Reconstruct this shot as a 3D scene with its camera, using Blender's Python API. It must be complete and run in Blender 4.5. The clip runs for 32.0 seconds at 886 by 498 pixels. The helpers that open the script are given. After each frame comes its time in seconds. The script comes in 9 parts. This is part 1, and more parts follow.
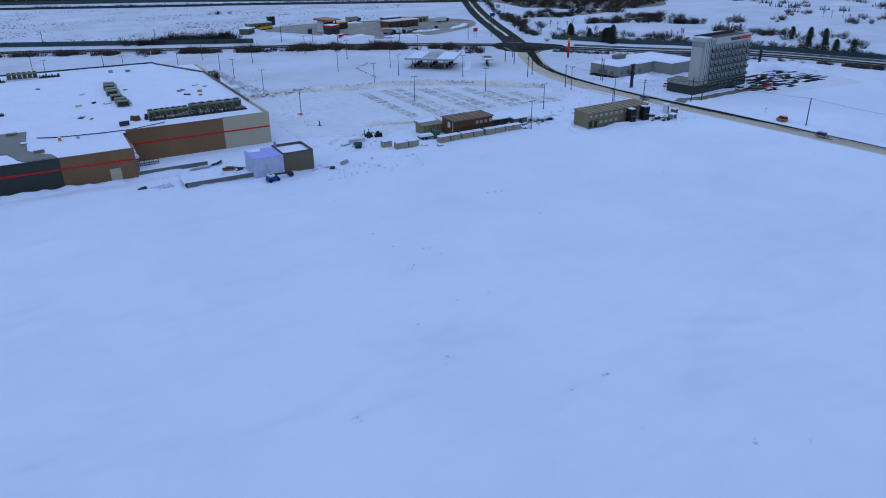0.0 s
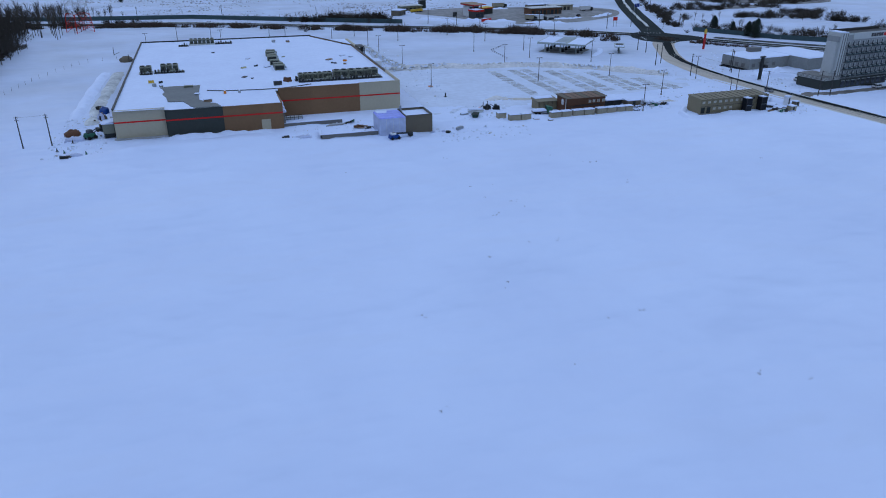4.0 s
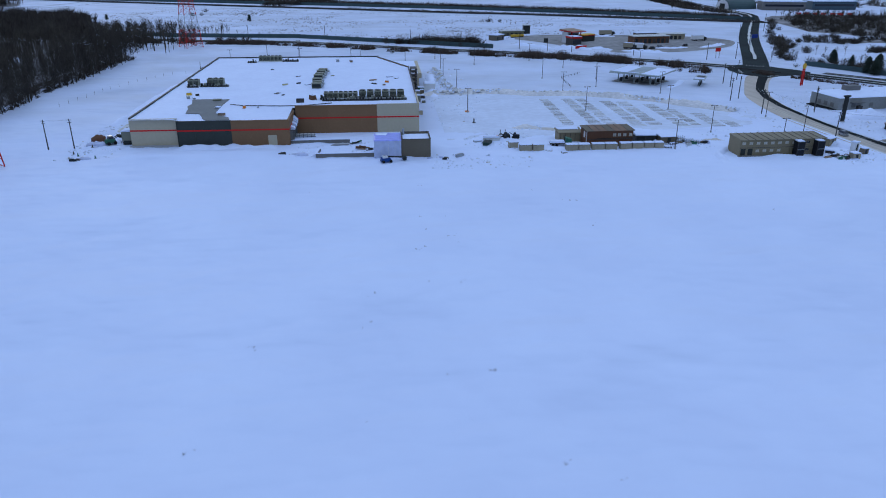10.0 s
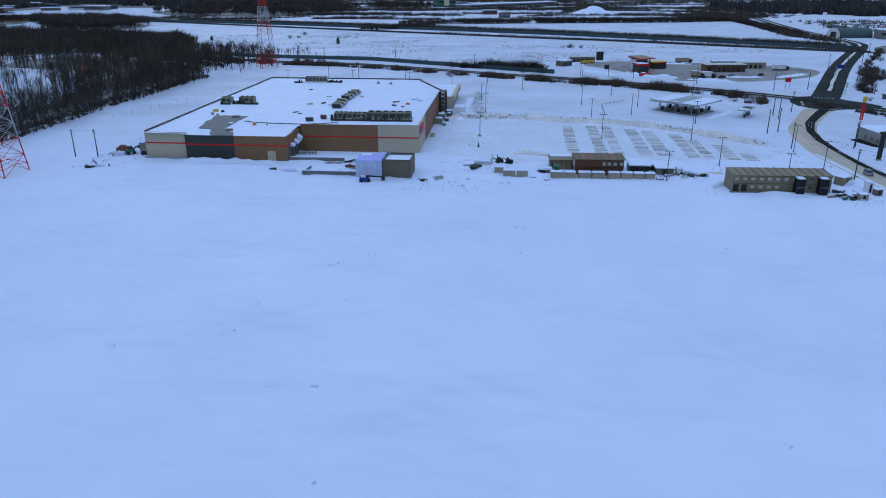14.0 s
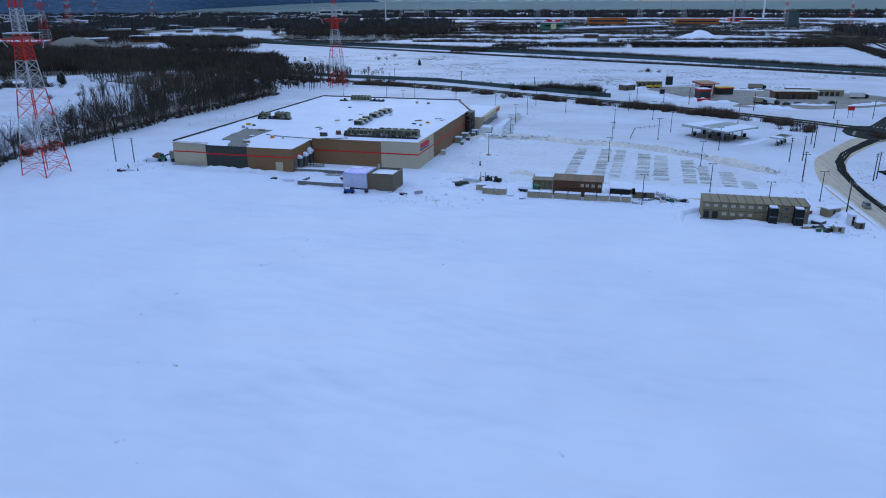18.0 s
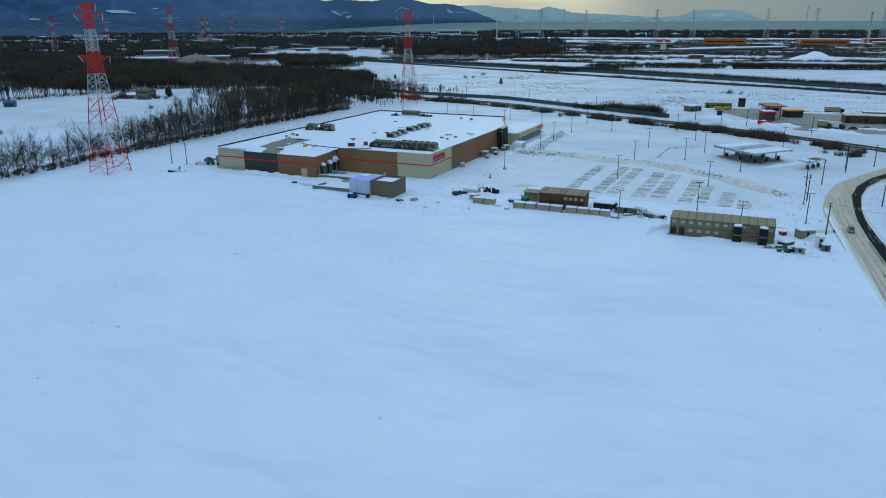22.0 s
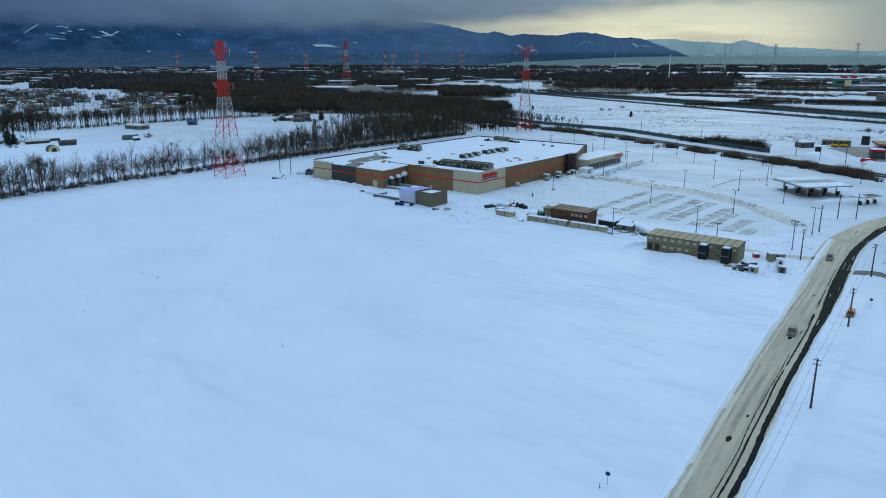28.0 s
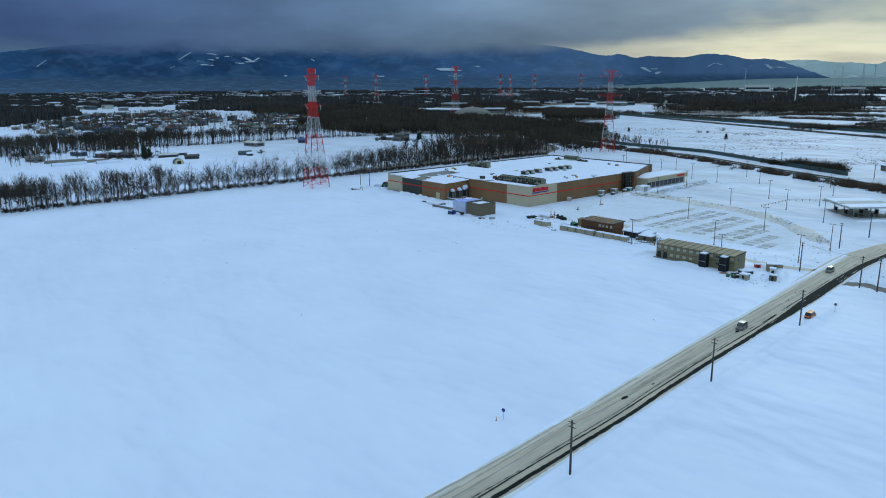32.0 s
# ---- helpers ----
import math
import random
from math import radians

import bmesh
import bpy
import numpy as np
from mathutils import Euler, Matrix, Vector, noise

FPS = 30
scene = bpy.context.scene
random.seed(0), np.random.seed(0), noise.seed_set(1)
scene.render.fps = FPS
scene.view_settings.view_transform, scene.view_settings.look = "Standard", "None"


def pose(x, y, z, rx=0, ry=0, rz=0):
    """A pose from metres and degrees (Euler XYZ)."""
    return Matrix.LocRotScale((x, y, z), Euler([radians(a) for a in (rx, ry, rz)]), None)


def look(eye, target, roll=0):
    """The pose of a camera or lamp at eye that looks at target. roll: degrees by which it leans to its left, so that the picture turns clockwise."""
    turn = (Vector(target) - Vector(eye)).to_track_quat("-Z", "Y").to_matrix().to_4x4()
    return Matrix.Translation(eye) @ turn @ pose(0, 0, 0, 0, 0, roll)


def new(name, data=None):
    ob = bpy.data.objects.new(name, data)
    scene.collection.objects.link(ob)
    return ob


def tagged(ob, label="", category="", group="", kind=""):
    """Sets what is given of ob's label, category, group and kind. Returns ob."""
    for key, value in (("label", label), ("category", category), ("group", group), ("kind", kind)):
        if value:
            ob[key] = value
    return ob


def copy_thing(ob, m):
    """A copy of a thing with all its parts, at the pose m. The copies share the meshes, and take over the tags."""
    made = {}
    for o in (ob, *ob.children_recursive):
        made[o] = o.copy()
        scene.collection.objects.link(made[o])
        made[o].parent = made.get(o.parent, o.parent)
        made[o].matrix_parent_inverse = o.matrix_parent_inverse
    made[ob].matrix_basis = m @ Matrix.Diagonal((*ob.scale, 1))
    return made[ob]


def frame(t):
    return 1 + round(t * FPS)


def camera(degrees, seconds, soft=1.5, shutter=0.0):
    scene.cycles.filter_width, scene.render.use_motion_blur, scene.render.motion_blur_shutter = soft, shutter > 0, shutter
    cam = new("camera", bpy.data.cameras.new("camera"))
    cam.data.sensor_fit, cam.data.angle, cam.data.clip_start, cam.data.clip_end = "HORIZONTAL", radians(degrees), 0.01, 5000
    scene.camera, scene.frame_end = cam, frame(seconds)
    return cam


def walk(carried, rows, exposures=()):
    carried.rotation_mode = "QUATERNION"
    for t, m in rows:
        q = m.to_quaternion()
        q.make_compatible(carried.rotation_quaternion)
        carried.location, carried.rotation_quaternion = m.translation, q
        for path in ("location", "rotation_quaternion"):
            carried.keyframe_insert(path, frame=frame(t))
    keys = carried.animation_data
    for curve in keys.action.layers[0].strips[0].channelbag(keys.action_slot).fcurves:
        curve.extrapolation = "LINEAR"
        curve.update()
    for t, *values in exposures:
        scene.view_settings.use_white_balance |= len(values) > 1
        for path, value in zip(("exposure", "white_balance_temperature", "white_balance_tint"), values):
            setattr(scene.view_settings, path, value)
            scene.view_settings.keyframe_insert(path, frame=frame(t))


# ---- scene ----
cam = camera(63.7, 32.0, soft=1.0)
PATH = [
    (0, (0.76, 2.602, 56.868), (1.766, 4.127, 56.055), -0.6),
    (1, (-0.226, -7.928, 56.889), (0.666, -6.339, 56.065), -0.6),
    (2, (-0.705, -16.417, 56.743), (0.079, -14.778, 55.907), -0.4),
    (3, (-0.667, -20.134, 56.581), (0.042, -18.463, 55.74), -0.1),
    (3.5, (-0.26, -20.623, 56.401), (0.423, -18.94, 55.565), 0.0),
    (5.5, (2.26, -20.495, 55.173), (2.88, -18.785, 54.343), 0.1),
    (6, (5.097, -20.477, 54.988), (5.699, -18.76, 54.158), 0.2),
    (7, (14.852, -21.358, 54.717), (15.386, -19.613, 53.897), 0.2),
    (8, (25.606, -22.265, 54.43), (26.051, -20.488, 53.628), 0.1),
    (9, (35.988, -22.776, 54.265), (36.346, -20.972, 53.478), 0.2),
    (10, (46.234, -23.482, 54.262), (46.51, -21.658, 53.49), 0.1),
    (13, (76.431, -26.055, 54.265), (76.464, -24.192, 53.538), -0.0),
    (16.5, (112.142, -29.365, 54.754), (111.896, -27.5, 54.074), -0.2),
    (20, (148.369, -32.403, 54.336), (147.842, -30.579, 53.707), -0.2),
    (23, (178.917, -35.248, 55.182), (178.16, -33.494, 54.587), -0.3),
    (25, (199.199, -37.271, 54.85), (198.291, -35.58, 54.287), -0.2),
    (28, (229.422, -40.32, 55.329), (228.299, -38.75, 54.806), -0.1),
    (30, (250.474, -41.873, 56.021), (249.211, -40.404, 55.528), -0.4),
    (32, (270.255, -44.206, 55.959), (268.868, -42.841, 55.496), -0.4),
]
walk(cam, [(t, look(eye, aim, roll)) for t, eye, aim, roll in PATH],
     [(0, -0.5, 5340, 11), (6, -0.5, 5320, 11), (9, -0.47, 5280, 12), (13, -0.43, 5270, 8), (19, -0.34, 5370, 8), (21, -0.31, 5460, 1), (22, -0.29, 5790, -10), (25, -0.26, 5880, -11), (28, -0.21, 5860, -9), (32, -0.17, 5860, -8)])

# ---- light ----
SUN_AZ, SUN_EL = radians(-22.0), radians(13.0)
SUN_DIR = Vector((math.sin(SUN_AZ) * math.cos(SUN_EL), math.cos(SUN_AZ) * math.cos(SUN_EL), math.sin(SUN_EL)))
sun = new("sun", bpy.data.lights.new("sun", "SUN"))
sun.data.energy, sun.data.angle, sun.data.color = 1.3, radians(20), (1.0, 0.94, 0.84)
sun.matrix_world = look(SUN_DIR * 100, (0, 0, 0))


def make_world():
    world = bpy.data.worlds.new("overcast_sky")
    scene.world = world
    world.use_nodes = True
    nt = world.node_tree
    nt.nodes.clear()
    N = nt.nodes.new
    out, bg = N("ShaderNodeOutputWorld"), N("ShaderNodeBackground")
    sky = N("ShaderNodeTexSky")
    sky.sky_type, sky.sun_disc = "NISHITA", False
    sky.sun_elevation, sky.sun_rotation = SUN_EL, SUN_AZ
    tc, sep = N("ShaderNodeTexCoord"), N("ShaderNodeSeparateXYZ")
    nt.links.new(tc.outputs["Generated"], sep.inputs[0])

    def rng(src, a, b, lo=0.0, hi=1.0):
        m = N("ShaderNodeMapRange")
        m.interpolation_type = "SMOOTHSTEP"
        for i, v in zip((1, 2, 3, 4), (a, b, lo, hi)):
            m.inputs[i].default_value = v
        nt.links.new(src, m.inputs[0])
        return m.outputs[0]

    def mix(fac, a, b, blend="MIX"):
        m = N("ShaderNodeMix")
        m.data_type, m.blend_type = "RGBA", blend
        for sock, v in ((m.inputs[0], fac), (m.inputs[6], a), (m.inputs[7], b)):
            if hasattr(v, "links"):
                nt.links.new(v, sock)
            else:
                sock.default_value = v
        return m.outputs[2]

    def mul(a, b):
        m = N("ShaderNodeMath")
        m.operation = "MULTIPLY"
        for sock, v in ((m.inputs[0], a), (m.inputs[1], b)):
            if hasattr(v, "links"):
                nt.links.new(v, sock)
            else:
                sock.default_value = v
        return m.outputs[0]

    dot = N("ShaderNodeVectorMath")
    dot.operation = "DOT_PRODUCT"
    nt.links.new(tc.outputs["Generated"], dot.inputs[0])
    dot.inputs[1].default_value = (math.sin(SUN_AZ + 0.05), math.cos(SUN_AZ + 0.05), 0.05)
    toward = dot.outputs["Value"]
    mp = N("ShaderNodeMapping")
    mp.inputs["Scale"].default_value = (3.0, 3.0, 22.0)
    nt.links.new(tc.outputs["Generated"], mp.inputs[0])
    n1, n2 = N("ShaderNodeTexNoise"), N("ShaderNodeTexNoise")
    n1.inputs["Scale"].default_value, n1.inputs["Detail"].default_value = 1.3, 6
    n2.inputs["Scale"].default_value, n2.inputs["Detail"].default_value = 0.55, 4
    nt.links.new(mp.outputs[0], n1.inputs["Vector"])
    nt.links.new(mp.outputs[0], n2.inputs["Vector"])
    cloud1, cloud2 = rng(n1.outputs["Fac"], 0.3, 0.7), rng(n2.outputs["Fac"], 0.35, 0.65)
    low = mix(rng(toward, 0.72, 0.985), (0.13, 0.198, 0.262, 1), (0.29, 0.328, 0.375, 1))
    low = mix(mul(cloud1, 0.35), low, (0.20, 0.265, 0.31, 1))
    low = mix(rng(sep.outputs["X"], -0.55, -0.9), low, (0.065, 0.112, 0.23, 1))
    shine = mul(rng(toward, 0.968, 0.9993), rng(sep.outputs["Z"], 0.10, 0.03))
    low = mix(mul(shine, rng(n1.outputs["Fac"], 0.32, 0.62, 0.1, 1.0)), low, (0.74, 0.69, 0.60, 1))
    high = mix(cloud2, (0.80, 0.94, 1.22, 1), (0.98, 1.08, 1.28, 1))
    cloud = mix(rng(sep.outputs["Z"], 0.06, 0.75), low, high)
    clear = mix(1.0, sky.outputs[0], (0.1, 0.1, 0.1, 1), "MULTIPLY")
    nt.links.new(mix(0.95, clear, cloud), bg.inputs["Color"])
    bg.inputs["Strength"].default_value = 1.0
    nt.links.new(bg.outputs[0], out.inputs[0])


make_world()

# ---- materials ----
MATS = {}


def mat(name, col, rough=0.7, metal=0.0, var=0.18, s1=2.5, s2=0.25, bump=0.15, bs=6.0, rnd=0.0, stretch=(1, 1, 1), spec=0.22, isl=0.0):
    """Principled material: colour varied by noise at two sizes, fine relief, optional variation from object to object."""
    m = bpy.data.materials.new(name)
    m.use_nodes = True
    nt = m.node_tree
    p = nt.nodes["Principled BSDF"]
    p.inputs["Roughness"].default_value, p.inputs["Metallic"].default_value = rough, metal
    p.inputs["Specular IOR Level"].default_value = spec
    tc, mp = nt.nodes.new("ShaderNodeTexCoord"), nt.nodes.new("ShaderNodeMapping")
    mp.inputs["Scale"].default_value = stretch
    nt.links.new(tc.outputs["Object"], mp.inputs[0])
    outs = []
    for s, det in ((s1, 5), (s2, 3), (bs, 4)):
        n = nt.nodes.new("ShaderNodeTexNoise")
        n.inputs["Scale"].default_value, n.inputs["Detail"].default_value = s, det
        nt.links.new(mp.outputs[0], n.inputs["Vector"])
        outs.append(n.outputs["Fac"])
    add = nt.nodes.new("ShaderNodeMath")
    add.operation = "ADD"
    nt.links.new(outs[0], add.inputs[0]), nt.links.new(outs[1], add.inputs[1])
    r = nt.nodes.new("ShaderNodeMapRange")
    r.inputs[1].default_value, r.inputs[2].default_value = 0.65, 1.35
    nt.links.new(add.outputs[0], r.inputs[0])
    mx = nt.nodes.new("ShaderNodeMix")
    mx.data_type = "RGBA"
    mx.inputs[6].default_value = (*[c * (1 - var) for c in col], 1)
    mx.inputs[7].default_value = (*[min(0.95, c * (1 + var)) for c in col], 1)
    nt.links.new(r.outputs[0], mx.inputs[0])
    last = mx.outputs[2]
    if rnd:
        oi, hsv, r2 = nt.nodes.new("ShaderNodeObjectInfo"), nt.nodes.new("ShaderNodeHueSaturation"), nt.nodes.new("ShaderNodeMapRange")
        r2.inputs[3].default_value, r2.inputs[4].default_value = 1 - rnd, 1 + rnd
        nt.links.new(oi.outputs["Random"], r2.inputs[0])
        nt.links.new(r2.outputs[0], hsv.inputs["Value"])
        nt.links.new(last, hsv.inputs["Color"])
        last = hsv.outputs[0]
    if isl:
        ge, hs, r3 = nt.nodes.new("ShaderNodeNewGeometry"), nt.nodes.new("ShaderNodeHueSaturation"), nt.nodes.new("ShaderNodeMapRange")
        r3.inputs[3].default_value, r3.inputs[4].default_value = 1 - isl, 1 + isl
        nt.links.new(ge.outputs["Random Per Island"], r3.inputs[0])
        nt.links.new(r3.outputs[0], hs.inputs["Value"])
        nt.links.new(last, hs.inputs["Color"])
        last = hs.outputs[0]
    nt.links.new(last, p.inputs["Base Color"])
    if bump:
        b = nt.nodes.new("ShaderNodeBump")
        b.inputs["Strength"].default_value, b.inputs["Distance"].default_value = bump, 0.05
        nt.links.new(outs[2], b.inputs["Height"])
        nt.links.new(b.outputs[0], p.inputs["Normal"])
    MATS[name] = m
    return m


def glow_mat(name, col, strength):
    m = mat(name, col, 0.4, var=0.05)
    p = m.node_tree.nodes["Principled BSDF"]
    p.inputs["Emission Color"].default_value, p.inputs["Emission Strength"].default_value = (*col, 1), strength
    return m


def snow_field_mat():
    """Wind-packed snow: slight colour patches, long drift ripples and fine grain."""
    m = mat("snow_field", (0.675, 0.745, 0.925), 0.65, var=0.05, s1=0.05, s2=0.011, bump=0.0, spec=0.1)
    nt = m.node_tree
    p = nt.nodes["Principled BSDF"]
    tc = nt.nodes.new("ShaderNodeTexCoord")
    last = None
    for scale, size, rot, strength, dist in (((0.62, 1.0, 1), 0.17, 0.06, 1.0, 1.35), ((0.5, 1.0, 1), 0.5, 0.12, 0.4, 0.12), ((0.6, 1, 1), 0.03, 0.2, 1.0, 8.0)):
        mp, n, b = nt.nodes.new("ShaderNodeMapping"), nt.nodes.new("ShaderNodeTexNoise"), nt.nodes.new("ShaderNodeBump")
        mp.inputs["Scale"].default_value, mp.inputs["Rotation"].default_value = scale, (0, 0, rot)
        n.inputs["Scale"].default_value, n.inputs["Detail"].default_value = size, 1.2
        nt.links.new(tc.outputs["Object"], mp.inputs[0])
        nt.links.new(mp.outputs[0], n.inputs["Vector"])
        nt.links.new(n.outputs["Fac"], b.inputs["Height"])
        b.inputs["Strength"].default_value, b.inputs["Distance"].default_value = strength, dist
        if last:
            nt.links.new(last, b.inputs["Normal"])
        last = b.outputs[0]
    nt.links.new(last, p.inputs["Normal"])
    # grit and traffic stains on built-up snow, painted dimming on far snow; field clean
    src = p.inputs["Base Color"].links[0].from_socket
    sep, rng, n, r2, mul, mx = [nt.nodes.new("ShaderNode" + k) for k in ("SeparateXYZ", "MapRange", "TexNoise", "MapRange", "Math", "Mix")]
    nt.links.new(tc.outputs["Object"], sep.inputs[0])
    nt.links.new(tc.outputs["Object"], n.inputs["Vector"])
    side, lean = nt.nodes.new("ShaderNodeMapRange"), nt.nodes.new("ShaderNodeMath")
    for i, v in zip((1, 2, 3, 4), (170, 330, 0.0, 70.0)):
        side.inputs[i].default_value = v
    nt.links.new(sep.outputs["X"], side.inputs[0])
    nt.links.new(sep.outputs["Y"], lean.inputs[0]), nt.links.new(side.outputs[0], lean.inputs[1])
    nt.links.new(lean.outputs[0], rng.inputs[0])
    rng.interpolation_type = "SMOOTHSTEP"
    # past y 300 this tone also stands in for dimmer light on far snow
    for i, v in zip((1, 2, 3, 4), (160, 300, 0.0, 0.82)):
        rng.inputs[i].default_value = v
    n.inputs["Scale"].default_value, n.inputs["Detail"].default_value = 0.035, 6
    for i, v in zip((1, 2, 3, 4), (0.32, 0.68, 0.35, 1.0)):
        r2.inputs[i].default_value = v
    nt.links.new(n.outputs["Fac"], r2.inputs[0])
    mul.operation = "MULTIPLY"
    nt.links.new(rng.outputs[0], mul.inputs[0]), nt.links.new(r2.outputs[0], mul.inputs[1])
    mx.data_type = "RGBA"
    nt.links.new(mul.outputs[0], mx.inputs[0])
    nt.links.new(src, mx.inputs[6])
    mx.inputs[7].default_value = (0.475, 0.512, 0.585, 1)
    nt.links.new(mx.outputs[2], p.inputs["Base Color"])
    return m


SNOWF = snow_field_mat()
SNOW = mat("snow", (0.685, 0.752, 0.925), 0.65, var=0.05, s1=0.8, s2=0.1, bump=0.5, bs=1.2, spec=0.2)
DIRTY = mat("dirty_snow", (0.56, 0.57, 0.55), 0.8, var=0.3, s1=0.9, s2=0.15, bump=0.9, bs=1.5, spec=0.15)
TANSNOW = mat("sandy_ploughed_snow", (0.61, 0.605, 0.595), 0.8, var=0.25, s1=0.9, s2=0.12, bump=0.9, bs=1.5, spec=0.12)
ROADSNOW = mat("packed_road_snow", (0.455, 0.405, 0.33), 0.8, var=0.25, s1=0.5, s2=0.07, bump=0.4, bs=1.5, stretch=(1, 0.12, 1), spec=0.25)
LOTSNOW = mat("packed_lot_snow", (0.60, 0.655, 0.765), 0.75, var=0.11, s1=0.4, s2=0.06, bump=0.4, bs=1.0, spec=0.2)
ASPHALT = mat("wet_asphalt", (0.014, 0.017, 0.017), 0.8, var=0.35, s1=0.7, s2=0.1, bump=0.3, bs=3, spec=0.05)
GREYASPH = mat("salted_asphalt", (0.030, 0.036, 0.035), 0.9, var=0.4, s1=0.35, s2=0.05, bump=0.2, bs=3, spec=0.05)
BEIGE = mat("beige_panel", (0.47, 0.415, 0.29), 0.6, var=0.06, s1=1.5, s2=0.1, rnd=0.03)
BROWN = mat("brown_panel", (0.210, 0.123, 0.060), 0.6, var=0.09, s1=1.5, s2=0.1, rnd=0.04)
DGREY = mat("dark_grey_panel", (0.047, 0.052, 0.044), 0.6, var=0.1, s1=1.5, s2=0.1)
REDST = mat("red_stripe", (0.55, 0.015, 0.012), 0.5, var=0.08)
SIGNRED = mat("sign_red", (0.55, 0.015, 0.03), 0.45, var=0.05)
SIGNBLUE = mat("sign_blue", (0.02, 0.04, 0.22), 0.45, var=0.05)
MEMBRANE = mat("bare_roof_membrane", (0.19, 0.195, 0.185), 0.8, var=0.12, s1=1.0, s2=0.15)
CAP = mat("dark_metal_cap", (0.06, 0.055, 0.05), 0.5, var=0.15)
STEEL = mat("galvanised_steel", (0.38, 0.40, 0.41), 0.5, 0.6, var=0.15, s1=3, s2=0.5)
UNITG = mat("unit_grey_paint", (0.22, 0.225, 0.165), 0.55, var=0.15, rnd=0.1)
LOUVRE = mat("dark_louvre", (0.03, 0.033, 0.03), 0.6, var=0.3)
POLE = mat("dark_bronze_pole", (0.055, 0.045, 0.042), 0.5, var=0.2)
CONCPOLE = mat("weathered_pole", (0.065, 0.062, 0.058), 0.8, var=0.25, s1=4, s2=1)
REDPAINT = mat("tower_red", (0.52, 0.03, 0.02), 0.6, var=0.15)
WHITEPAINT = mat("tower_white", (0.44, 0.44, 0.44), 0.6, var=0.1)
WHITE = mat("white_panel", (0.72, 0.72, 0.71), 0.55, var=0.06, s1=1, s2=0.1)
WRAP = mat("white_wrap_sheet", (0.50, 0.54, 0.70), 0.45, var=0.15, s1=0.9, s2=0.3, bump=0.9, bs=1.4)
TAUPE = mat("taupe_cladding", (0.15, 0.125, 0.085), 0.65, var=0.08)
OFFBROWN = mat("rust_brown_cladding", (0.13, 0.062, 0.032), 0.65, var=0.12, s1=3, s2=0.4)
OFFROOF = mat("brown_sheet_roof", (0.20, 0.13, 0.08), 0.6, var=0.2, s1=2, s2=0.3)
KHAKI = mat("khaki_module_wall", (0.22, 0.185, 0.11), 0.65, var=0.08, s1=2, s2=0.2, rnd=0.05)
KHAKIROOF = mat("khaki_sheet_roof", (0.22, 0.19, 0.12), 0.55, var=0.12, s1=2, s2=0.2, rnd=0.06)
CONT = mat("beige_container", (0.34, 0.30, 0.21), 0.6, var=0.12, rnd=0.1)
BLACK = mat("black_mesh_sheet", (0.012, 0.013, 0.016), 0.6, var=0.3)
GLASS = mat("window_glass", (0.03, 0.035, 0.045), 0.12, var=0.2, spec=0.6)
# pale base colour painted in for lit window panes; headlights share it
BRIGHTGLASS = mat("painted_bright_glass", (0.44, 0.42, 0.35), 0.35, var=0.2, s1=2, s2=0.5)
CONCRETE = mat("concrete", (0.36, 0.36, 0.35), 0.85, var=0.15, s1=1.2, s2=0.2)
WOOD = mat("timber", (0.28, 0.20, 0.13), 0.8, var=0.3)
BLUE = mat("blue_paint", (0.02, 0.06, 0.24), 0.4, var=0.1)
GREEN = mat("green_paint", (0.05, 0.14, 0.09), 0.6, var=0.2)
TEAL = mat("teal_barrier", (0.06, 0.092, 0.092), 0.6, var=0.15, s1=0.5, s2=0.05)
ORANGE = mat("orange_paint", (0.62, 0.21, 0.02), 0.4, var=0.1)
YELLOW = mat("yellow_paint", (0.62, 0.40, 0.04), 0.5, var=0.1)
RED = mat("red_paint", (0.50, 0.02, 0.015), 0.45, var=0.1)
SILVER = mat("silver_car_paint", (0.26, 0.265, 0.27), 0.3, 0.4, var=0.05)
CARWHITE = mat("white_car_paint", (0.70, 0.70, 0.70), 0.3, var=0.05)
TYRE = mat("tyre_rubber", (0.015, 0.015, 0.015), 0.8, var=0.2)
HOTELF = mat("hotel_grey_render", (0.30, 0.31, 0.30), 0.7, var=0.08, s1=1, s2=0.1)
BLUEWRAP = mat("violet_blue_sheet", (0.33, 0.36, 0.80), 0.45, var=0.2, s1=0.9, s2=0.3, bump=0.9, bs=1.4)
HOTELW = mat("hotel_white_tile", (0.48, 0.49, 0.46), 0.6, var=0.06, s1=1, s2=0.1)
HOTELG = mat("hotel_grey_tile", (0.17, 0.165, 0.15), 0.6, var=0.1, s1=1, s2=0.1)
BARK = mat("bare_bark", (0.054, 0.045, 0.036), 0.9, var=0.3, s1=2, s2=0.3, bump=0, rnd=0.2, isl=0.3)
TWIG = mat("bare_twigs", (0.046, 0.040, 0.032), 0.9, var=0.3, s1=1, s2=0.2, bump=0, rnd=0.25, isl=0.3)
ROOFTINT = mat("far_tinted_roofs", (0.17, 0.19, 0.21), 0.7, var=0.25, isl=0.8)
FARWALL = mat("far_house_walls", (0.17, 0.15, 0.13), 0.8, var=0.2, isl=0.7)
FLOOR = mat("brushy_wood_floor", (0.20, 0.195, 0.19), 0.95, var=0.8, s1=0.25, s2=0.04, bump=0)
# cooler twin of the far woods, aerial haze painted into its colour
DISTANTWOOD = mat("distant_hazed_woods", (0.034, 0.034, 0.035), 0.95, var=0.4, s1=0.05, s2=0.008, bump=0, isl=0.5)
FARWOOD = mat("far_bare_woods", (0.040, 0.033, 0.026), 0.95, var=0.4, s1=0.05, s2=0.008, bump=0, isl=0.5)
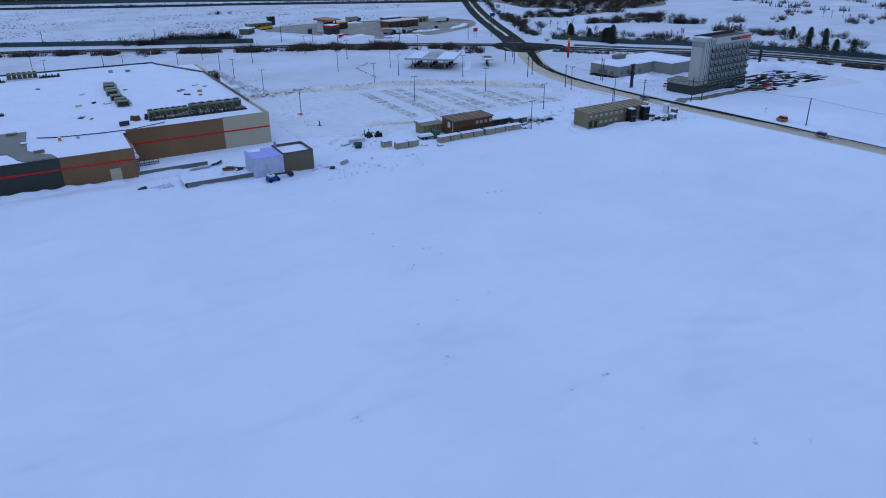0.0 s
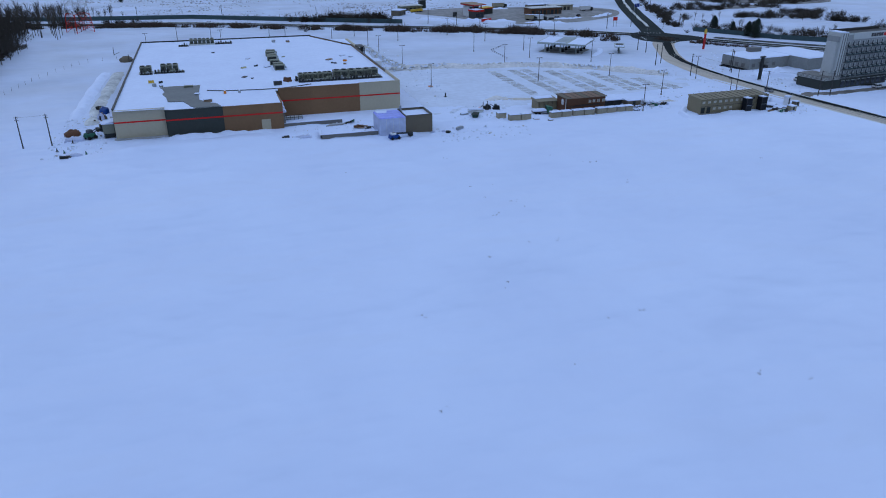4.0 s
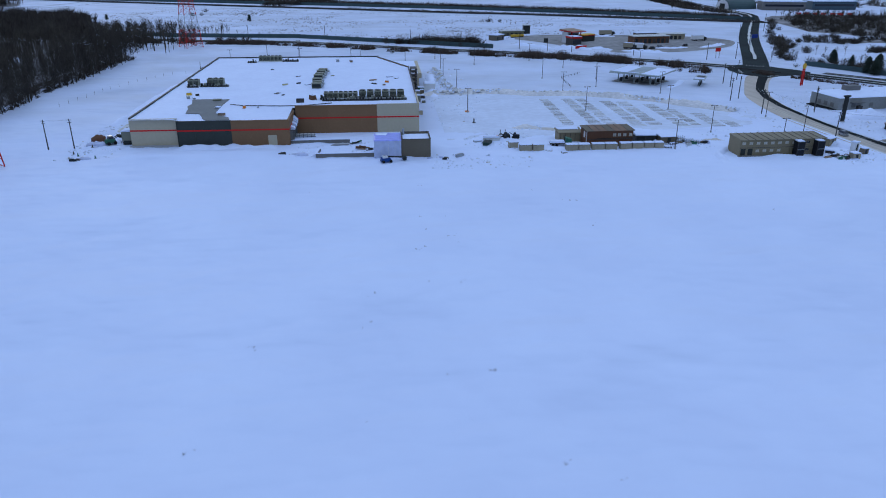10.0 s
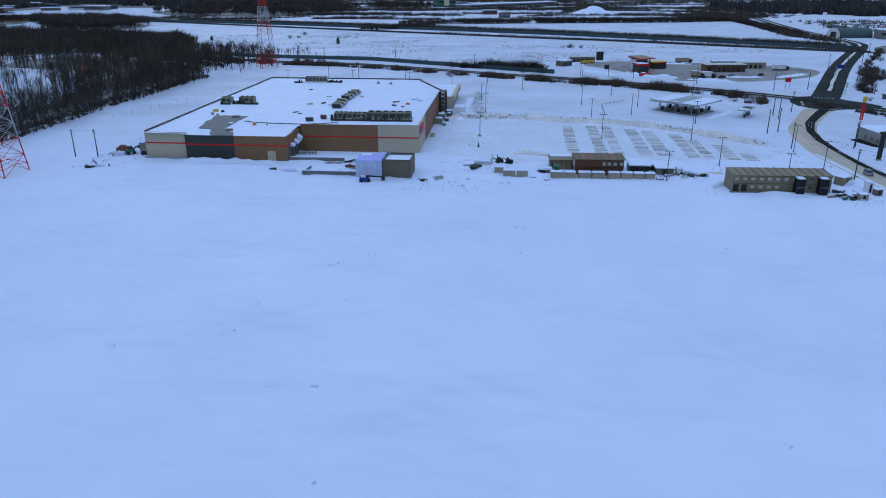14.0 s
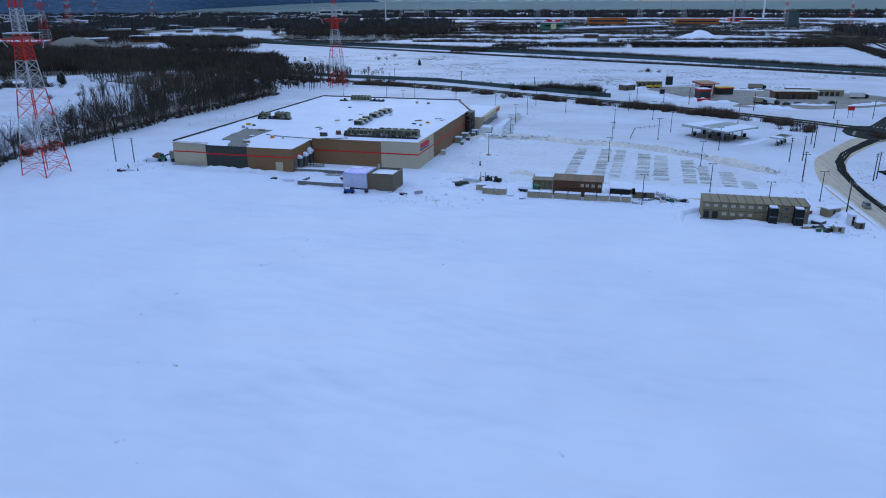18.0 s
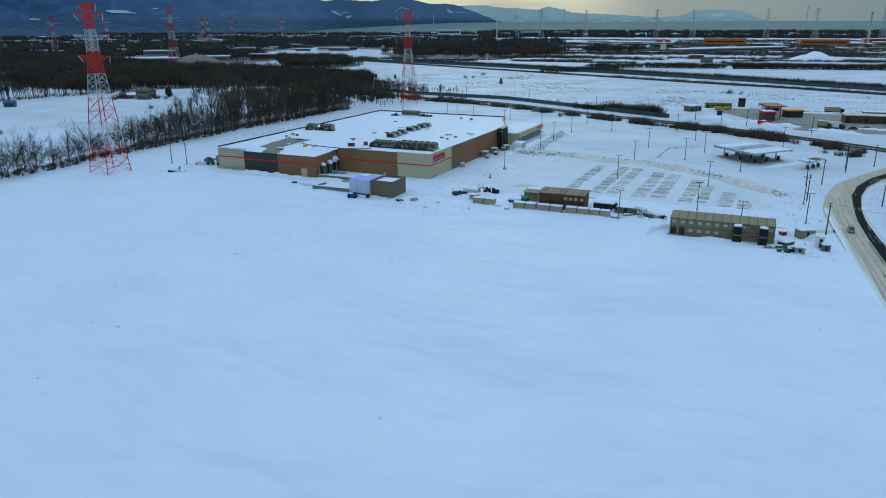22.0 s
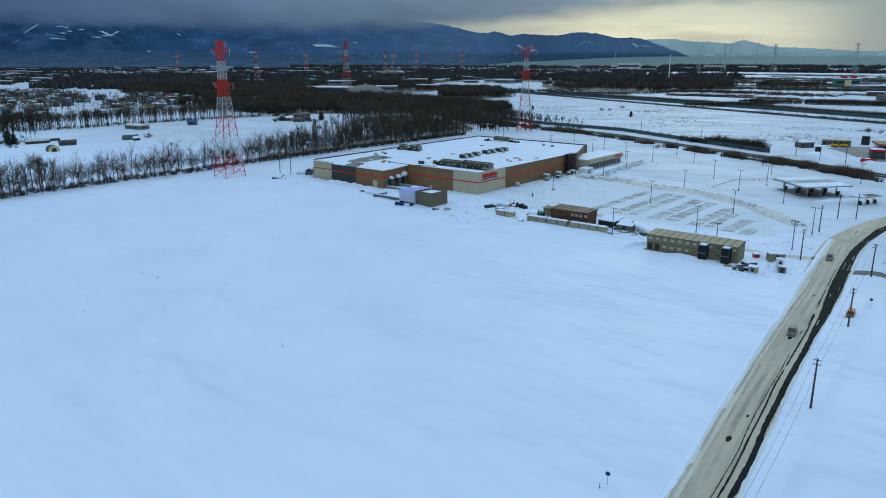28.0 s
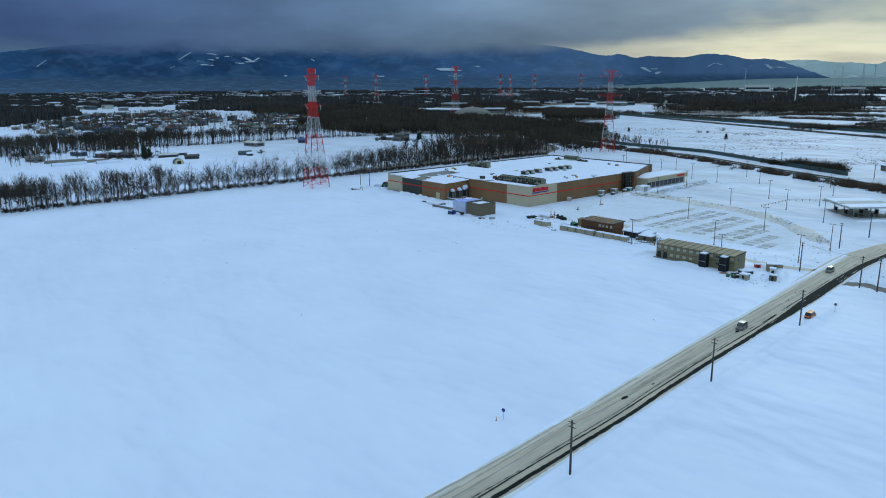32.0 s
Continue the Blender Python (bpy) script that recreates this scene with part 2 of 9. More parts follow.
CONIFER = mat("dark_conifer", (0.02, 0.03, 0.022), 0.9, var=0.3, bump=0)
WOODLAND = mat("woodland_twigs", (0.044, 0.037, 0.028), 0.9, var=0.5, s1=0.12, s2=0.03, bump=0, isl=0.6)
EDGEROAD = mat("road_edge_snow", (0.53, 0.50, 0.44), 0.8, var=0.18, s1=0.6, s2=0.08, bump=0.4, bs=1.5, stretch=(1, 0.15, 1), spec=0.15)
PALEYELLOW = mat("faded_yellow_sheet", (0.36, 0.31, 0.15), 0.7, var=0.12)
TURBINE = mat("turbine_grey", (0.30, 0.33, 0.36), 0.6, var=0.05)
FARORANGE = mat("far_orange_cladding", (0.36, 0.12, 0.03), 0.7, var=0.15)
MIDROAD = mat("thin_road_snow", (0.59, 0.63, 0.67), 0.8, var=0.15, s1=0.6, s2=0.08, bump=0.4, bs=1.5, stretch=(1, 0.15, 1), spec=0.15)
TRACK = mat("sanded_wheel_track", (0.395, 0.37, 0.315), 0.85, var=0.3, s1=0.8, s2=0.1, stretch=(1, 0.2, 1), spec=0.1)
STALL = mat("stall_edge_grit", (0.37, 0.365, 0.335), 0.9, var=0.35, s1=0.8, s2=0.1)
YARD = mat("wet_gravel_yard", (0.16, 0.15, 0.135), 0.85, var=0.5, s1=0.3, s2=0.05, spec=0.15)
FROST = mat("frosted_tufts", (0.27, 0.26, 0.255), 0.95, var=0.4, s1=0.1, s2=0.02, bump=0)
REEDS = mat("dry_reeds", (0.062, 0.046, 0.035), 0.95, var=0.35, s1=1, s2=0.1, bump=0, isl=0.5)
WATER = mat("grey_sea", (0.19, 0.245, 0.25), 0.95, var=0.1, s1=0.01, s2=0.002, bump=0.0, spec=0.02)
HOUSEW = [mat("house_wall_" + n, c, 0.7, var=0.1) for n, c in (("cream", (0.30, 0.26, 0.20)), ("grey", (0.15, 0.15, 0.15)), ("brown", (0.15, 0.10, 0.08)), ("blue", (0.07, 0.10, 0.12)), ("pale", (0.38, 0.37, 0.35)))]

TANROOF = mat("tan_metal_roof", (0.30, 0.215, 0.135), 0.6, var=0.2)
OLIVE = mat("olive_boards", (0.17, 0.17, 0.10), 0.7, var=0.2)
PALEYELLOW = mat("pale_yellow_panels", (0.55, 0.50, 0.28), 0.7, var=0.15)
STATIONYARD = mat("slushy_station_yard", (0.25, 0.245, 0.235), 0.85, var=0.45, s1=0.3, s2=0.05, spec=0.15)

# ---- builders ----


class Shape:
    """Collects faces of one mesh."""

    def __init__(self):
        self.v, self.f = [], []

    def face(self, pts):
        n = len(self.v)
        self.v += [tuple(p) for p in pts]
        self.f.append(tuple(range(n, n + len(pts))))
        return self

    def prism(self, poly, z0, z1, top=None):
        """An upright prism over a counter-clockwise outline; top: another outline for its upper end."""
        n, k = len(self.v), len(poly)
        top = top or poly
        zs = z1 if isinstance(z1, (list, tuple)) else [z1] * k
        self.v += [(x, y, z0) for x, y in poly] + [(x, y, z) for (x, y), z in zip(top, zs)]
        self.f += [(n + i, n + (i + 1) % k, n + k + (i + 1) % k, n + k + i) for i in range(k)]
        self.f += [tuple(range(n + k - 1, n - 1, -1)), tuple(range(n + k, n + 2 * k))]
        return self

    def box(self, x0, x1, y0, y1, z0, z1):
        return self.prism([(x0, y0), (x1, y0), (x1, y1), (x0, y1)], z0, z1)

    def turned_box(self, cx, cy, sx, sy, z0, z1, deg=0.0):
        c, s = math.cos(radians(deg)), math.sin(radians(deg))
        return self.prism([(cx + a * sx / 2 * c - b * sy / 2 * s, cy + a * sx / 2 * s + b * sy / 2 * c) for a, b in ((-1, -1), (1, -1), (1, 1), (-1, 1))], z0, z1)

    def spike(self, p, q, r):
        """A thin three-sided point from p to q."""
        p, q = Vector(p), Vector(q)
        d = (q - p).normalized()
        a = d.orthogonal().normalized()
        b = d.cross(a)
        n = len(self.v)
        self.v += [tuple(p + (a * math.cos(2.0944 * i) + b * math.sin(2.0944 * i)) * r) for i in range(3)] + [tuple(q)]
        self.f += [(n, n + 1, n + 3), (n + 1, n + 2, n + 3), (n + 2, n, n + 3)]
        return self

    def tube(self, p, q, r0, r1=None, k=5):
        r1 = r0 if r1 is None else r1
        p, q = Vector(p), Vector(q)
        d = (q - p).normalized()
        a = d.orthogonal().normalized()
        b = d.cross(a)
        n = len(self.v)
        for c, r in ((p, r0), (q, r1)):
            self.v += [tuple(c + (a * math.cos(6.28318 * i / k) + b * math.sin(6.28318 * i / k)) * r) for i in range(k)]
        self.f += [(n + i, n + (i + 1) % k, n + k + (i + 1) % k, n + k + i) for i in range(k)]
        self.f += [tuple(range(n + k - 1, n - 1, -1)), tuple(range(n + k, n + 2 * k))]
        return self

    def pipe(self, pts, r, k=4):
        """A closed tube of one piece through the points."""
        pts = [Vector(p) for p in pts]
        n0 = len(self.v)
        for i, p in enumerate(pts):
            d = (pts[min(i + 1, len(pts) - 1)] - pts[max(i - 1, 0)]).normalized()
            a = d.orthogonal().normalized() if abs(d.z) > 0.9 else d.cross(Vector((0, 0, 1))).normalized()
            b = d.cross(a)
            self.v += [tuple(p + (a * math.cos(6.28318 * j / k) + b * math.sin(6.28318 * j / k)) * r) for j in range(k)]
        for i in range(len(pts) - 1):
            self.f += [(n0 + i * k + j, n0 + i * k + (j + 1) % k, n0 + (i + 1) * k + (j + 1) % k, n0 + (i + 1) * k + j) for j in range(k)]
        self.f += [tuple(n0 + j for j in reversed(range(k))), tuple(n0 + (len(pts) - 1) * k + j for j in range(k))]
        return self

    def mesh(self, name, material, smooth=False):
        me = bpy.data.meshes.new(name)
        me.from_pydata(self.v, [], self.f)
        me.materials.append(material)
        if smooth:
            me.shade_smooth()
        return me


def thing(name, label, category, at=(0, 0, 0), rz=0.0, group="", kind=""):
    ob = new(name)
    ob.matrix_world = pose(*at, 0, 0, rz)
    return tagged(ob, label, category, group, kind)


def part(name, shape, material, parent=None, label="", smooth=False):
    ob = new(name, shape.mesh(name, material, smooth))
    ob.parent = parent
    return tagged(ob, label) if label else ob


def solid(name, shape, material, label, category, group="", kind="", smooth=False):
    return tagged(part(name, shape, material, smooth=smooth), label, category, group, kind)


def fast_mesh(name, verts, tris, material, smooth=False):
    """A mesh from arrays of points and triangles."""
    me = bpy.data.meshes.new(name)
    verts, tris = np.asarray(verts, np.float32), np.asarray(tris, np.int32)
    me.vertices.add(len(verts)), me.loops.add(tris.size), me.polygons.add(len(tris))
    me.vertices.foreach_set("co", verts.ravel())
    me.loops.foreach_set("vertex_index", tris.ravel())
    me.polygons.foreach_set("loop_start", np.arange(0, tris.size, 3, dtype=np.int32))
    me.update(calc_edges=True)
    me.materials.append(material)
    if smooth:
        me.shade_smooth()
    return me


def tri_arrays(shape):
    v, t = np.array(shape.v, np.float32), []
    for f in shape.f:
        t += [(f[0], f[i], f[i + 1]) for i in range(1, len(f) - 1)]
    return v, np.array(t, np.int32)


def scatter(base, places, rng):
    """Copies of base arrays (a list of variants) at places (x, y, z, scale), turned at random, as one pair of arrays."""
    vs, ts, n = [], [], 0
    for x, y, z, s in places:
        v, t = base[rng.randrange(len(base))]
        a = rng.random() * 6.28318
        c, k = math.cos(a), math.sin(a)
        w = v * s
        vs.append(np.stack([w[:, 0] * c - w[:, 1] * k + x, w[:, 0] * k + w[:, 1] * c + y, w[:, 2] + z], 1))
        ts.append(t + n)
        n += len(v)
    return np.concatenate(vs), np.concatenate(ts)


def inside(x, y, poly):
    hit = False
    for (x0, y0), (x1, y1) in zip(poly, poly[1:] + poly[:1]):
        if (y0 > y) != (y1 > y) and x < (x1 - x0) * (y - y0) / (y1 - y0) + x0:
            hit = not hit
    return hit


def fill(poly, count, rng):
    xs, ys = [p[0] for p in poly], [p[1] for p in poly]
    out = []
    while len(out) < count:
        x, y = rng.uniform(min(xs), max(xs)), rng.uniform(min(ys), max(ys))
        if inside(x, y, poly):
            out.append((x, y))
    return out


def along(line, step):
    """Points every step metres along a line, with the direction there."""
    out, left = [], 0.0
    for (x0, y0), (x1, y1) in zip(line, line[1:]):
        n = math.hypot(x1 - x0, y1 - y0)
        d = ((x1 - x0) / n, (y1 - y0) / n)
        while left <= n:
            out.append((x0 + d[0] * left, y0 + d[1] * left, d[0], d[1]))
            left += step
        left -= n
    return out


def smooth_line(pts, per=8):
    """A rounded line through the points."""
    out = []
    p = [pts[0]] + list(pts) + [pts[-1]]
    for i in range(1, len(p) - 2):
        for k in range(per):
            t = k / per
            out.append(tuple(0.5 * (2 * p[i][j] + (p[i + 1][j] - p[i - 1][j]) * t + (2 * p[i - 1][j] - 5 * p[i][j] + 4 * p[i + 1][j] - p[i + 2][j]) * t * t
                                    + (3 * p[i][j] - p[i - 1][j] - 3 * p[i + 1][j] + p[i + 2][j]) * t ** 3) for j in range(len(pts[0]))))
    return out + [tuple(pts[-1])]


def ribbon(line, widths, z, ragged=0.0, seed=0, thick=0.0):
    """A strip along a line; widths: left and right of it, one pair or one for each point."""
    s, rr = Shape(), random.Random(seed)
    rows = []
    for i, (x, y) in enumerate(line):
        a, b = line[max(0, i - 1)], line[min(len(line) - 1, i + 1)]
        n = math.hypot(b[0] - a[0], b[1] - a[1])
        nx, ny = -(b[1] - a[1]) / n, (b[0] - a[0]) / n
        wl, wr = widths[i] if isinstance(widths, list) else widths
        wl, wr = wl + rr.uniform(-ragged, ragged), wr + rr.uniform(-ragged, ragged)
        rows.append(((x + nx * wl, y + ny * wl, z), (x - nx * wr, y - ny * wr, z)))
    for (a, b), (c, d) in zip(rows, rows[1:]):
        s.face([b, d, c, a])
    if thick:
        for (a, b), (c, d) in zip(rows, rows[1:]):
            dn = lambda p: (p[0], p[1], p[2] - thick)
            s.face([a, c, dn(c), dn(a)]), s.face([d, b, dn(b), dn(d)])
    return s


def bank(line, width, height, seed, step=0.8, lump=0.35):
    """A heaped ridge of snow along a line, lumpy."""
    rows, s = along(line, step), Shape()
    prof = [(-0.5, -0.05), (-0.32, 0.45), (-0.12, 0.9), (0.1, 1.0), (0.3, 0.55), (0.5, -0.05)]
    for i, (x, y, dx, dy) in enumerate(rows):
        end = min(1.0, i / 6, (len(rows) - 1 - i) / 6)
        for k, (a, h) in enumerate(prof):
            q = noise.noise(Vector((x * 0.35, y * 0.35, seed + k * 0.35)))
            q2 = noise.noise(Vector((x * 0.08, y * 0.08, seed + 9)))
            hh = h * height * (1 + 0.5 * q2 + lump * q) * end if h > 0 else -0.1
            w = width * (1 + 0.25 * q2)
            s.v.append((x - dy * a * w + q * 0.3, y + dx * a * w + q * 0.3, hh))
    m = len(prof)
    for i in range(len(rows) - 1):
        for k in range(m - 1):
            s.f.append((i * m + k, i * m + k + 1, (i + 1) * m + k + 1, (i + 1) * m + k))
    return s

# ---- ground, roads, distance ----


def ease(x, a, b):
    t = min(1.0, max(0.0, (x - a) / (b - a)))
    return t * t * (3 - 2 * t)


def height(x, y):
    """Height of the snow: wind drifts in the open field, banks beside the road and before the store, flat elsewhere."""
    field = ease(x, -62, -40) * (1 - ease(x, 182, 198)) * (1 - ease(y, 136, 150))
    east = ease(x, 217, 228) * (1 - ease(y, 120, 135)) * (1 - ease(x, 330, 360))
    h = 0.0
    if field > 0 or east > 0:
        n = noise.noise(Vector((x * 0.022, y * 0.03, 3))) * 0.55 + noise.noise(Vector((x * 0.05 + y * 0.03, y * 0.16, 7))) * 0.2 + noise.noise(Vector((x * 0.2, y * 0.3, 1))) * 0.05
        h += (n + 0.1) * (field + east)
    h += 1.1 * math.exp(-((y - 180.5 - 0.03 * x) / 4.5) ** 2) * ease(x, -22, -8) * (1 - ease(x, 20, 36))
    wx = 2.2 * ease(y, 20, 115) + 1.0 * ease(y, 115, 170)
    h += 0.3 * math.exp(-((x - 204.6 + wx) / 0.7) ** 2) * (1 - ease(y, 140, 165)) + (0.45 + 0.25 * noise.noise(Vector((x * 0.1, y * 0.07, 5)))) * math.exp(-((x - 202.2 + wx) / 1.5) ** 2) * (1 - ease(y, 135, 158))
    h += (0.85 + 0.35 * noise.noise(Vector((x * 0.1, y * 0.09, 8)))) * math.exp(-((x - 218.0 - 0.5 * math.sin(y * 0.07)) / 1.3) ** 2) * (1 - ease(y, 140, 158))
    h += 0.35 * math.exp(-((y - 154.2 - 0.6 * math.sin(x * 0.2)) / 1.1) ** 2) * ease(x, 92, 96) * (1 - ease(x, 107, 114))
    h += 0.5 * math.exp(-((y - 179.5 - 0.12 * (x + 16)) / 1.3) ** 2) * ease(x, -18, -15) * (1 - ease(x, -4, 2))
    side = ease(x, -31, -26) * (1 - ease(x, -16, -12.5)) * ease(y, 192, 200) * (1 - ease(y, 306, 330))
    if side > 0:
        h += side * (0.25 + 0.9 * max(0.0, noise.noise(Vector((x * 0.25, y * 0.16, 12)))) + 0.35 * noise.noise(Vector((x * 0.6, y * 0.5, 4))))
    churn = ease(y, 152, 166) * (1 - ease(y, 192, 203)) * ease(x, -30, -16) * (1 - ease(x, 84, 100)) + ease(y, 160, 168) * (1 - ease(y, 186, 196)) * ease(x, 78, 96) * (1 - ease(x, 150, 196))
    if churn > 0:
        h += churn * max(0.0, 0.10 + 0.45 * noise.noise(Vector((x * 0.14, y * 0.2, 2))) + 0.36 * noise.noise(Vector((x * 0.4, y * 0.45, 6))))
    rough = ease(x, 184, 189) * (1 - ease(x, 199, 201.5)) * ease(y, 178, 186) * (1 - ease(y, 222, 229)) + ease(x, 215, 219) * (1 - ease(x, 300, 312)) * ease(y, 190, 196) * (1 - ease(y, 222, 229))
    if rough > 0:
        h += rough * max(0.0, 0.06 + 0.5 * noise.noise(Vector((x * 0.16, y * 0.2, 14))) + 0.32 * noise.noise(Vector((x * 0.42, y * 0.5, 16))))
    return h


def ground():
    def steps(marks):
        out = [marks[0][0]]
        for (a, d), (b, _) in zip(marks, marks[1:]):
            k = max(1, round((b - a) / d))
            out += [a + (b - a) * (i + 1) / k for i in range(k)]
        return out

    xs = steps([(-4850, 500), (-1000, 150), (-340, 12), (-80, 3), (-34, 1.2), (-10, 2), (190, 0.9), (222, 1.7), (300, 5), (330, 15), (520, 200), (1200, 700), (4850, 1)])
    ys = steps([(-4850, 600), (-300, 40), (-100, 4), (0, 3), (150, 1.5), (212, 2.5), (330, 20), (560, 150), (1200, 400), (4850, 1)])
    s = Shape()
    s.v = [(x, y, height(x, y) if -80 < x < 360 and -300 < y < 230 else 0.0) for y in ys for x in xs]
    nx = len(xs)
    s.f = [(j * nx + i, j * nx + i + 1, (j + 1) * nx + i + 1, (j + 1) * nx + i) for j in range(len(ys) - 1) for i in range(nx - 1)]
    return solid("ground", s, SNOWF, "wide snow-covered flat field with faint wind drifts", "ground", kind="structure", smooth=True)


ground()

# the side road, its bare wet strip and tracks
ROAD_W = smooth_line([(206, -900), (206, -300), (205.9, 0), (205.1, 60), (204.1, 107), (202.6, 147), (201.6, 175), (201.4, 200), (204, 219), (206.8, 232), (211.5, 247), (221.5, 265), (236, 289), (248, 302)])
ROAD_E = smooth_line([(214.4, -900), (214.4, -300), (214.2, 0), (213.4, 60), (212.7, 107), (212.9, 147), (211.9, 175), (211.9, 196), (213.1, 210), (216.1, 228), (220.6, 243), (229, 259), (245, 283), (258, 294)])
s = Shape()
for i in range(len(ROAD_W) - 1):
    s.face([(*ROAD_W[i], 0.05), (*ROAD_E[i], 0.05), (*ROAD_E[i + 1], 0.05), (*ROAD_W[i + 1], 0.05)])
road = solid("road", s, ROADSNOW, "side road under grey-brown packed snow with wheel tracks", "road", kind="structure")


def strip_along(xs_of_y, widths_of_y, seed, z, ragged, gap=0.0, y0=-300.0, y1=230.0, step=1.2):
    s, rr = Shape(), random.Random(seed)
    y, prev = y0, None
    while y < y1:
        x, w = xs_of_y(y), widths_of_y(y)
        off = noise.noise(Vector((0, y * 0.05, seed))) * 0.35
        row = (x + off - w / 2 + rr.uniform(-ragged, ragged), x + off + w / 2 + rr.uniform(-ragged, ragged), y)
        on = noise.noise(Vector((seed * 3.3, y * 0.11, 0))) > gap - 0.5
        if prev and on and w > 0.05:
            s.face([(prev[0], prev[2], z), (prev[1], prev[2], z), (row[1], row[2], z), (row[0], row[2], z)])
        prev = row
        y += step * rr.uniform(0.6, 1.4)
    return s


BARE_Y = (-300, 60, 85, 112, 130, 150, 174, 192, 208, 226, 242, 258, 284, 292)
BARE_X = (213.6, 212.7, 211.9, 211.8, 211.6, 211.1, 210.4, 210.6, 211.4, 213.9, 217.8, 224.6, 241.3, 247)
BARE_W = (0.5, 0.8, 1.0, 1.1, 1.9, 2.9, 2.6, 2.2, 2.1, 2.7, 3.0, 3.8, 5.0, 5.5)
part("bare_strip", strip_along(lambda y: float(np.interp(y, BARE_Y, BARE_X)), lambda y: float(np.interp(y, BARE_Y, BARE_W)), 3, 0.085, 0.1, -2.0, -300, 291, 0.8), ASPHALT, road, "wet black asphalt showing through the snow")
for k, (off, w, gap, y0, y1) in enumerate(((-0.3, 0.08, 0.72, 110, 290), (0.45, 0.10, 0.7, 120, 290))):
    part("snow_streak", strip_along(lambda y, off=off: float(np.interp(y, BARE_Y, BARE_X)) + off * (0.6 + float(np.interp(y, BARE_Y, BARE_W)) * 0.35), lambda y, w=w: w, 41 + k, 0.098, 0.06, gap, y0, y1, 0.9), DIRTY, road)
for k, (off, w, gap, y0, y1) in enumerate(((1.5, 0.28, -0.05, -300, 128), (2.1, 0.14, 0.25, -300, 140), (1.9, 0.2, 0.3, 120, 170))):
    part("bare_strip", strip_along(lambda y, off=off: float(np.interp(y, BARE_Y, BARE_X)) - off, lambda y, w=w: w, 51 + k, 0.083, 0.05, gap, y0, y1, 0.8), ASPHALT, road)
for i, (x, w, gap, m) in enumerate(((210.6, 0.7, -1.0, TRACK), (208.9, 0.8, -1.0, TRACK), (207.4, 0.4, 0.1, TRACK), (211.4, 0.4, 0.2, TRACK), (206.4, 0.5, 0.0, TRACK))):
    part("wheel_track", strip_along(lambda y, x=x: x - 1.3 * ease(y, 30, 110) - 0.9 * ease(y, 140, 185) + 1.2 * ease(y, 195, 220), lambda y, w=w: w, 11 + i, 0.07, 0.07, gap, -300, 222, 0.9), m, road)
for x, w, z, m, seed in ((206.95, 1.4, 0.062, EDGEROAD, 31), (206.1, 1.2, 0.066, MIDROAD, 32), (205.6, 0.8, 0.069, SNOW, 34), (214.0, 0.5, 0.062, MIDROAD, 33)):
    part("thin_snow", strip_along(lambda y, x=x: x - ((2.0 * ease(y, 20, 115) + 1.2 * ease(y, 115, 170)) if x < 210 else 1.5 * ease(y, 20, 100)), lambda y, w=w: w + 0.5 * noise.noise(Vector((y * 0.12, w, 5))), seed, z, 0.12, -2.0, -300, 205, 0.8), m, road, "paler blown snow at the road edge")
for x, y, r in ((208.2, 110, 0.7), (208.6, 62, 0.8), (209.2, 71, 0.4), (207.6, 142, 0.4), (206.4, 150, 0.3)):
    s = Shape()
    s.face([(x + r * (0.5 + 0.15 * math.sin(5 * a)) * math.cos(a), y + r * 1.3 * math.sin(a), 0.08) for a in [i * 0.523 for i in range(12)]])
    part("bare_patch", s, ASPHALT, road)

# the main road and the road beyond the crossing
HWY = smooth_line([(-1700, 1270), (-1000, 925), (-600, 735), (-300, 600), (-106, 503), (-45, 474), (20, 457), (97, 414), (152, 386), (204, 354), (240, 326), (257, 307), (296, 252), (327, 216), (346, 164), (362, 80), (372, -60), (390, -400)])
hwy = solid("main_road", ribbon(HWY, (5.5, 5.5), 0.10), GREYASPH, "two-lane main road, dark salted asphalt between snow verges", "road", kind="structure")
CROSS = [i for i, p in enumerate(HWY) if math.hypot(p[0] - 256, p[1] - 307) < 20]
for run in (HWY[:CROSS[0] + 1], HWY[CROSS[-1]:]):
    part("snow_line", ribbon(run, (0.55, 0.25), 0.12, 0.2, 6), DIRTY, hwy)
    part("snow_line", ribbon(run, (6.6, -5.4), 0.13, 0.3, 7), DIRTY, hwy)
    part("snow_line", ribbon(run, (-5.4, 6.6), 0.13, 0.3, 8), SNOW, hwy)
part("far_lane", ribbon(HWY[CROSS[-1] + 1:], (14.5, -8.5), 0.11, 0.1, 5), GREYASPH, hwy)
part("snow_line", ribbon(HWY[CROSS[-1] + 1:], (11.6, -11.3), 0.13, 0.15, 5), DIRTY, hwy)
NORTH = smooth_line([(252, 308), (268, 335), (313, 418), (344, 472), (372, 518), (410, 582), (430, 628), (440, 720), (470, 900), (560, 1300)])
nroad = solid("north_road", ribbon(NORTH, (6.4, 6.4), 0.14), GREYASPH, "wide road with a snowy median strip", "road", kind="structure")
part("median", ribbon(NORTH[9:], (0.9, 0.9), 0.45, 0.4, 9, 0.3), DIRTY, nroad, "ploughed snow on the median")
s = Shape()
s.prism([(238, 300), (241, 293), (246, 286), (254, 290), (266, 291), (271, 293), (275, 298), (273, 305), (268, 313), (265, 321), (262, 326), (256, 326), (249, 325), (243, 319), (239, 310)], 0.02, 0.155)
crossing = solid("road_crossing", s, GREYASPH, "wet dark asphalt of the road crossing", "road", kind="structure")
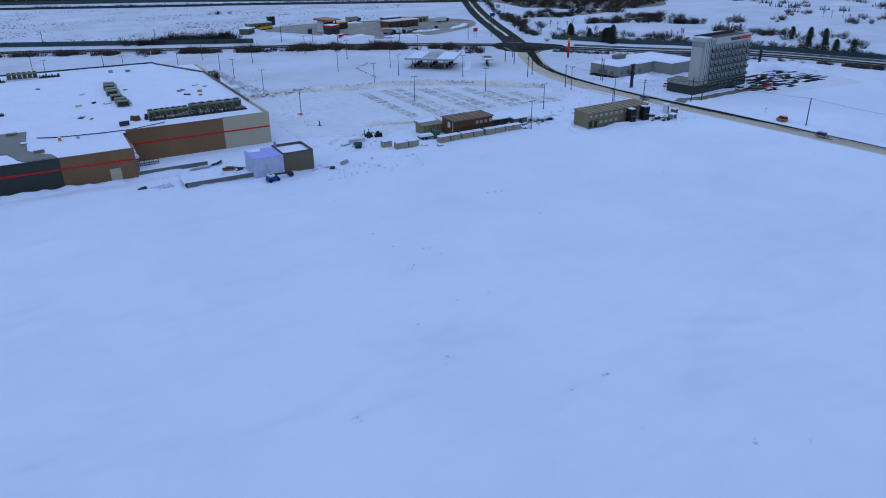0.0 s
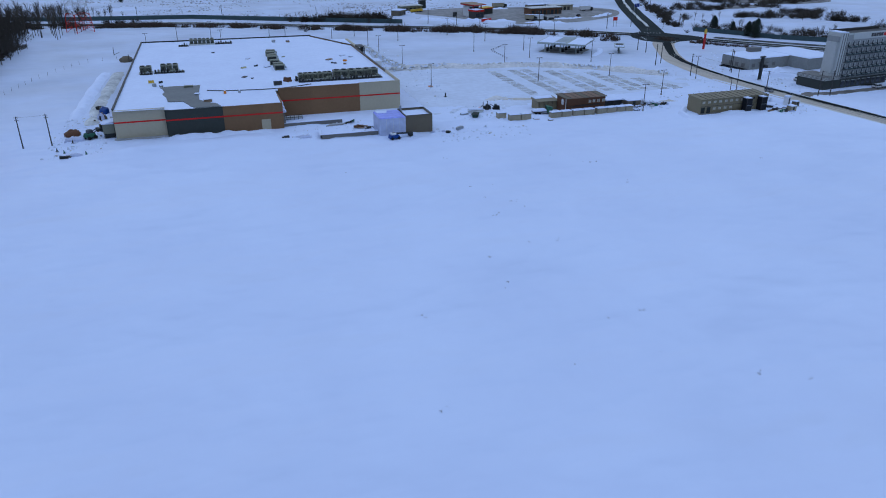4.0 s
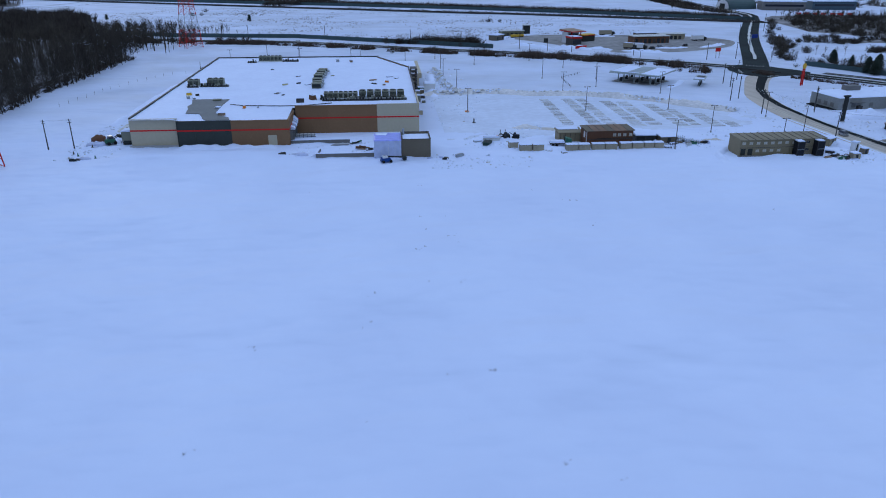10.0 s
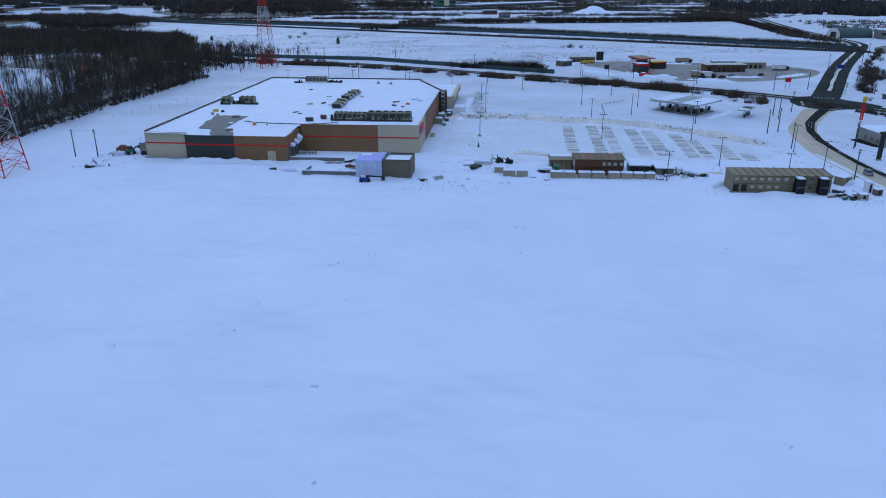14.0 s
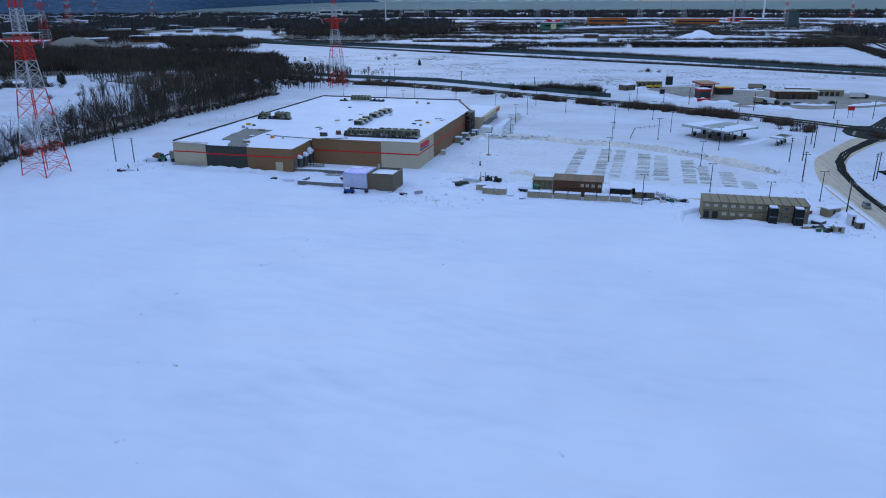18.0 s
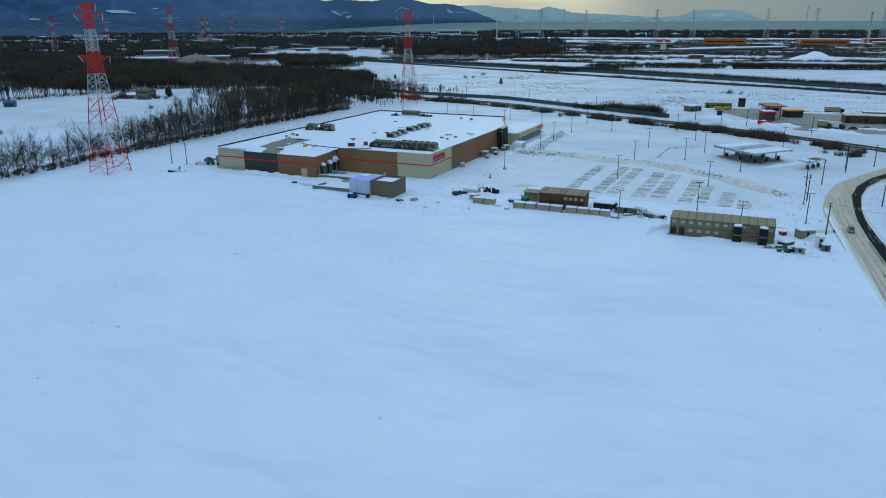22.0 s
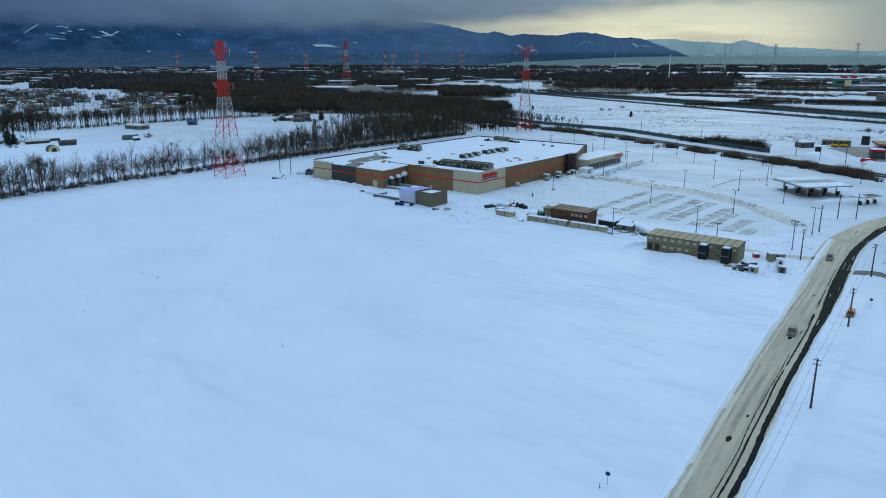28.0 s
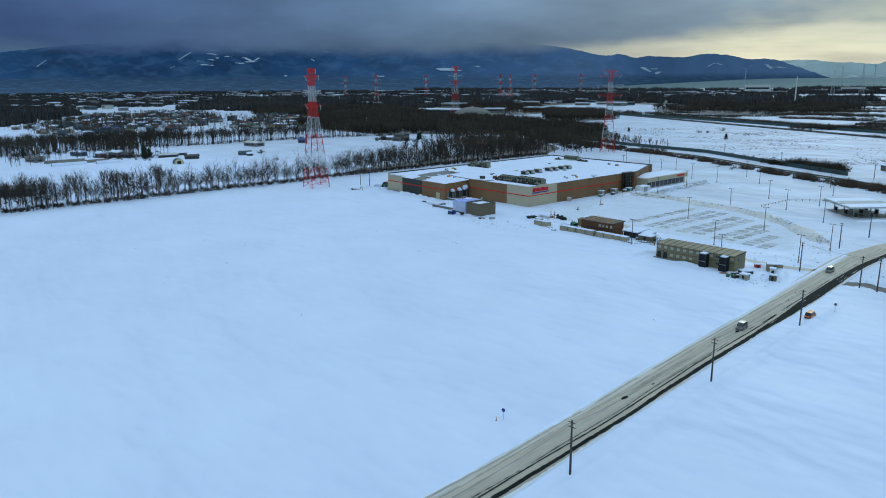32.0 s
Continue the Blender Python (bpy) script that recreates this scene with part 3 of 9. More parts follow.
for k in range(6):
    part("crosswalk_bar", Shape().turned_box(247 + k * 1.3, 288 + k * 0.75, 0.4, 2.0, 0.15, 0.17, 30), DIRTY, crossing)
    part("crosswalk_bar", Shape().turned_box(240.5 + k * 0.75, 300 + k * 2.0, 0.4, 2.0, 0.15, 0.17, -55), DIRTY, crossing)
    part("crosswalk_bar", Shape().turned_box(256 + k * 1.4, 323 - k * 0.8, 0.4, 2.0, 0.15, 0.17, -28), DIRTY, crossing)

# the car park: a cleared apron, its stall ridges and the heaped banks
TILT = -3.7


def lot(u, v):
    """Car-park and store coordinates to the world."""
    c, k = math.cos(radians(TILT)), math.sin(radians(TILT))
    return 72.79 + u * c - v * k, 203.99 + u * k + v * c


s = Shape().prism([lot(u, v) for u, v in ((8, -14), (118, 2), (127, 12), (116, 30), (98, 47), (70, 58), (8, 66))], 0.0, 0.03)
apron = solid("car_park", s, LOTSNOW, "ploughed car park with thin packed snow", "car park", kind="structure")
rr = random.Random(4)
for x0, w, y0, y1 in ((126, 3.4, 206, 251), (135, 3.6, 203, 252), (140.3, 3.6, 202, 250), (149, 4, 201, 244), (155, 4.2, 202, 241), (163.8, 4, 199, 235), (168.6, 3, 200, 226), (175.5, 4, 197, 218), (181, 3.5, 196, 206)):
    y = y0
    while y < y1:
        if rr.random() > 0.04:
            lean = 0.085 * (y - y0)
            sh, ww, hh = Shape(), w * rr.uniform(1.0, 1.3), rr.uniform(0.08, 0.2)
            cx, d = x0 - 2.0 + lean + rr.uniform(-0.25, 0.25), rr.uniform(0.10, 0.21)
            sh.prism([(cx - ww / 2, y - d), (cx + ww / 2, y - d - 0.1), (cx + ww / 2, y + d), (cx - ww / 2, y + d)], 0.02, hh,
                     [(cx - ww * 0.45, y - d * 0.4), (cx + ww * 0.45, y - d * 0.5), (cx + ww * 0.45, y + d * 0.3), (cx - ww * 0.45, y + d * 0.5)])
            part("stall_ridge", sh, STALL if rr.random() < 0.8 else DIRTY, apron)
        y += 1.25 * rr.uniform(0.92, 1.08)
for nm, line, w, h, seed in (("snow_bank", [(80, 266), (92, 269), (114, 268), (126, 261), (142, 259.5), (157, 252.5), (172, 241), (182, 230), (192, 218)], 7.5, 1.25, 1),
                             ("snow_bank", [(104, 203), (108, 204.5), (113, 204)], 5, 1.4, 2), ("snow_bank", [(186, 175), (196, 168), (200, 158)], 4, 1.0, 5),
                             ("snow_bank", [(153, 154), (154.6, 163), (161, 169), (175, 168)], 2.6, 0.9, 8),
                             ("snow_bank", [(225, 205), (233, 199), (238, 196)], 6, 1.9, 9), ("snow_bank", [(86, 262), (88, 290), (92, 320)], 4, 0.9, 12)):
    solid(nm, bank(line, w, h, seed), TANSNOW if h > 1.2 and seed < 3 else SNOW, "heaped ploughed snow, dirty and lumpy" if seed < 3 else "heaped ploughed white snow", "snow bank", "ploughed snow banks", "structure", True)

solid("access_lane", ribbon(smooth_line([(203, 178), (192, 175.5), (178, 177), (162, 181), (146, 187), (126, 197), (110, 203)]), (1.7, 1.7), 0.05, 0.35, 14, 0.04), EDGEROAD, "ploughed access lane with thin brown snow", "lane", kind="structure")
solid("access_lane", ribbon(smooth_line([(212, 168), (217, 171), (224, 169), (240, 168.5), (262, 168)]), (1.8, 2.2), 0.05, 0.5, 15, 0.04), YARD, "slushy dark driveway of the hotel", "lane", kind="structure")

# sea and mountains far behind
s = Shape()
for i in range(34):
    a, f = radians(-33 + 2.0 * i), 0.25 + 0.75 * ease(i, 0, 7)
    s.v += [(235 + math.sin(a) * d, -38 + math.cos(a) * d, z) for d, z in ((4020, 0.5), (4300, 24 * f), (4580, 49 * f))]
s.f = [(3 * i + k, 3 * i + k + 1, 3 * i + k + 4, 3 * i + k + 3) for i in range(33) for k in (0, 1)]
s.f = [tuple(reversed(f)) for f in s.f]
solid("water", s, WATER, "pale grey-green sea at the horizon", "sea", kind="structure", smooth=True)


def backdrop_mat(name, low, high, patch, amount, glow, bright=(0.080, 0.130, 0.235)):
    """Far slopes: forest, lighter clearings and snow runs, with haze painted into colour and glow."""
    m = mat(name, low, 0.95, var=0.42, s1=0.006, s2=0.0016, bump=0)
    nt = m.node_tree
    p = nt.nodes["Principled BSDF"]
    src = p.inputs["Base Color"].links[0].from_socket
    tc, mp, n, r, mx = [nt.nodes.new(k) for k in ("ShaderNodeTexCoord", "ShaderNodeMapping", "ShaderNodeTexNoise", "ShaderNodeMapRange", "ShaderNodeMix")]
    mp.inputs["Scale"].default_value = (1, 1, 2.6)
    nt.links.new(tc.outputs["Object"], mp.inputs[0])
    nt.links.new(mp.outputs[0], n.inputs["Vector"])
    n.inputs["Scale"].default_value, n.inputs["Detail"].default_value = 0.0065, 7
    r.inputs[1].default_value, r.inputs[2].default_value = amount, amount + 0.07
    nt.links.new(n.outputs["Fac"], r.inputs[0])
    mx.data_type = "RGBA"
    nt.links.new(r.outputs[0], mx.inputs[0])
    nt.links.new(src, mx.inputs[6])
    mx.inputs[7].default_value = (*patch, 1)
    # relief of gullies and spurs painted as paler streaks, haze mixed in towards the sun
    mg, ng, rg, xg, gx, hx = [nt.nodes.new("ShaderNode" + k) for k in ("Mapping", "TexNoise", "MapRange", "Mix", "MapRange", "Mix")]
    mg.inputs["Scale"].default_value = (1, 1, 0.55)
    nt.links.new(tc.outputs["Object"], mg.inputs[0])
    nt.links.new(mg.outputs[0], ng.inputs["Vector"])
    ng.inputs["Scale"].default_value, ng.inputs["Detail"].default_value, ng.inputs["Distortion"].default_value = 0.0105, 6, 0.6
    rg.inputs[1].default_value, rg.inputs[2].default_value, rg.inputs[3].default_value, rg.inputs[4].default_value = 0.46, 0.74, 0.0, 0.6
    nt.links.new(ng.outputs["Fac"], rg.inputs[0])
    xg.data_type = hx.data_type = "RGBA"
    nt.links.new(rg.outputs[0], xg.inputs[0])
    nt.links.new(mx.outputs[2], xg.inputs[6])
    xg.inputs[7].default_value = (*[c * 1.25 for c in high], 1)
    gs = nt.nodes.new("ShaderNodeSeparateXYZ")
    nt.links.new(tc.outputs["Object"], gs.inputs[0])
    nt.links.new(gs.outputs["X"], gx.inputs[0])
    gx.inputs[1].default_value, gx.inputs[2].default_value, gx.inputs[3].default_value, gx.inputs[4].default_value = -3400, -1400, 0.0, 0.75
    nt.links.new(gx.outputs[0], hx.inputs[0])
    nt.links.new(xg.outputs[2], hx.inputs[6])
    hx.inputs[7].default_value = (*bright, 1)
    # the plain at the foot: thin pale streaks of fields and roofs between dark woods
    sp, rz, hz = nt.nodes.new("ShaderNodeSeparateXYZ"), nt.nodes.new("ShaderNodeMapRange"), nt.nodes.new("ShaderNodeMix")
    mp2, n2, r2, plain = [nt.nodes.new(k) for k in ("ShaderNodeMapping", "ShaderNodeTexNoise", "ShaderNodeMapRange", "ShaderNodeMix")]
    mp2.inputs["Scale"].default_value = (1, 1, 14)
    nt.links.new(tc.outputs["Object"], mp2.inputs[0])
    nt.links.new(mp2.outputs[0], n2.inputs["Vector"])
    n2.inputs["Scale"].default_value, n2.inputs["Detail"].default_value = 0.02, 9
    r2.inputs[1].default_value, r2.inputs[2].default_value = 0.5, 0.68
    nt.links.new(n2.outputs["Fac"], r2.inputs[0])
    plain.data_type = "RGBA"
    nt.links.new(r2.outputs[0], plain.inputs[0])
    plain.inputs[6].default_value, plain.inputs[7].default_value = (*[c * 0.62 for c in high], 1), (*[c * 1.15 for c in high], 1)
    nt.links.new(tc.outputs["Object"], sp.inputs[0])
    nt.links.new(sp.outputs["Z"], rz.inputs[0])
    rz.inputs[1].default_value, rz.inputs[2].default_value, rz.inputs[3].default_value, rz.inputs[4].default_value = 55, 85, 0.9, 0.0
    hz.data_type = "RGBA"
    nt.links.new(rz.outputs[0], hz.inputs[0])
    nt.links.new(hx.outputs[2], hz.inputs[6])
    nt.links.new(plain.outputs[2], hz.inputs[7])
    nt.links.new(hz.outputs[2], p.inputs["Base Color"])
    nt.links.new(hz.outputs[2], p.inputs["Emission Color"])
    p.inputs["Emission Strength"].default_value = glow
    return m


def ridge_point(a, el, t, eye, far, depth, seed):
    """A point of a range: compass angle, crest height in degrees, and t from 0 at the foot to 1 on the crest. East of -34 degrees the foot runs back to the sea."""
    dep = depth + (60 - depth) * ease(a, -35, -29) if depth > 60 else depth
    d = far - dep * (1 - t)
    q = noise.noise(Vector((a * 0.35, t * 3, seed))) * 0.5 + noise.noise(Vector((a * 1.1, t * 6, seed + 4))) * 0.25
    el_t = el + 0.05 * noise.noise(Vector((a * 2.4, 0, seed))) + 0.03 * noise.noise(Vector((a * 6.0, 0, seed)))
    z = (eye[2] + math.tan(radians(el_t)) * far) * (t ** 1.25) * (1 + 0.28 * q * (1 - t))
    return eye[0] + math.sin(radians(a)) * d, eye[1] + math.cos(radians(a)) * d, max(0.0, z)


def ridge(name, tops, eye, far, depth, material, label, seed):
    """A mountain range along compass angles (from north, clockwise) with the height of its crest in degrees."""
    line = smooth_line(tops, 14)
    s, rows = Shape(), 12
    for a, el in line:
        s.v += [ridge_point(a, el, k / (rows - 1), eye, far, depth, seed) for k in range(rows)]
    n = len(line)
    s.f = [(i * rows + k, i * rows + k + 1, (i + 1) * rows + k + 1, (i + 1) * rows + k) for i in range(n - 1) for k in range(rows - 1)]
    s.f = [tuple(reversed(f)) for f in s.f]
    return solid(name, s, material, label, "mountains", kind="structure", smooth=True), line


EYE = (235.0, -38.0, 55.0)
CREST = [(-110, 1.6), (-95, 2.2), (-84, 1.7), (-79, 1.8), (-76.3, 1.98), (-74.6, 2.18), (-72.9, 2.39), (-71.2, 2.57), (-69.3, 2.75), (-66, 3.05), (-62, 3.1), (-56, 2.7), (-50, 2.9), (-44, 2.8), (-39.8, 2.7), (-37, 2.5), (-35, 2.18), (-33.3, 1.78), (-32.2, 1.69), (-31.6, 1.8),
         (-30.4, 1.5), (-29.5, 1.61), (-27, 1.49), (-25.5, 1.7), (-23.9, 1.59), (-22.5, 1.29), (-21, 1.27), (-19.9, 0.94), (-18.8, 0.54), (-17.4, 0.03), (-16.8, -0.23), (-16, -0.7)]
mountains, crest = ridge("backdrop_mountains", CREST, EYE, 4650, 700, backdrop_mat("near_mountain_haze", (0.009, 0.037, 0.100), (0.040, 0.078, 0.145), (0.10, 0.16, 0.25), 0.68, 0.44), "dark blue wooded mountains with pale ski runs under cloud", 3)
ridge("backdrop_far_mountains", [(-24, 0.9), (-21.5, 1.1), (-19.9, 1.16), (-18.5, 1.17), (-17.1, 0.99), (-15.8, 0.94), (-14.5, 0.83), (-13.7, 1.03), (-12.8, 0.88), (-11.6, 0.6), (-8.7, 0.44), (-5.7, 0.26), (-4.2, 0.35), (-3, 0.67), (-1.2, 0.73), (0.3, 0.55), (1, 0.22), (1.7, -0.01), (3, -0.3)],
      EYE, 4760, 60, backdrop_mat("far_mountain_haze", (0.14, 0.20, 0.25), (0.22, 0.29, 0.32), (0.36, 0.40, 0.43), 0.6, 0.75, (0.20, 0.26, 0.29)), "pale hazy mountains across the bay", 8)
# dull blue base and a slight glow put the haze into the snow runs
RUN = glow_mat("hazy_ski_run", (0.22, 0.29, 0.38), 0.4)


def ski_run(a, el, w, h, lean, seed):
    """A pale cleared run on the slope: its middle in compass degrees and height degrees, its width and drop in degrees."""
    rq, s = random.Random(seed), Shape()
    top = next(e0 + (e1 - e0) * (a - a0) / (a1 - a0) for (a0, e0), (a1, e1) in zip(crest, crest[1:]) if a0 <= a <= a1)

    def at(aa, ee):
        best = min((abs(math.degrees(math.atan2(q[2] - EYE[2], math.hypot(q[0] - EYE[0], q[1] - EYE[1]))) - ee), q) for q in (ridge_point(aa, top, k / 60, EYE, 4650, 700, 3) for k in range(8, 61)))[1]
        back = Vector((EYE[0] - best[0], EYE[1] - best[1], 0)).normalized() * 9
        return best[0] + back.x, best[1] + back.y, best[2] + 4
    n = 5
    rows = [(at(a + lean * (k / (n - 1) - 0.5) - w / 2 * rq.uniform(0.3, 1.0), el + h * (0.5 - k / (n - 1))), at(a + lean * (k / (n - 1) - 0.5) + w / 2 * rq.uniform(0.3, 1.0), el + h * (0.5 - k / (n - 1)))) for k in range(n)]
    for (p, q), (r, t) in zip(rows, rows[1:]):
        s.face([p, r, t, q])
    part("ski_run", s, RUN, mountains)


for k, (a, el, w, h, lean) in enumerate(((-64.5, 1.75, 0.16, 0.55, -0.9), (-65.5, 0.9, 0.10, 0.3, -0.5), (-62.5, 1.9, 0.7, 0.10, 0.5), (-61.4, 1.74, 0.5, 0.10, -0.5), (-60.0, 1.55, 0.5, 0.3, 0.6), (-59.4, 1.5, 0.35, 0.3, -0.5), (-59.8, 1.36, 1.6, 0.09, 0.2), (-60.6, 1.25, 0.9, 0.08, 0.3), (-63.1, 1.13, 0.9, 0.08, 0.6), (-62.6, 1.5, 0.9, 0.07, 0.4), (-62.2, 1.62, 0.6, 0.06, 0.3), (-73.9, 1.2, 0.1, 0.5, -0.6), (-55.2, 1.5, 0.2, 0.16, 0.2),
                                  (-44.7, 0.71, 2.2, 0.24, 0.9), (-42.4, 0.92, 0.7, 0.06, 0.3), (-29.6, 0.6, 0.5, 0.35, 0.7), (-28.7, 0.34, 0.5, 0.2, -0.2), (-29.0, 0.62, 0.9, 0.06, 0.2), (-25.0, 0.85, 0.2, 0.3, -0.5), (-24.4, 0.9, 0.3, 0.14, 0.5), (-21.1, 0.7, 0.5, 0.3, 0.3), (-20.3, 0.62, 0.8, 0.10, 0.5), (-57.3, 0.3, 0.7, 0.05, 0.2), (-50, 0.25, 0.8, 0.05, 0.1))):
    ski_run(a, el, w * 0.8, h * 0.9, lean, 900 + k)


def cloud_mat():
    """A ragged cloud sheet: grey and opaque above, thinning out below."""
    m = bpy.data.materials.new("cloud_sheet")
    m.use_nodes = True
    nt = m.node_tree
    nt.nodes.clear()
    out, mixs, tr, em, tc, sep, n, n2, mp, rr1, add, r2 = [nt.nodes.new("ShaderNode" + k) for k in ("OutputMaterial", "MixShader", "BsdfTransparent", "Emission", "TexCoord", "SeparateXYZ", "TexNoise", "TexNoise", "Mapping", "MapRange", "Math", "MapRange")]
    nt.links.new(tc.outputs["Object"], mp.inputs[0])
    mp.inputs["Scale"].default_value = (1, 1, 3.0)
    nt.links.new(mp.outputs[0], n.inputs["Vector"]), nt.links.new(mp.outputs[0], n2.inputs["Vector"])
    n.inputs["Scale"].default_value, n.inputs["Detail"].default_value = 0.0028, 7
    n2.inputs["Scale"].default_value, n2.inputs["Detail"].default_value = 0.0012, 5
    nt.links.new(tc.outputs["Object"], sep.inputs[0])
    rr1.inputs[1].default_value, rr1.inputs[2].default_value, rr1.inputs[3].default_value, rr1.inputs[4].default_value = 120, 310, -0.6, 0.95
    nt.links.new(sep.outputs["Z"], rr1.inputs[0])
    rx, addx = nt.nodes.new("ShaderNodeMapRange"), nt.nodes.new("ShaderNodeMath")
    rx.inputs[1].default_value, rx.inputs[2].default_value, rx.inputs[3].default_value, rx.inputs[4].default_value = -2300, -700, 0.0, -1.0
    nt.links.new(sep.outputs["X"], rx.inputs[0])
    ry, addy = nt.nodes.new("ShaderNodeMapRange"), nt.nodes.new("ShaderNodeMath")
    ry.inputs[1].default_value, ry.inputs[2].default_value, ry.inputs[3].default_value, ry.inputs[4].default_value = 300, 2000, -0.28, 0.0
    nt.links.new(sep.outputs["Y"], ry.inputs[0])
    nt.links.new(rr1.outputs[0], addy.inputs[0]), nt.links.new(ry.outputs[0], addy.inputs[1])
    nt.links.new(addy.outputs[0], addx.inputs[0]), nt.links.new(rx.outputs[0], addx.inputs[1])
    nt.links.new(addx.outputs[0], add.inputs[0]), nt.links.new(n.outputs["Fac"], add.inputs[1])
    r2.inputs[1].default_value, r2.inputs[2].default_value = 0.25, 0.95
    r2.interpolation_type = "SMOOTHSTEP"
    nt.links.new(add.outputs[0], r2.inputs[0])
    # brighter and warmer towards the gap where the sun stands, darker low over the mountains
    gx, ramp, gz, gn, mul = [nt.nodes.new("ShaderNode" + k) for k in ("MapRange", "ValToRGB", "MapRange", "MapRange", "Math")]
    gx.inputs[1].default_value, gx.inputs[2].default_value = -3700, -600
    nt.links.new(sep.outputs["X"], gx.inputs[0])
    stops = ((0.0, (0.070, 0.112, 0.28, 1)), (0.36, (0.205, 0.275, 0.43, 1)), (0.64, (0.30, 0.35, 0.46, 1)), (1.0, (0.40, 0.45, 0.50, 1)))
    while len(ramp.color_ramp.elements) < len(stops):
        ramp.color_ramp.elements.new(0.5)
    for e, (at, col) in zip(ramp.color_ramp.elements, stops):
        e.position, e.color = at, col
    nt.links.new(gx.outputs[0], ramp.inputs[0])
    for node, src, vals in ((gz, sep.outputs["Z"], (190, 420, 0.62, 1.0)), (gn, n2.outputs["Fac"], (0.3, 0.7, 0.78, 1.2))):
        for i, v in zip((1, 2, 3, 4), vals):
            node.inputs[i].default_value = v
        nt.links.new(src, node.inputs[0])
    mul.operation = "MULTIPLY"
    nt.links.new(gz.outputs[0], mul.inputs[0]), nt.links.new(gn.outputs[0], mul.inputs[1])
    nt.links.new(mul.outputs[0], em.inputs["Strength"])
    nt.links.new(ramp.outputs[0], em.inputs["Color"])
    nt.links.new(r2.outputs[0], mixs.inputs[0]), nt.links.new(tr.outputs[0], mixs.inputs[1]), nt.links.new(em.outputs[0], mixs.inputs[2])
    nt.links.new(mixs.outputs[0], out.inputs[0])
    return m


def cloud_bank(a0, a1, d):
    s = Shape()
    for i in range(41):
        a = radians(a0 + (a1 - a0) * i / 40)
        s.v += [(EYE[0] + math.sin(a) * d, EYE[1] + math.cos(a) * d, z) for z in (120, 1500)]
    s.f = [(2 * i, 2 * i + 1, 2 * i + 3, 2 * i + 2) for i in range(40)]
    return solid("backdrop_cloud", s, cloud_mat(), "dark grey cloud hanging over the mountain tops", "cloud", kind="structure")


cloud_bank(-125, 30, 3930)

# ---- the warehouse store ----
STORE = thing("warehouse_store", "large brown and beige warehouse store with a snowy flat roof", "store", (72.79, 203.99, 0), TILT)


def wall_panel(u0, v0, u1, v1, z1, material, stripe=True, thick=0.35, joints=5.5, cap=CAP):
    """One stretch of outside wall from (u0, v0) to (u1, v1), its outer face to the right of that way, with panel joints, stripe and coping."""
    n = math.hypot(u1 - u0, v1 - v0)
    d = ((u1 - u0) / n, (v1 - v0) / n)
    o = (d[1], -d[0])

    def quad(a, b, outer, inner):
        return [(u0 + d[0] * a + o[0] * outer, v0 + d[1] * a + o[1] * outer), (u0 + d[0] * b + o[0] * outer, v0 + d[1] * b + o[1] * outer),
                (u0 + d[0] * b + o[0] * inner, v0 + d[1] * b + o[1] * inner), (u0 + d[0] * a + o[0] * inner, v0 + d[1] * a + o[1] * inner)]

    w = part("wall", Shape().prism(quad(0, n, -0.05, -thick), 0, z1), material, STORE)
    k = max(1, round(n / joints))
    for i in range(k):
        part("panel", Shape().prism(quad(n * i / k + 0.02, n * (i + 1) / k - 0.02, 0, -0.05), 0.0, z1 - 0.003), material, w)
    if stripe:
        part("stripe", Shape().prism(quad(0, n, 0.04, 0.0), 4.7, 5.12), REDST, w)
    part("coping", Shape().prism(quad(-0.05, n + 0.05, 0.08, -thick - 0.05), z1, z1 + 0.12), cap, w)
    return w, quad


wall_panel(-86.3, -13.8, -72.5, -13.8, 8.25, BEIGE, cap=BEIGE)
wall_panel(-72.5, -15.0, -56.7, -15.0, 7.65, DGREY, cap=DGREY)
front_brown, fq = wall_panel(-56.7, -15.0, -39.7, -15.0, 7.65, BROWN, cap=BROWN)
dock_wall, dq = wall_panel(-39.7, -14.65, -39.7, 0.0, 7.65, BROWN, cap=BROWN)
wall_panel(-39.35, 0.0, -13.5, 0.0, 8.8, BROWN, cap=BROWN)
wall_panel(-13.5, 0.0, 0.0, 0.0, 9.0, BEIGE, cap=BEIGE)
sign_wall, sq = wall_panel(0.0, 0.35, 0.0, 19.3, 9.0, BEIGE, cap=BEIGE)
wall_panel(0.0, 19.3, 0.0, 82.0, 8.85, BROWN)
wall_panel(0.0, 82.0, -12.8, 113.0, 8.6, BROWN, False)
wall_panel(-12.8, 113.0, -12.8, 116.0, 8.4, BROWN, False)
wall_panel(-12.8, 116.0, -86.3, 116.0, 8.62, DGREY, False)
wall_panel(-86.3, 116.0, -86.3, -13.45, 8.62, DGREY)
part("wall", Shape().prism([(-72.5, -15.0), (-72.15, -15.0), (-72.15, -13.8), (-72.5, -13.8)], 0, 7.6), DGREY, STORE)
part("roof_deck", Shape().prism([(-85.9, -13.4), (-40.1, -13.4), (-40.1, 0.3), (-0.4, 0.4), (-0.4, 81.9), (-13.1, 112.9), (-13.1, 115.6), (-85.9, 115.6)], 7.0, 7.2), MEMBRANE, STORE)


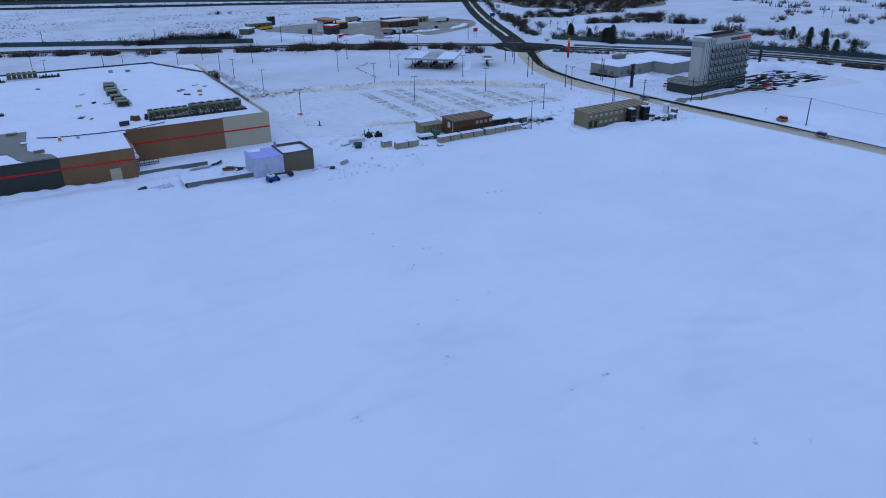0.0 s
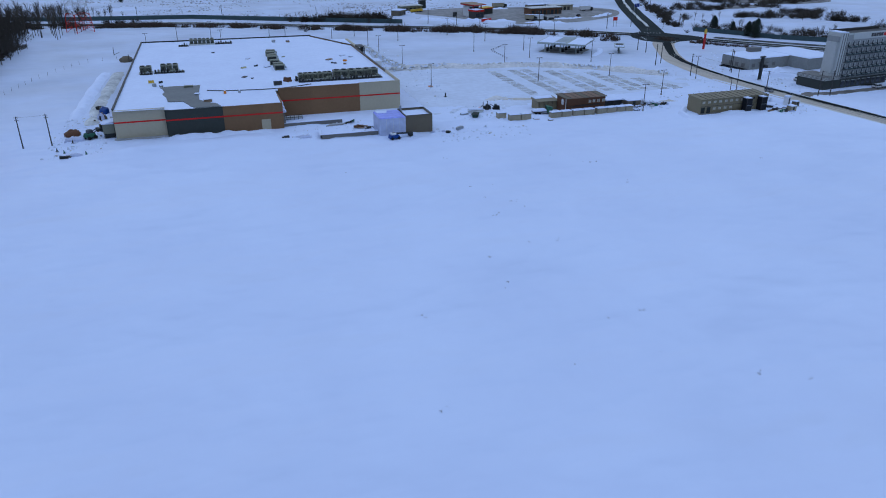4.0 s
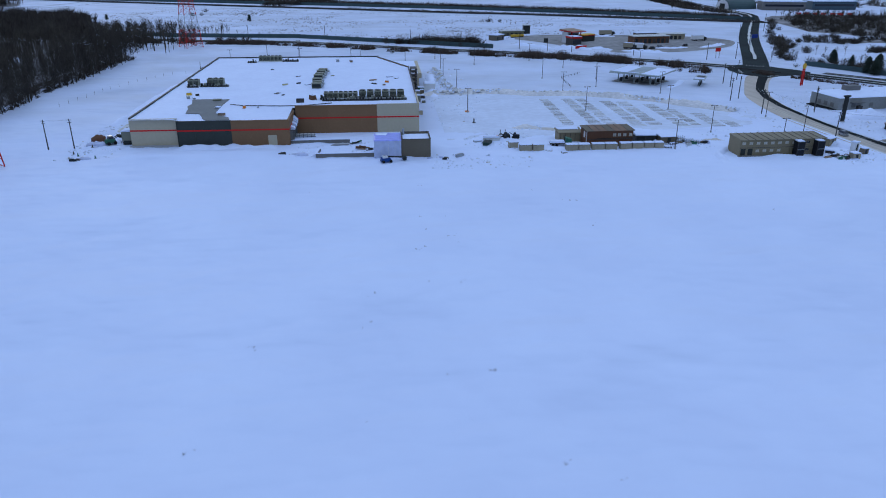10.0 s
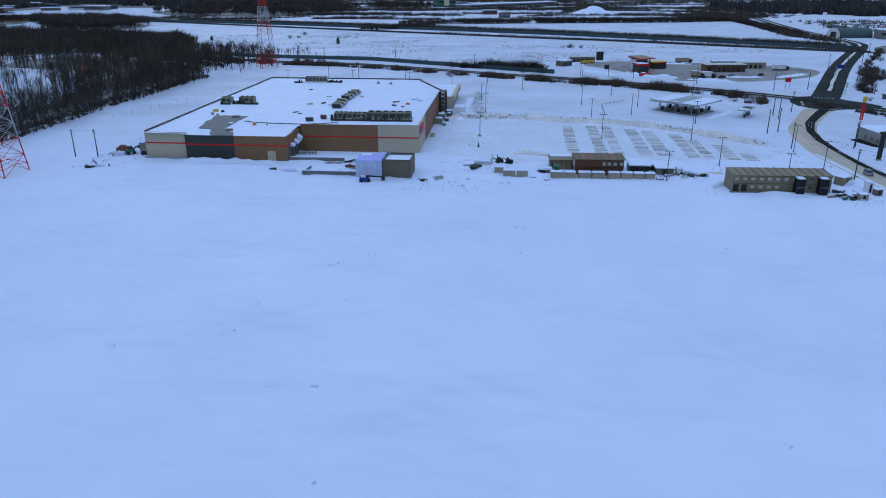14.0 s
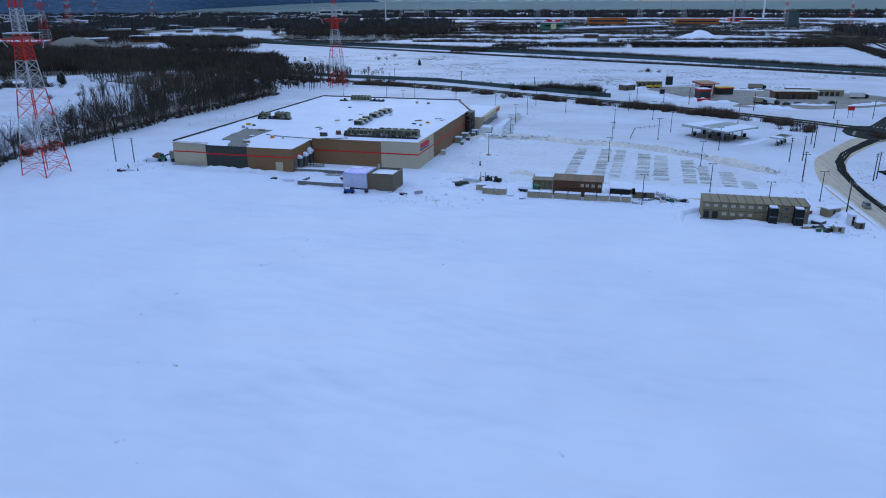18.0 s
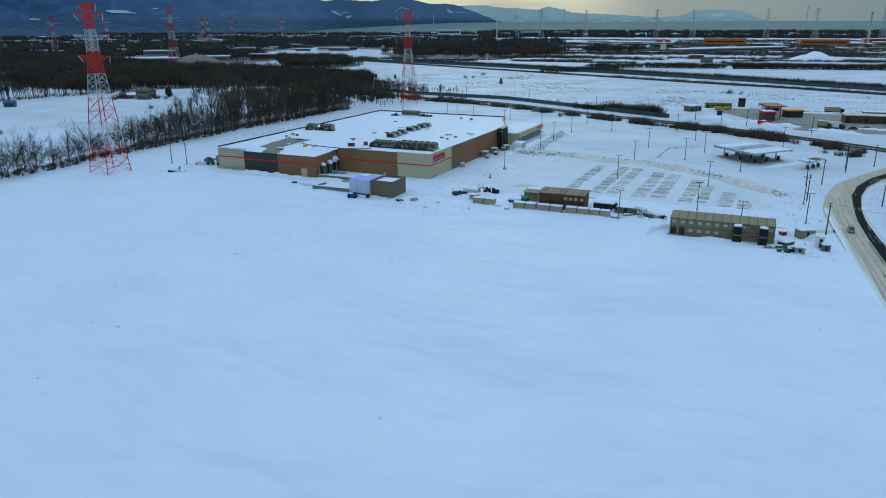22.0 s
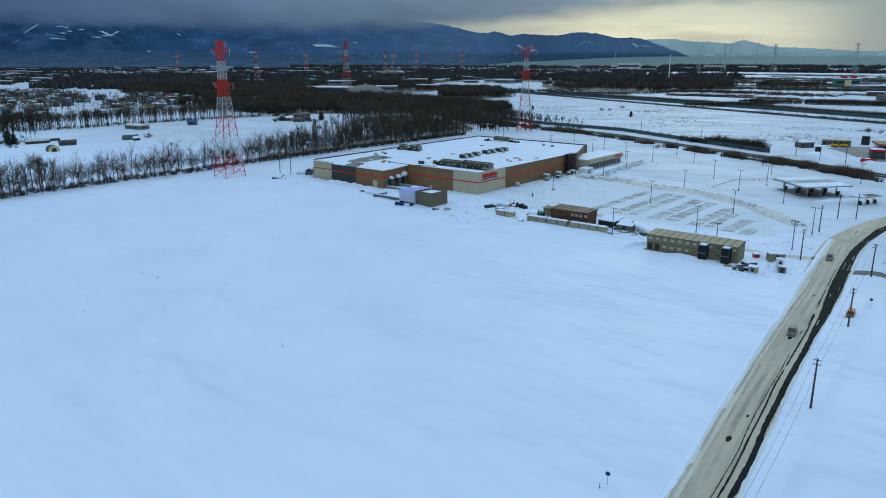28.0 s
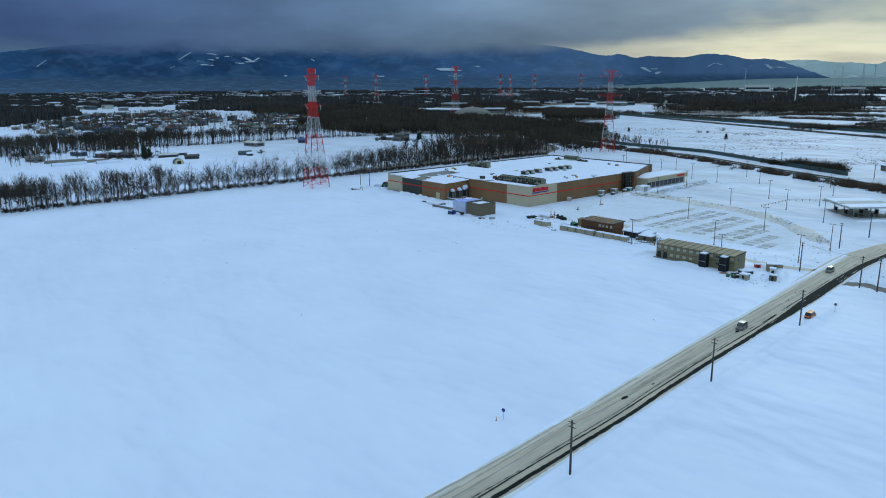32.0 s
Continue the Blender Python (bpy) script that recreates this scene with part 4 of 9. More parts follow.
def roof_snow(poly, z, seed, step=4.0):
    """A snow sheet over a roof, gently uneven, sagging at its edges."""
    xs, ys = [p[0] for p in poly], [p[1] for p in poly]
    nx, ny = int((max(xs) - min(xs)) / step) + 1, int((max(ys) - min(ys)) / step) + 1
    s = Shape()
    for j in range(ny + 1):
        for i in range(nx + 1):
            x, y = min(xs) + (max(xs) - min(xs)) * i / nx, min(ys) + (max(ys) - min(ys)) * j / ny
            s.v.append((x, y, z - 0.45 * (1 - ease(y, -13, 4)) * ease(x, -74, -71) + 0.09 * noise.noise(Vector((x * 0.12, y * 0.12, seed))) + 0.05 * noise.noise(Vector((x * 0.5, y * 0.5, seed)))))
    for j in range(ny):
        for i in range(nx):
            x, y = min(xs) + (max(xs) - min(xs)) * (i + 0.5) / nx, min(ys) + (max(ys) - min(ys)) * (j + 0.5) / ny
            if inside(x, y, poly):
                s.f.append((j * (nx + 1) + i, j * (nx + 1) + i + 1, (j + 1) * (nx + 1) + i + 1, (j + 1) * (nx + 1) + i))
    return s


part("roof_snow", roof_snow([(-85.95, -14.7), (-39.9, -14.7), (-39.9, 0.36), (-0.36, 0.36), (-0.36, 82), (-13.1, 113), (-13.1, 115.64), (-85.95, 115.64)], 8.25, 2, 1.0), SNOW, STORE, "thick snow on the flat roof", True)
s = Shape()
s.prism([(-74.7, 15.2), (-74.1, 13.2), (-73.0, 8), (-73.6, 4.5), (-72.4, 0), (-71.8, -5.5), (-67.5, -6.2), (-63.0, -5.4), (-62.9, 6), (-62.5, 15.4), (-66, 14.9), (-70, 16.0)], 7.7, [8.42] * 4 + [8.36, 8.26, 8.2, 8.24] + [8.42] * 4)
part("bare_roof_patch", s, MEMBRANE, STORE, "grey roof sheet swept bare of snow")
s = Shape()
s.prism([(-67.5, -6.2), (-66.0, -10), (-65.5, -12), (-64.0, -14.6), (-57.0, -14.6), (-58.0, -11), (-60.5, -9), (-63.0, -5.4)], 7.5, [8.2, 8.0, 7.97, 7.96, 7.96, 7.98, 8.06, 8.25])
part("bare_roof_patch", s, MEMBRANE, STORE)
# red sign blocks on the corner wall, blue bars beneath
for i in range(6):
    a = 2.2 + i * 1.75
    part("sign_block", Shape().prism(sq(a + 0.12 * (i % 2), a + 1.6, 0.18, 0.0), 6.55 + 0.1 * (i % 2), 8.2 - 0.1 * (i % 3)), SIGNRED, sign_wall, "red sign block")
part("sign_bar", Shape().prism(sq(1.8, 12.8, 0.16, 0.0), 5.85, 6.25), SIGNBLUE, sign_wall, "blue sign bar")
for i in range(3):
    d = part("dock_door", Shape().prism(dq(1.4 + i * 4.4, 4.2 + i * 4.4, 0.06, 0.0), 0.6, 3.9), LOUVRE, dock_wall, "dark loading dock door")
    for a in (1.1, 4.2):
        part("dock_cushion", Shape().prism(dq(a + i * 4.4, a + 0.4 + i * 4.4, 0.7, 0.0), 0.5, 4.0), HOTELG, d)
s = Shape()
for a, z, r in ((12.4, 5.0, 1.2), (11.6, 4.6, 0.9), (8.5, 4.4, 0.9), (4.0, 4.4, 0.7)):
    q = dq(a - r, a + r, 1.3, 0.0)
    part("canopy_snow", Shape().prism(q, z - 0.5, [z, z + 0.1, z + r, z + r * 0.8]), SNOW, dock_wall, "snow sagging off the dock canopy")

part("roller_door", Shape().prism(fq(10.6, 13.2, 0.05, 0.0), 0.0, 3.2), BEIGE, front_brown, "pale roller door")
part("sill", Shape().prism([(-86.8, -14.9), (-72.4, -14.9), (-72.4, -13.85), (-86.8, -13.85)], 0, 0.5), CONCRETE, STORE)
# entrance wing
wing = part("entrance_wing", Shape().box(-9.0, 4.4, 84.5, 122.0, 0, 5.2), BEIGE, STORE, "low beige entrance wing with a glazed front")
part("wing_roof_snow", Shape().prism([(-8.7, 84.8), (4.1, 84.8), (4.1, 121.7), (-8.7, 121.7)], 5.2, 5.42), SNOW, wing)
part("fascia", Shape().box(4.4, 5.6, 84.5, 122.0, 3.3, 5.45), BEIGE, wing)
for i in range(9):
    part("shop_window", Shape().box(4.4, 4.5, 86 + i * 3.9, 89.3 + i * 3.9, 0.4, 3.2), GLASS, wing)
part("sign_block", Shape().box(5.6, 5.75, 112, 119, 4.1, 5.0), SIGNRED, wing, "small red sign")
part("mullion_band", Shape().box(4.4, 4.7, 84.5, 122, 0.0, 0.4), CONCRETE, wing)
# tall pipe rack beside the wing
rack = thing("pipe_rack", "tall dark steel rack of pipes against the store wall", "pipe rack", (*lot(1.6, 72.5), 0), TILT)
for a in (-3.2, -1.1, 1.1, 3.2):
    for b in (-1.2, 1.2):
        part("post", Shape().box(b - 0.12, b + 0.12, a - 0.12, a + 0.12, 0, 9.6), CAP, rack)
for z in (1.6, 3.2, 4.8, 6.4, 8.0, 9.4):
    part("shelf", Shape().box(-1.3, 1.3, -3.4, 3.4, z, z + 0.16), CAP, rack)
for i in range(9):
    part("pipe", Shape().tube((0.9, -2.8 + i * 0.7, 0), (0.9, -2.8 + i * 0.7, 9.3), 0.16, k=6), LOUVRE if i % 3 else STEEL, rack)


def condenser(name, label, modules, w, d, h, at, group):
    """A row of roof chillers on a frame: casings with slatted sides and fans."""
    u, v, z = at
    t = thing(name, label, "roof unit", (*lot(u, v), z), TILT, group)
    n = modules
    part("frame", Shape().box(-0.3, n * w + 0.3, -d / 2 - 0.2, d / 2 + 0.2, -0.5, 0.35), STEEL, t)
    part("snow_cap", Shape().prism([(-0.3, -d / 2 - 0.9), (n * w + 0.3, -d / 2 - 1.2), (n * w + 0.3, -d / 2 - 0.2), (-0.3, -d / 2 - 0.2)], -0.4, 0.3), DIRTY, t)
    for i in range(n):
        c = part("casing", Shape().prism([(i * w + 0.1, -d / 2), ((i + 1) * w - 0.1, -d / 2), ((i + 1) * w - 0.1, d / 2), (i * w + 0.1, d / 2)], 0.35, h), UNITG, t)
        for k in range(4):
            zz = 0.6 + k * (h - 0.9) / 4
            part("slat", Shape().box(i * w + 0.3, (i + 1) * w - 0.3, -d / 2 - 0.06, -d / 2, zz, zz + (h - 0.9) / 7), LOUVRE, c)
        part("fan", Shape().tube(((i + 0.5) * w, 0, h), ((i + 0.5) * w, 0, h + 0.25), min(w, d) * 0.36, k=10), LOUVRE, c)
    return t


condenser("roof_chiller", "long row of grey roof chillers with snow drifted in front", 7, 1.62, 3.2, 2.1, (-31.2, 14.6, 8.3), "roof chillers")
condenser("roof_chiller", "long row of taller grey roof chillers", 6, 2.55, 3.2, 2.5, (-19.5, 14.8, 8.3), "roof chillers")
condenser("roof_chiller", "grey roof chillers near the rear parapet", 6, 1.7, 2.6, 2.3, (-66.0, 104.5, 8.3), "roof chillers")
condenser("roof_chiller", "pair of grey roof chillers beside a pump skid", 2, 2.0, 3.0, 2.3, (-82.2, 42.5, 8.3), "roof chillers")
condenser("roof_chiller", "pair of grey roof chillers beside a pump skid", 3, 2.0, 3.0, 2.5, (-75.4, 43.2, 8.3), "roof chillers")


def pipe_skid(u, v, n, seed):
    rq = random.Random(seed)
    t = thing("pipe_skid", "dark pipework and valves on a steel skid on the snowy roof", "pipework", (*lot(u, v), 8.15), TILT, "roof pipework")
    part("skid", Shape().box(0, n, -1.0, 1.0, 0, 0.3), CAP, t)
    for k in range(int(n)):
        part("valve", Shape().box(k + 0.2, k + 0.2 + rq.uniform(0.3, 0.7), -0.6, 0.5, 0.3, rq.uniform(0.7, 1.6)), rq.choice((LOUVRE, UNITG, STEEL, CAP)), t)
    part("pipe", Shape().tube((0, 0.8, 0.5), (n, 0.8, 0.5), 0.16, k=6), STEEL, t)
    part("pipe", Shape().tube((0, -0.8, 0.5), (n, -0.8, 0.5), 0.14, k=6), LOUVRE, t)
    return t


for u, v, n, seed in ((-31.5, 11.0, 28, 1), (-32.4, 13.5, 2.5, 2), (-55.5, 103.5, 7, 3), (-70.5, 101.0, 4, 4), (-77.5, 40.8, 10, 5), (-82, 40, 4, 6)):
    pipe_skid(u, v, n, seed)
for i, (u, v) in enumerate(((-35.2, 35.4), (-35.2, 39.9), (-35.8, 46.2), (-36.0, 54.8), (-35.7, 59.2), (-35.7, 65.4), (-35.2, 69.4))):
    t = thing("rooftop_air_unit", "boxy grey air handling unit standing on the snowy roof", "roof unit", (*lot(u, v), 8.05), TILT, "row of roof air units")
    part("casing", Shape().box(-1.7, 1.7, -1.2, 1.2, 0.2, 2.0), UNITG, t)
    part("hood", Shape().prism([(1.7, -1.0), (2.5, -1.0), (2.5, 1.0), (1.7, 1.0)], 0.7, [1.7, 1.1, 1.1, 1.7]), STEEL, t)
    part("louvre", Shape().box(-1.5, 1.5, -1.26, -1.2, 0.5, 1.7), LOUVRE, t)
    part("curb", Shape().box(-1.5, 1.5, -1.0, 1.0, 0, 0.2), CAP, t)
for i, (u, v, w, hh) in enumerate(((-66, 13, 2.6, 0.7), (-38.5, 8.5, 2.5, 1.6), (-60.5, -8, 2.2, 1.1), (-76.5, 18, 1.0, 0.9), (-74.4, 17.2, 0.8, 0.6), (-39, 42, 2.2, 0.35), (-15, 50, 2.6, 0.4), (-8.5, 58, 2.8, 0.35), (-6, 54, 1.6, 0.4), (-48, 25, 2.0, 0.25), (-44.5, 62, 2.2, 0.3), (-63.5, 1.5, 1.6, 0.5), (-31, 62, 2, 0.2), (-57, 80, 1.2, 0.5), (-25, 100, 2.0, 1.0), (-31, 101, 1.4, 1.0))):
    m = (UNITG, CAP, WOOD, STEEL)[i % 4]
    t = thing("roof_hatch", "small vent box half buried in roof snow", "roof vent", (*lot(u, v), 8.1 if v > 0 else 7.65), TILT + i * 7, "small roof vents")
    part("curb", Shape().box(-w / 2, w / 2, -0.6, 0.6, 0, hh), m, t)
    part("lid", Shape().box(-w / 2 - 0.1, w / 2 + 0.1, -0.7, 0.7, hh, hh + 0.12), SNOW if i % 3 else m, t)
part("roof_cable", Shape().pipe([(12.8, 214.1, 8.45), (17, 212, 8.4), (22.1, 210.6, 8.45), (29, 209.6, 8.4), (35.3, 208.9, 8.45), (40, 210.4, 8.4), (45.1, 212.0, 8.45)], 0.13, 5), LOUVRE)
roof_cable = tagged(bpy.data.objects["roof_cable"], "dark cable lying across the snowy roof", "cable")
for k, (x, y, w, d, h, m, lb) in enumerate(((-3.2, 233.2, 1.9, 1.1, 0.9, YELLOW, "yellow covered bundle on the roof snow"), (-0.3, 231.9, 1.3, 0.6, 0.7, LOUVRE, "dark bundle on the roof snow"), (28.3, 248.9, 2.2, 0.8, 0.6, PALEYELLOW, "yellow sheet on the roof snow"), (33.1, 251.6, 2.0, 0.5, 0.5, LOUVRE, "dark roll on the roof snow"), (28.7, 228.7, 1.8, 0.5, 0.4, CAP, "dark plank on the roof snow"), (17.7, 208.8, 1.8, 0.8, 0.8, ORANGE, "orange bundle on the roof snow"),
                                            (22.0, 208.2, 1.0, 0.6, 0.6, STEEL, "small grey vent in the roof snow"), (38.9, 219.7, 2.6, 1.8, 1.5, OFFBROWN, "brown plywood box beside the roof chillers"), (61, 247, 2.4, 0.7, 0.5, CAP, "dark planks on the roof snow"), (66, 250, 1.6, 0.8, 0.7, ORANGE, "orange crate on the roof snow"), (64.5, 244, 1.2, 0.7, 0.5, WOOD, "brown boards on the roof snow"))):
    t = thing("roof_bundle", lb, "bundle", (x, y, 8.2), 17 * k, "things left on the roof")
    part("wrapping", Shape().prism([(-w / 2, -d / 2), (w / 2, -d / 2), (w / 2, d / 2), (-w / 2, d / 2)], 0, h, [(-w / 2.6, -d / 2.8), (w / 2.3, -d / 2.6), (w / 2.7, d / 2.5), (-w / 2.4, d / 2.7)]), m, t)
    part("snow_patch", Shape().prism([(-w / 3, -d / 4), (w / 4, -d / 4), (w / 4, d / 3), (-w / 3, d / 3)], h, h + 0.08), SNOW, t)
# machines and sheds along the side wall
for i, (u, v, w, d, h, m) in enumerate(((1.8, 26, 1.6, 1.6, 1.5, BEIGE), (1.8, 50.5, 2.8, 2.6, 2.3, UNITG), (2.2, 60.5, 2.8, 2.6, 2.2, UNITG), (4.6, 66, 1.6, 2.0, 1.6, TAUPE), (4.4, 69.8, 2.6, 2.8, 2.0, GREEN), (8.4, 76.0, 4.6, 6.4, 2.8, WHITE), (4.4, 56.5, 1.6, 1.4, 1.1, CAP), (4.2, 47, 1.4, 1.4, 1.0, UNITG))):
    t = thing("equipment_cabinet", "grey metal equipment cabinet with a snowy top beside the store wall", "cabinet", (*lot(u, v), 0), TILT, "cabinets along the store")
    part("body", Shape().box(-w / 2, w / 2, -d / 2, d / 2, 0, h), m, t)
    part("snow_cap", Shape().prism([(-w / 2, -d / 2), (w / 2, -d / 2), (w / 2, d / 2), (-w / 2, d / 2)], h, h + 0.25, [(-w / 2.3, -d / 2.3), (w / 2.3, -d / 2.3), (w / 2.3, d / 2.3), (-w / 2.3, d / 2.3)]), SNOW, t)
    part("door", Shape().box(w / 2, w / 2 + 0.04, -d * 0.4, d * 0.1, 0.15, h - 0.2), STEEL, t)

# ---- wrapped box and brown shed before the dock ----
t = thing("wrapped_shed", "square shed wrapped in pale blue-white plastic sheet", "shed", (60.4, 176.6, 0), TILT)
part("wrapping", Shape().box(-3.8, 3.8, -4.4, 4.4, 0, 5.1), WRAP, t)
part("roof_sheet", Shape().prism([(-3.9, -4.5), (3.9, -4.5), (3.9, 4.5), (-3.9, 4.5)], 5.1, 5.35, [(-3.5, -4.1), (3.5, -4.1), (3.3, 4.1), (-3.5, 4.1)]), BLUEWRAP, t, "violet-blue sheet with snow patches")
for x in (-1.9, 0.1, 2.0):
    part("strap", Shape().box(x, x + 0.06, -4.45, -4.4, 0, 5.1), WHITE, t)
part("snow_patch", Shape().prism([(-3.2, 1.6), (-0.5, 1.2), (0.2, 4.0), (-3.4, 3.9)], 5.34, 5.45), SNOW, t)
t = thing("open_top_shed", "taupe clad enclosure with an open top full of snow", "enclosure", (68.5, 177.2, 0), TILT)
for x0, x1, y0, y1 in ((-4.1, 4.1, -4.6, -4.3), (-4.1, 4.1, 4.3, 4.6), (-4.1, -3.8, -4.3, 4.3), (3.8, 4.1, -4.3, 4.3)):
    part("wall", Shape().box(x0, x1, y0, y1, 0, 5.2), TAUPE, t)
    part("coping", Shape().box(x0 - 0.05, x1 + 0.05, y0 - 0.05, y1 + 0.05, 5.2, 5.32), CAP, t)
part("snow_fill", Shape().box(-3.8, 3.8, -4.3, 4.3, 0, 4.7), SNOW, t)
part("vent_stack", Shape().tube((-3.4, 3.6, 4.6), (-3.4, 3.6, 6.4), 0.35, k=8), STEEL, t)
for line, w, h in (([(40.1, 176), (47, 175.4), (56.4, 174.9)], 0.5, 1.2), ([(32.4, 193.0), (42, 192.5), (50, 192.0)], 0.5, 1.1), ([(40.1, 176.3), (40.6, 180), (41.2, 183)], 0.4, 0.9)):
    solid("dock_retaining_wall", ribbon(line, (w / 2, w / 2), h, 0.02, 3, h), HOTELG, "low concrete retaining wall of the loading yard", "wall", "loading yard walls", "structure")
    solid("wall_snow_cap", ribbon(line, (w / 2 + 0.35, w / 2), h + 0.14, 0.05, 4, 0.12), SNOW, "snow lying along the retaining wall top", "snow", "loading yard walls", "structure")
t = thing("boom_lift", "folded blue and white boom lift parked in the snow", "lift", (59.5, 168.8, height(59.5, 168.8)), 8)
part("chassis", Shape().prism([(-1.7, -0.9), (1.5, -0.9), (1.5, 0.9), (-1.7, 0.9)], 0.35, 1.3, [(-1.5, -0.8), (0.9, -0.8), (0.9, 0.8), (-1.5, 0.8)]), BLUE, t)
part("hood", Shape().box(-1.2, 0.2, -0.7, 0.7, 1.3, 1.75), WHITE, t)
part("boom", Shape().tube((-0.8, 0, 1.7), (5.2, 0.3, 1.0), 0.26, k=6), LOUVRE, t)
part("basket", Shape().box(4.6, 5.6, -0.5, 0.9, 0.3, 1.2), LOUVRE, t)
for x in (-1.1, 1.0):
    for y in (-0.95, 0.95):
        part("wheel", Shape().tube((x, y - 0.15, 0.4), (x, y + 0.15, 0.4), 0.4, k=10), TYRE, t)
rr = random.Random(21)
for cx, cy, n, spread in ((35, 178.5, 3, 3), (-27, 182, 2, 3), (148, 178, 18, 6), (155, 176, 10, 5), (188, 154, 10, 4), (76, 171, 5, 4), (128, 178, 8, 5)):
    for k in range(n):
        x, y = cx + rr.gauss(0, spread * 0.5), cy + rr.gauss(0, spread * 0.28)
        w, d, h = rr.uniform(0.5, 2.6), rr.uniform(0.3, 0.9), rr.uniform(0.2, 0.7)
        t = tagged(part("covered_pallet", Shape().turned_box(0, 0, w, d, -0.15, h, 0).turned_box(rr.uniform(-0.3, 0.3), 0, w * 0.7, d * 0.8, h, h + 0.18, rr.uniform(-20, 20)), rr.choice((WOOD, CAP, TAUPE, STEEL, GREEN, LOUVRE, DIRTY, WRAP)), None),
                   "low loaded pallet half buried in snow", "pallet", "site pallets")
        t.matrix_world = pose(x, y, height(x, y), 0, 0, rr.uniform(-25, 25))

YARDHEAPS = thing("pipe_rack_low", "low steel rack with rails under the dock wall", "rack", (36.4, 201.6, 0), TILT)
for k in range(6):
    part("post", Shape().box(-3 + k * 1.2, -2.88 + k * 1.2, -0.6, -0.5, 0, 1.5), CAP, YARDHEAPS)
part("rail", Shape().box(-3.1, 3.2, -0.62, -0.52, 1.4, 1.52).box(-3.1, 3.2, -0.62, -0.52, 0.7, 0.8), CAP, YARDHEAPS)
part("load", Shape().box(-3.0, 3.0, -0.5, 0.5, 0.3, 1.0), DIRTY, YARDHEAPS)
t = thing("pipe_stack", "stack of grey pipes on bearers, dusted with snow", "pipes", (47.2, 189.2, 0), -3)
for k in range(7):
    part("pipe", Shape().tube((-3 + 0.2 * k, -0.6 + 0.32 * (k % 4), 0.25 + 0.3 * (k // 4)), (2.2 + 0.1 * k, -0.6 + 0.32 * (k % 4), 0.25 + 0.3 * (k // 4)), 0.15, k=7), STEEL if k % 2 else CONCRETE, t)
t = thing("scaffold_stack", "dark scaffold parts stacked in the loading yard", "scaffold parts", (51.8, 190.0, 0), 6)
for k in range(6):
    part("frame", Shape().turned_box(-1.6 + k * 0.6, 0.2 * (k % 3), 1.4, 0.3, 0.1 * k, 0.35 + 0.14 * k, k * 17 - 30), (CAP, LOUVRE, GREEN)[k % 3], t)
t = thing("timber_pile", "untidy pile of brown timber boards in the loading yard", "timber", (53.4, 183.4, 0), -8)
rq = random.Random(33)
for k in range(14):
    part("board", Shape().turned_box(rq.uniform(-1.6, 1.6), rq.uniform(-0.7, 0.7), rq.uniform(1.2, 3.0), rq.uniform(0.18, 0.4), 0.05 * k, 0.16 + 0.07 * k, rq.uniform(-35, 35)), OFFBROWN if k % 3 else WOOD, t)
t = thing("timber_pile", "dark boards lying beside the timber pile", "timber", (56.0, 182.6, 0), 4)
for k in range(6):
    part("board", Shape().turned_box(rq.uniform(-0.8, 0.8), rq.uniform(-0.7, 0.7), rq.uniform(1.0, 2.2), 0.25, 0.05 * k, 0.16 + 0.07 * k, rq.uniform(-25, 25)), CAP if k % 2 else LOUVRE, t)

# ---- clutter at the store's end wall ----
t = thing("lean_to", "beige lean-to cabinet against the end wall, open dark base", "cabinet", (*lot(-88.2, -9.8), 0), TILT)
part("upper_box", Shape().box(-1.6, 1.4, -1.6, 2.4, 1.5, 4.2), UNITG, t)
part("roof", Shape().prism([(-1.8, -1.8), (1.5, -1.8), (1.5, 2.6), (-1.8, 2.6)], 4.2, [4.3, 4.9, 4.9, 4.3]), SNOW, t)
part("tank", Shape().box(-1.3, 1.2, -1.4, 2.2, 0.2, 1.5), LOUVRE, t)
for x, y in ((-1.5, -1.5), (1.2, -1.5), (-1.5, 2.2), (1.2, 2.2)):
    part("leg", Shape().box(x, x + 0.15, y, y + 0.15, 0, 1.5), CAP, t)
for u, v, w, d, h, m, lb in ((-90.8, -2.5, 1.8, 2.6, 2.6, UNITG, "narrow grey plant cabinet beside the end wall"), (-88.2, 2.5, 2.2, 2.6, 2.2, CAP, "dark plant cabinet beside the end wall"), (-89.0, 9.0, 2.0, 2.0, 1.8, WHITE, "pale plant cabinet beside the end wall")):
    t = thing("plant_cabinet", lb, "cabinet", (*lot(u, v), 0), TILT, "cabinets at the end wall")
    part("body", Shape().box(-w / 2, w / 2, -d / 2, d / 2, 0, h), m, t)
    part("snow_cap", Shape().prism([(-w / 2, -d / 2), (w / 2, -d / 2), (w / 2, d / 2), (-w / 2, d / 2)], h, h + 0.25, [(-w / 2.4, -d / 2.4), (w / 2.4, -d / 2.4), (w / 2.4, d / 2.4), (-w / 2.4, d / 2.4)]), SNOW, t)
    part("door", Shape().box(-w * 0.35, w * 0.35, -d / 2 - 0.05, -d / 2, 0.15, h - 0.3), LOUVRE, t)
    part("pipe", Shape().tube((w / 2, 0, 0.3), (w / 2 + 0.6, 0, h), 0.1, k=6), STEEL, t)


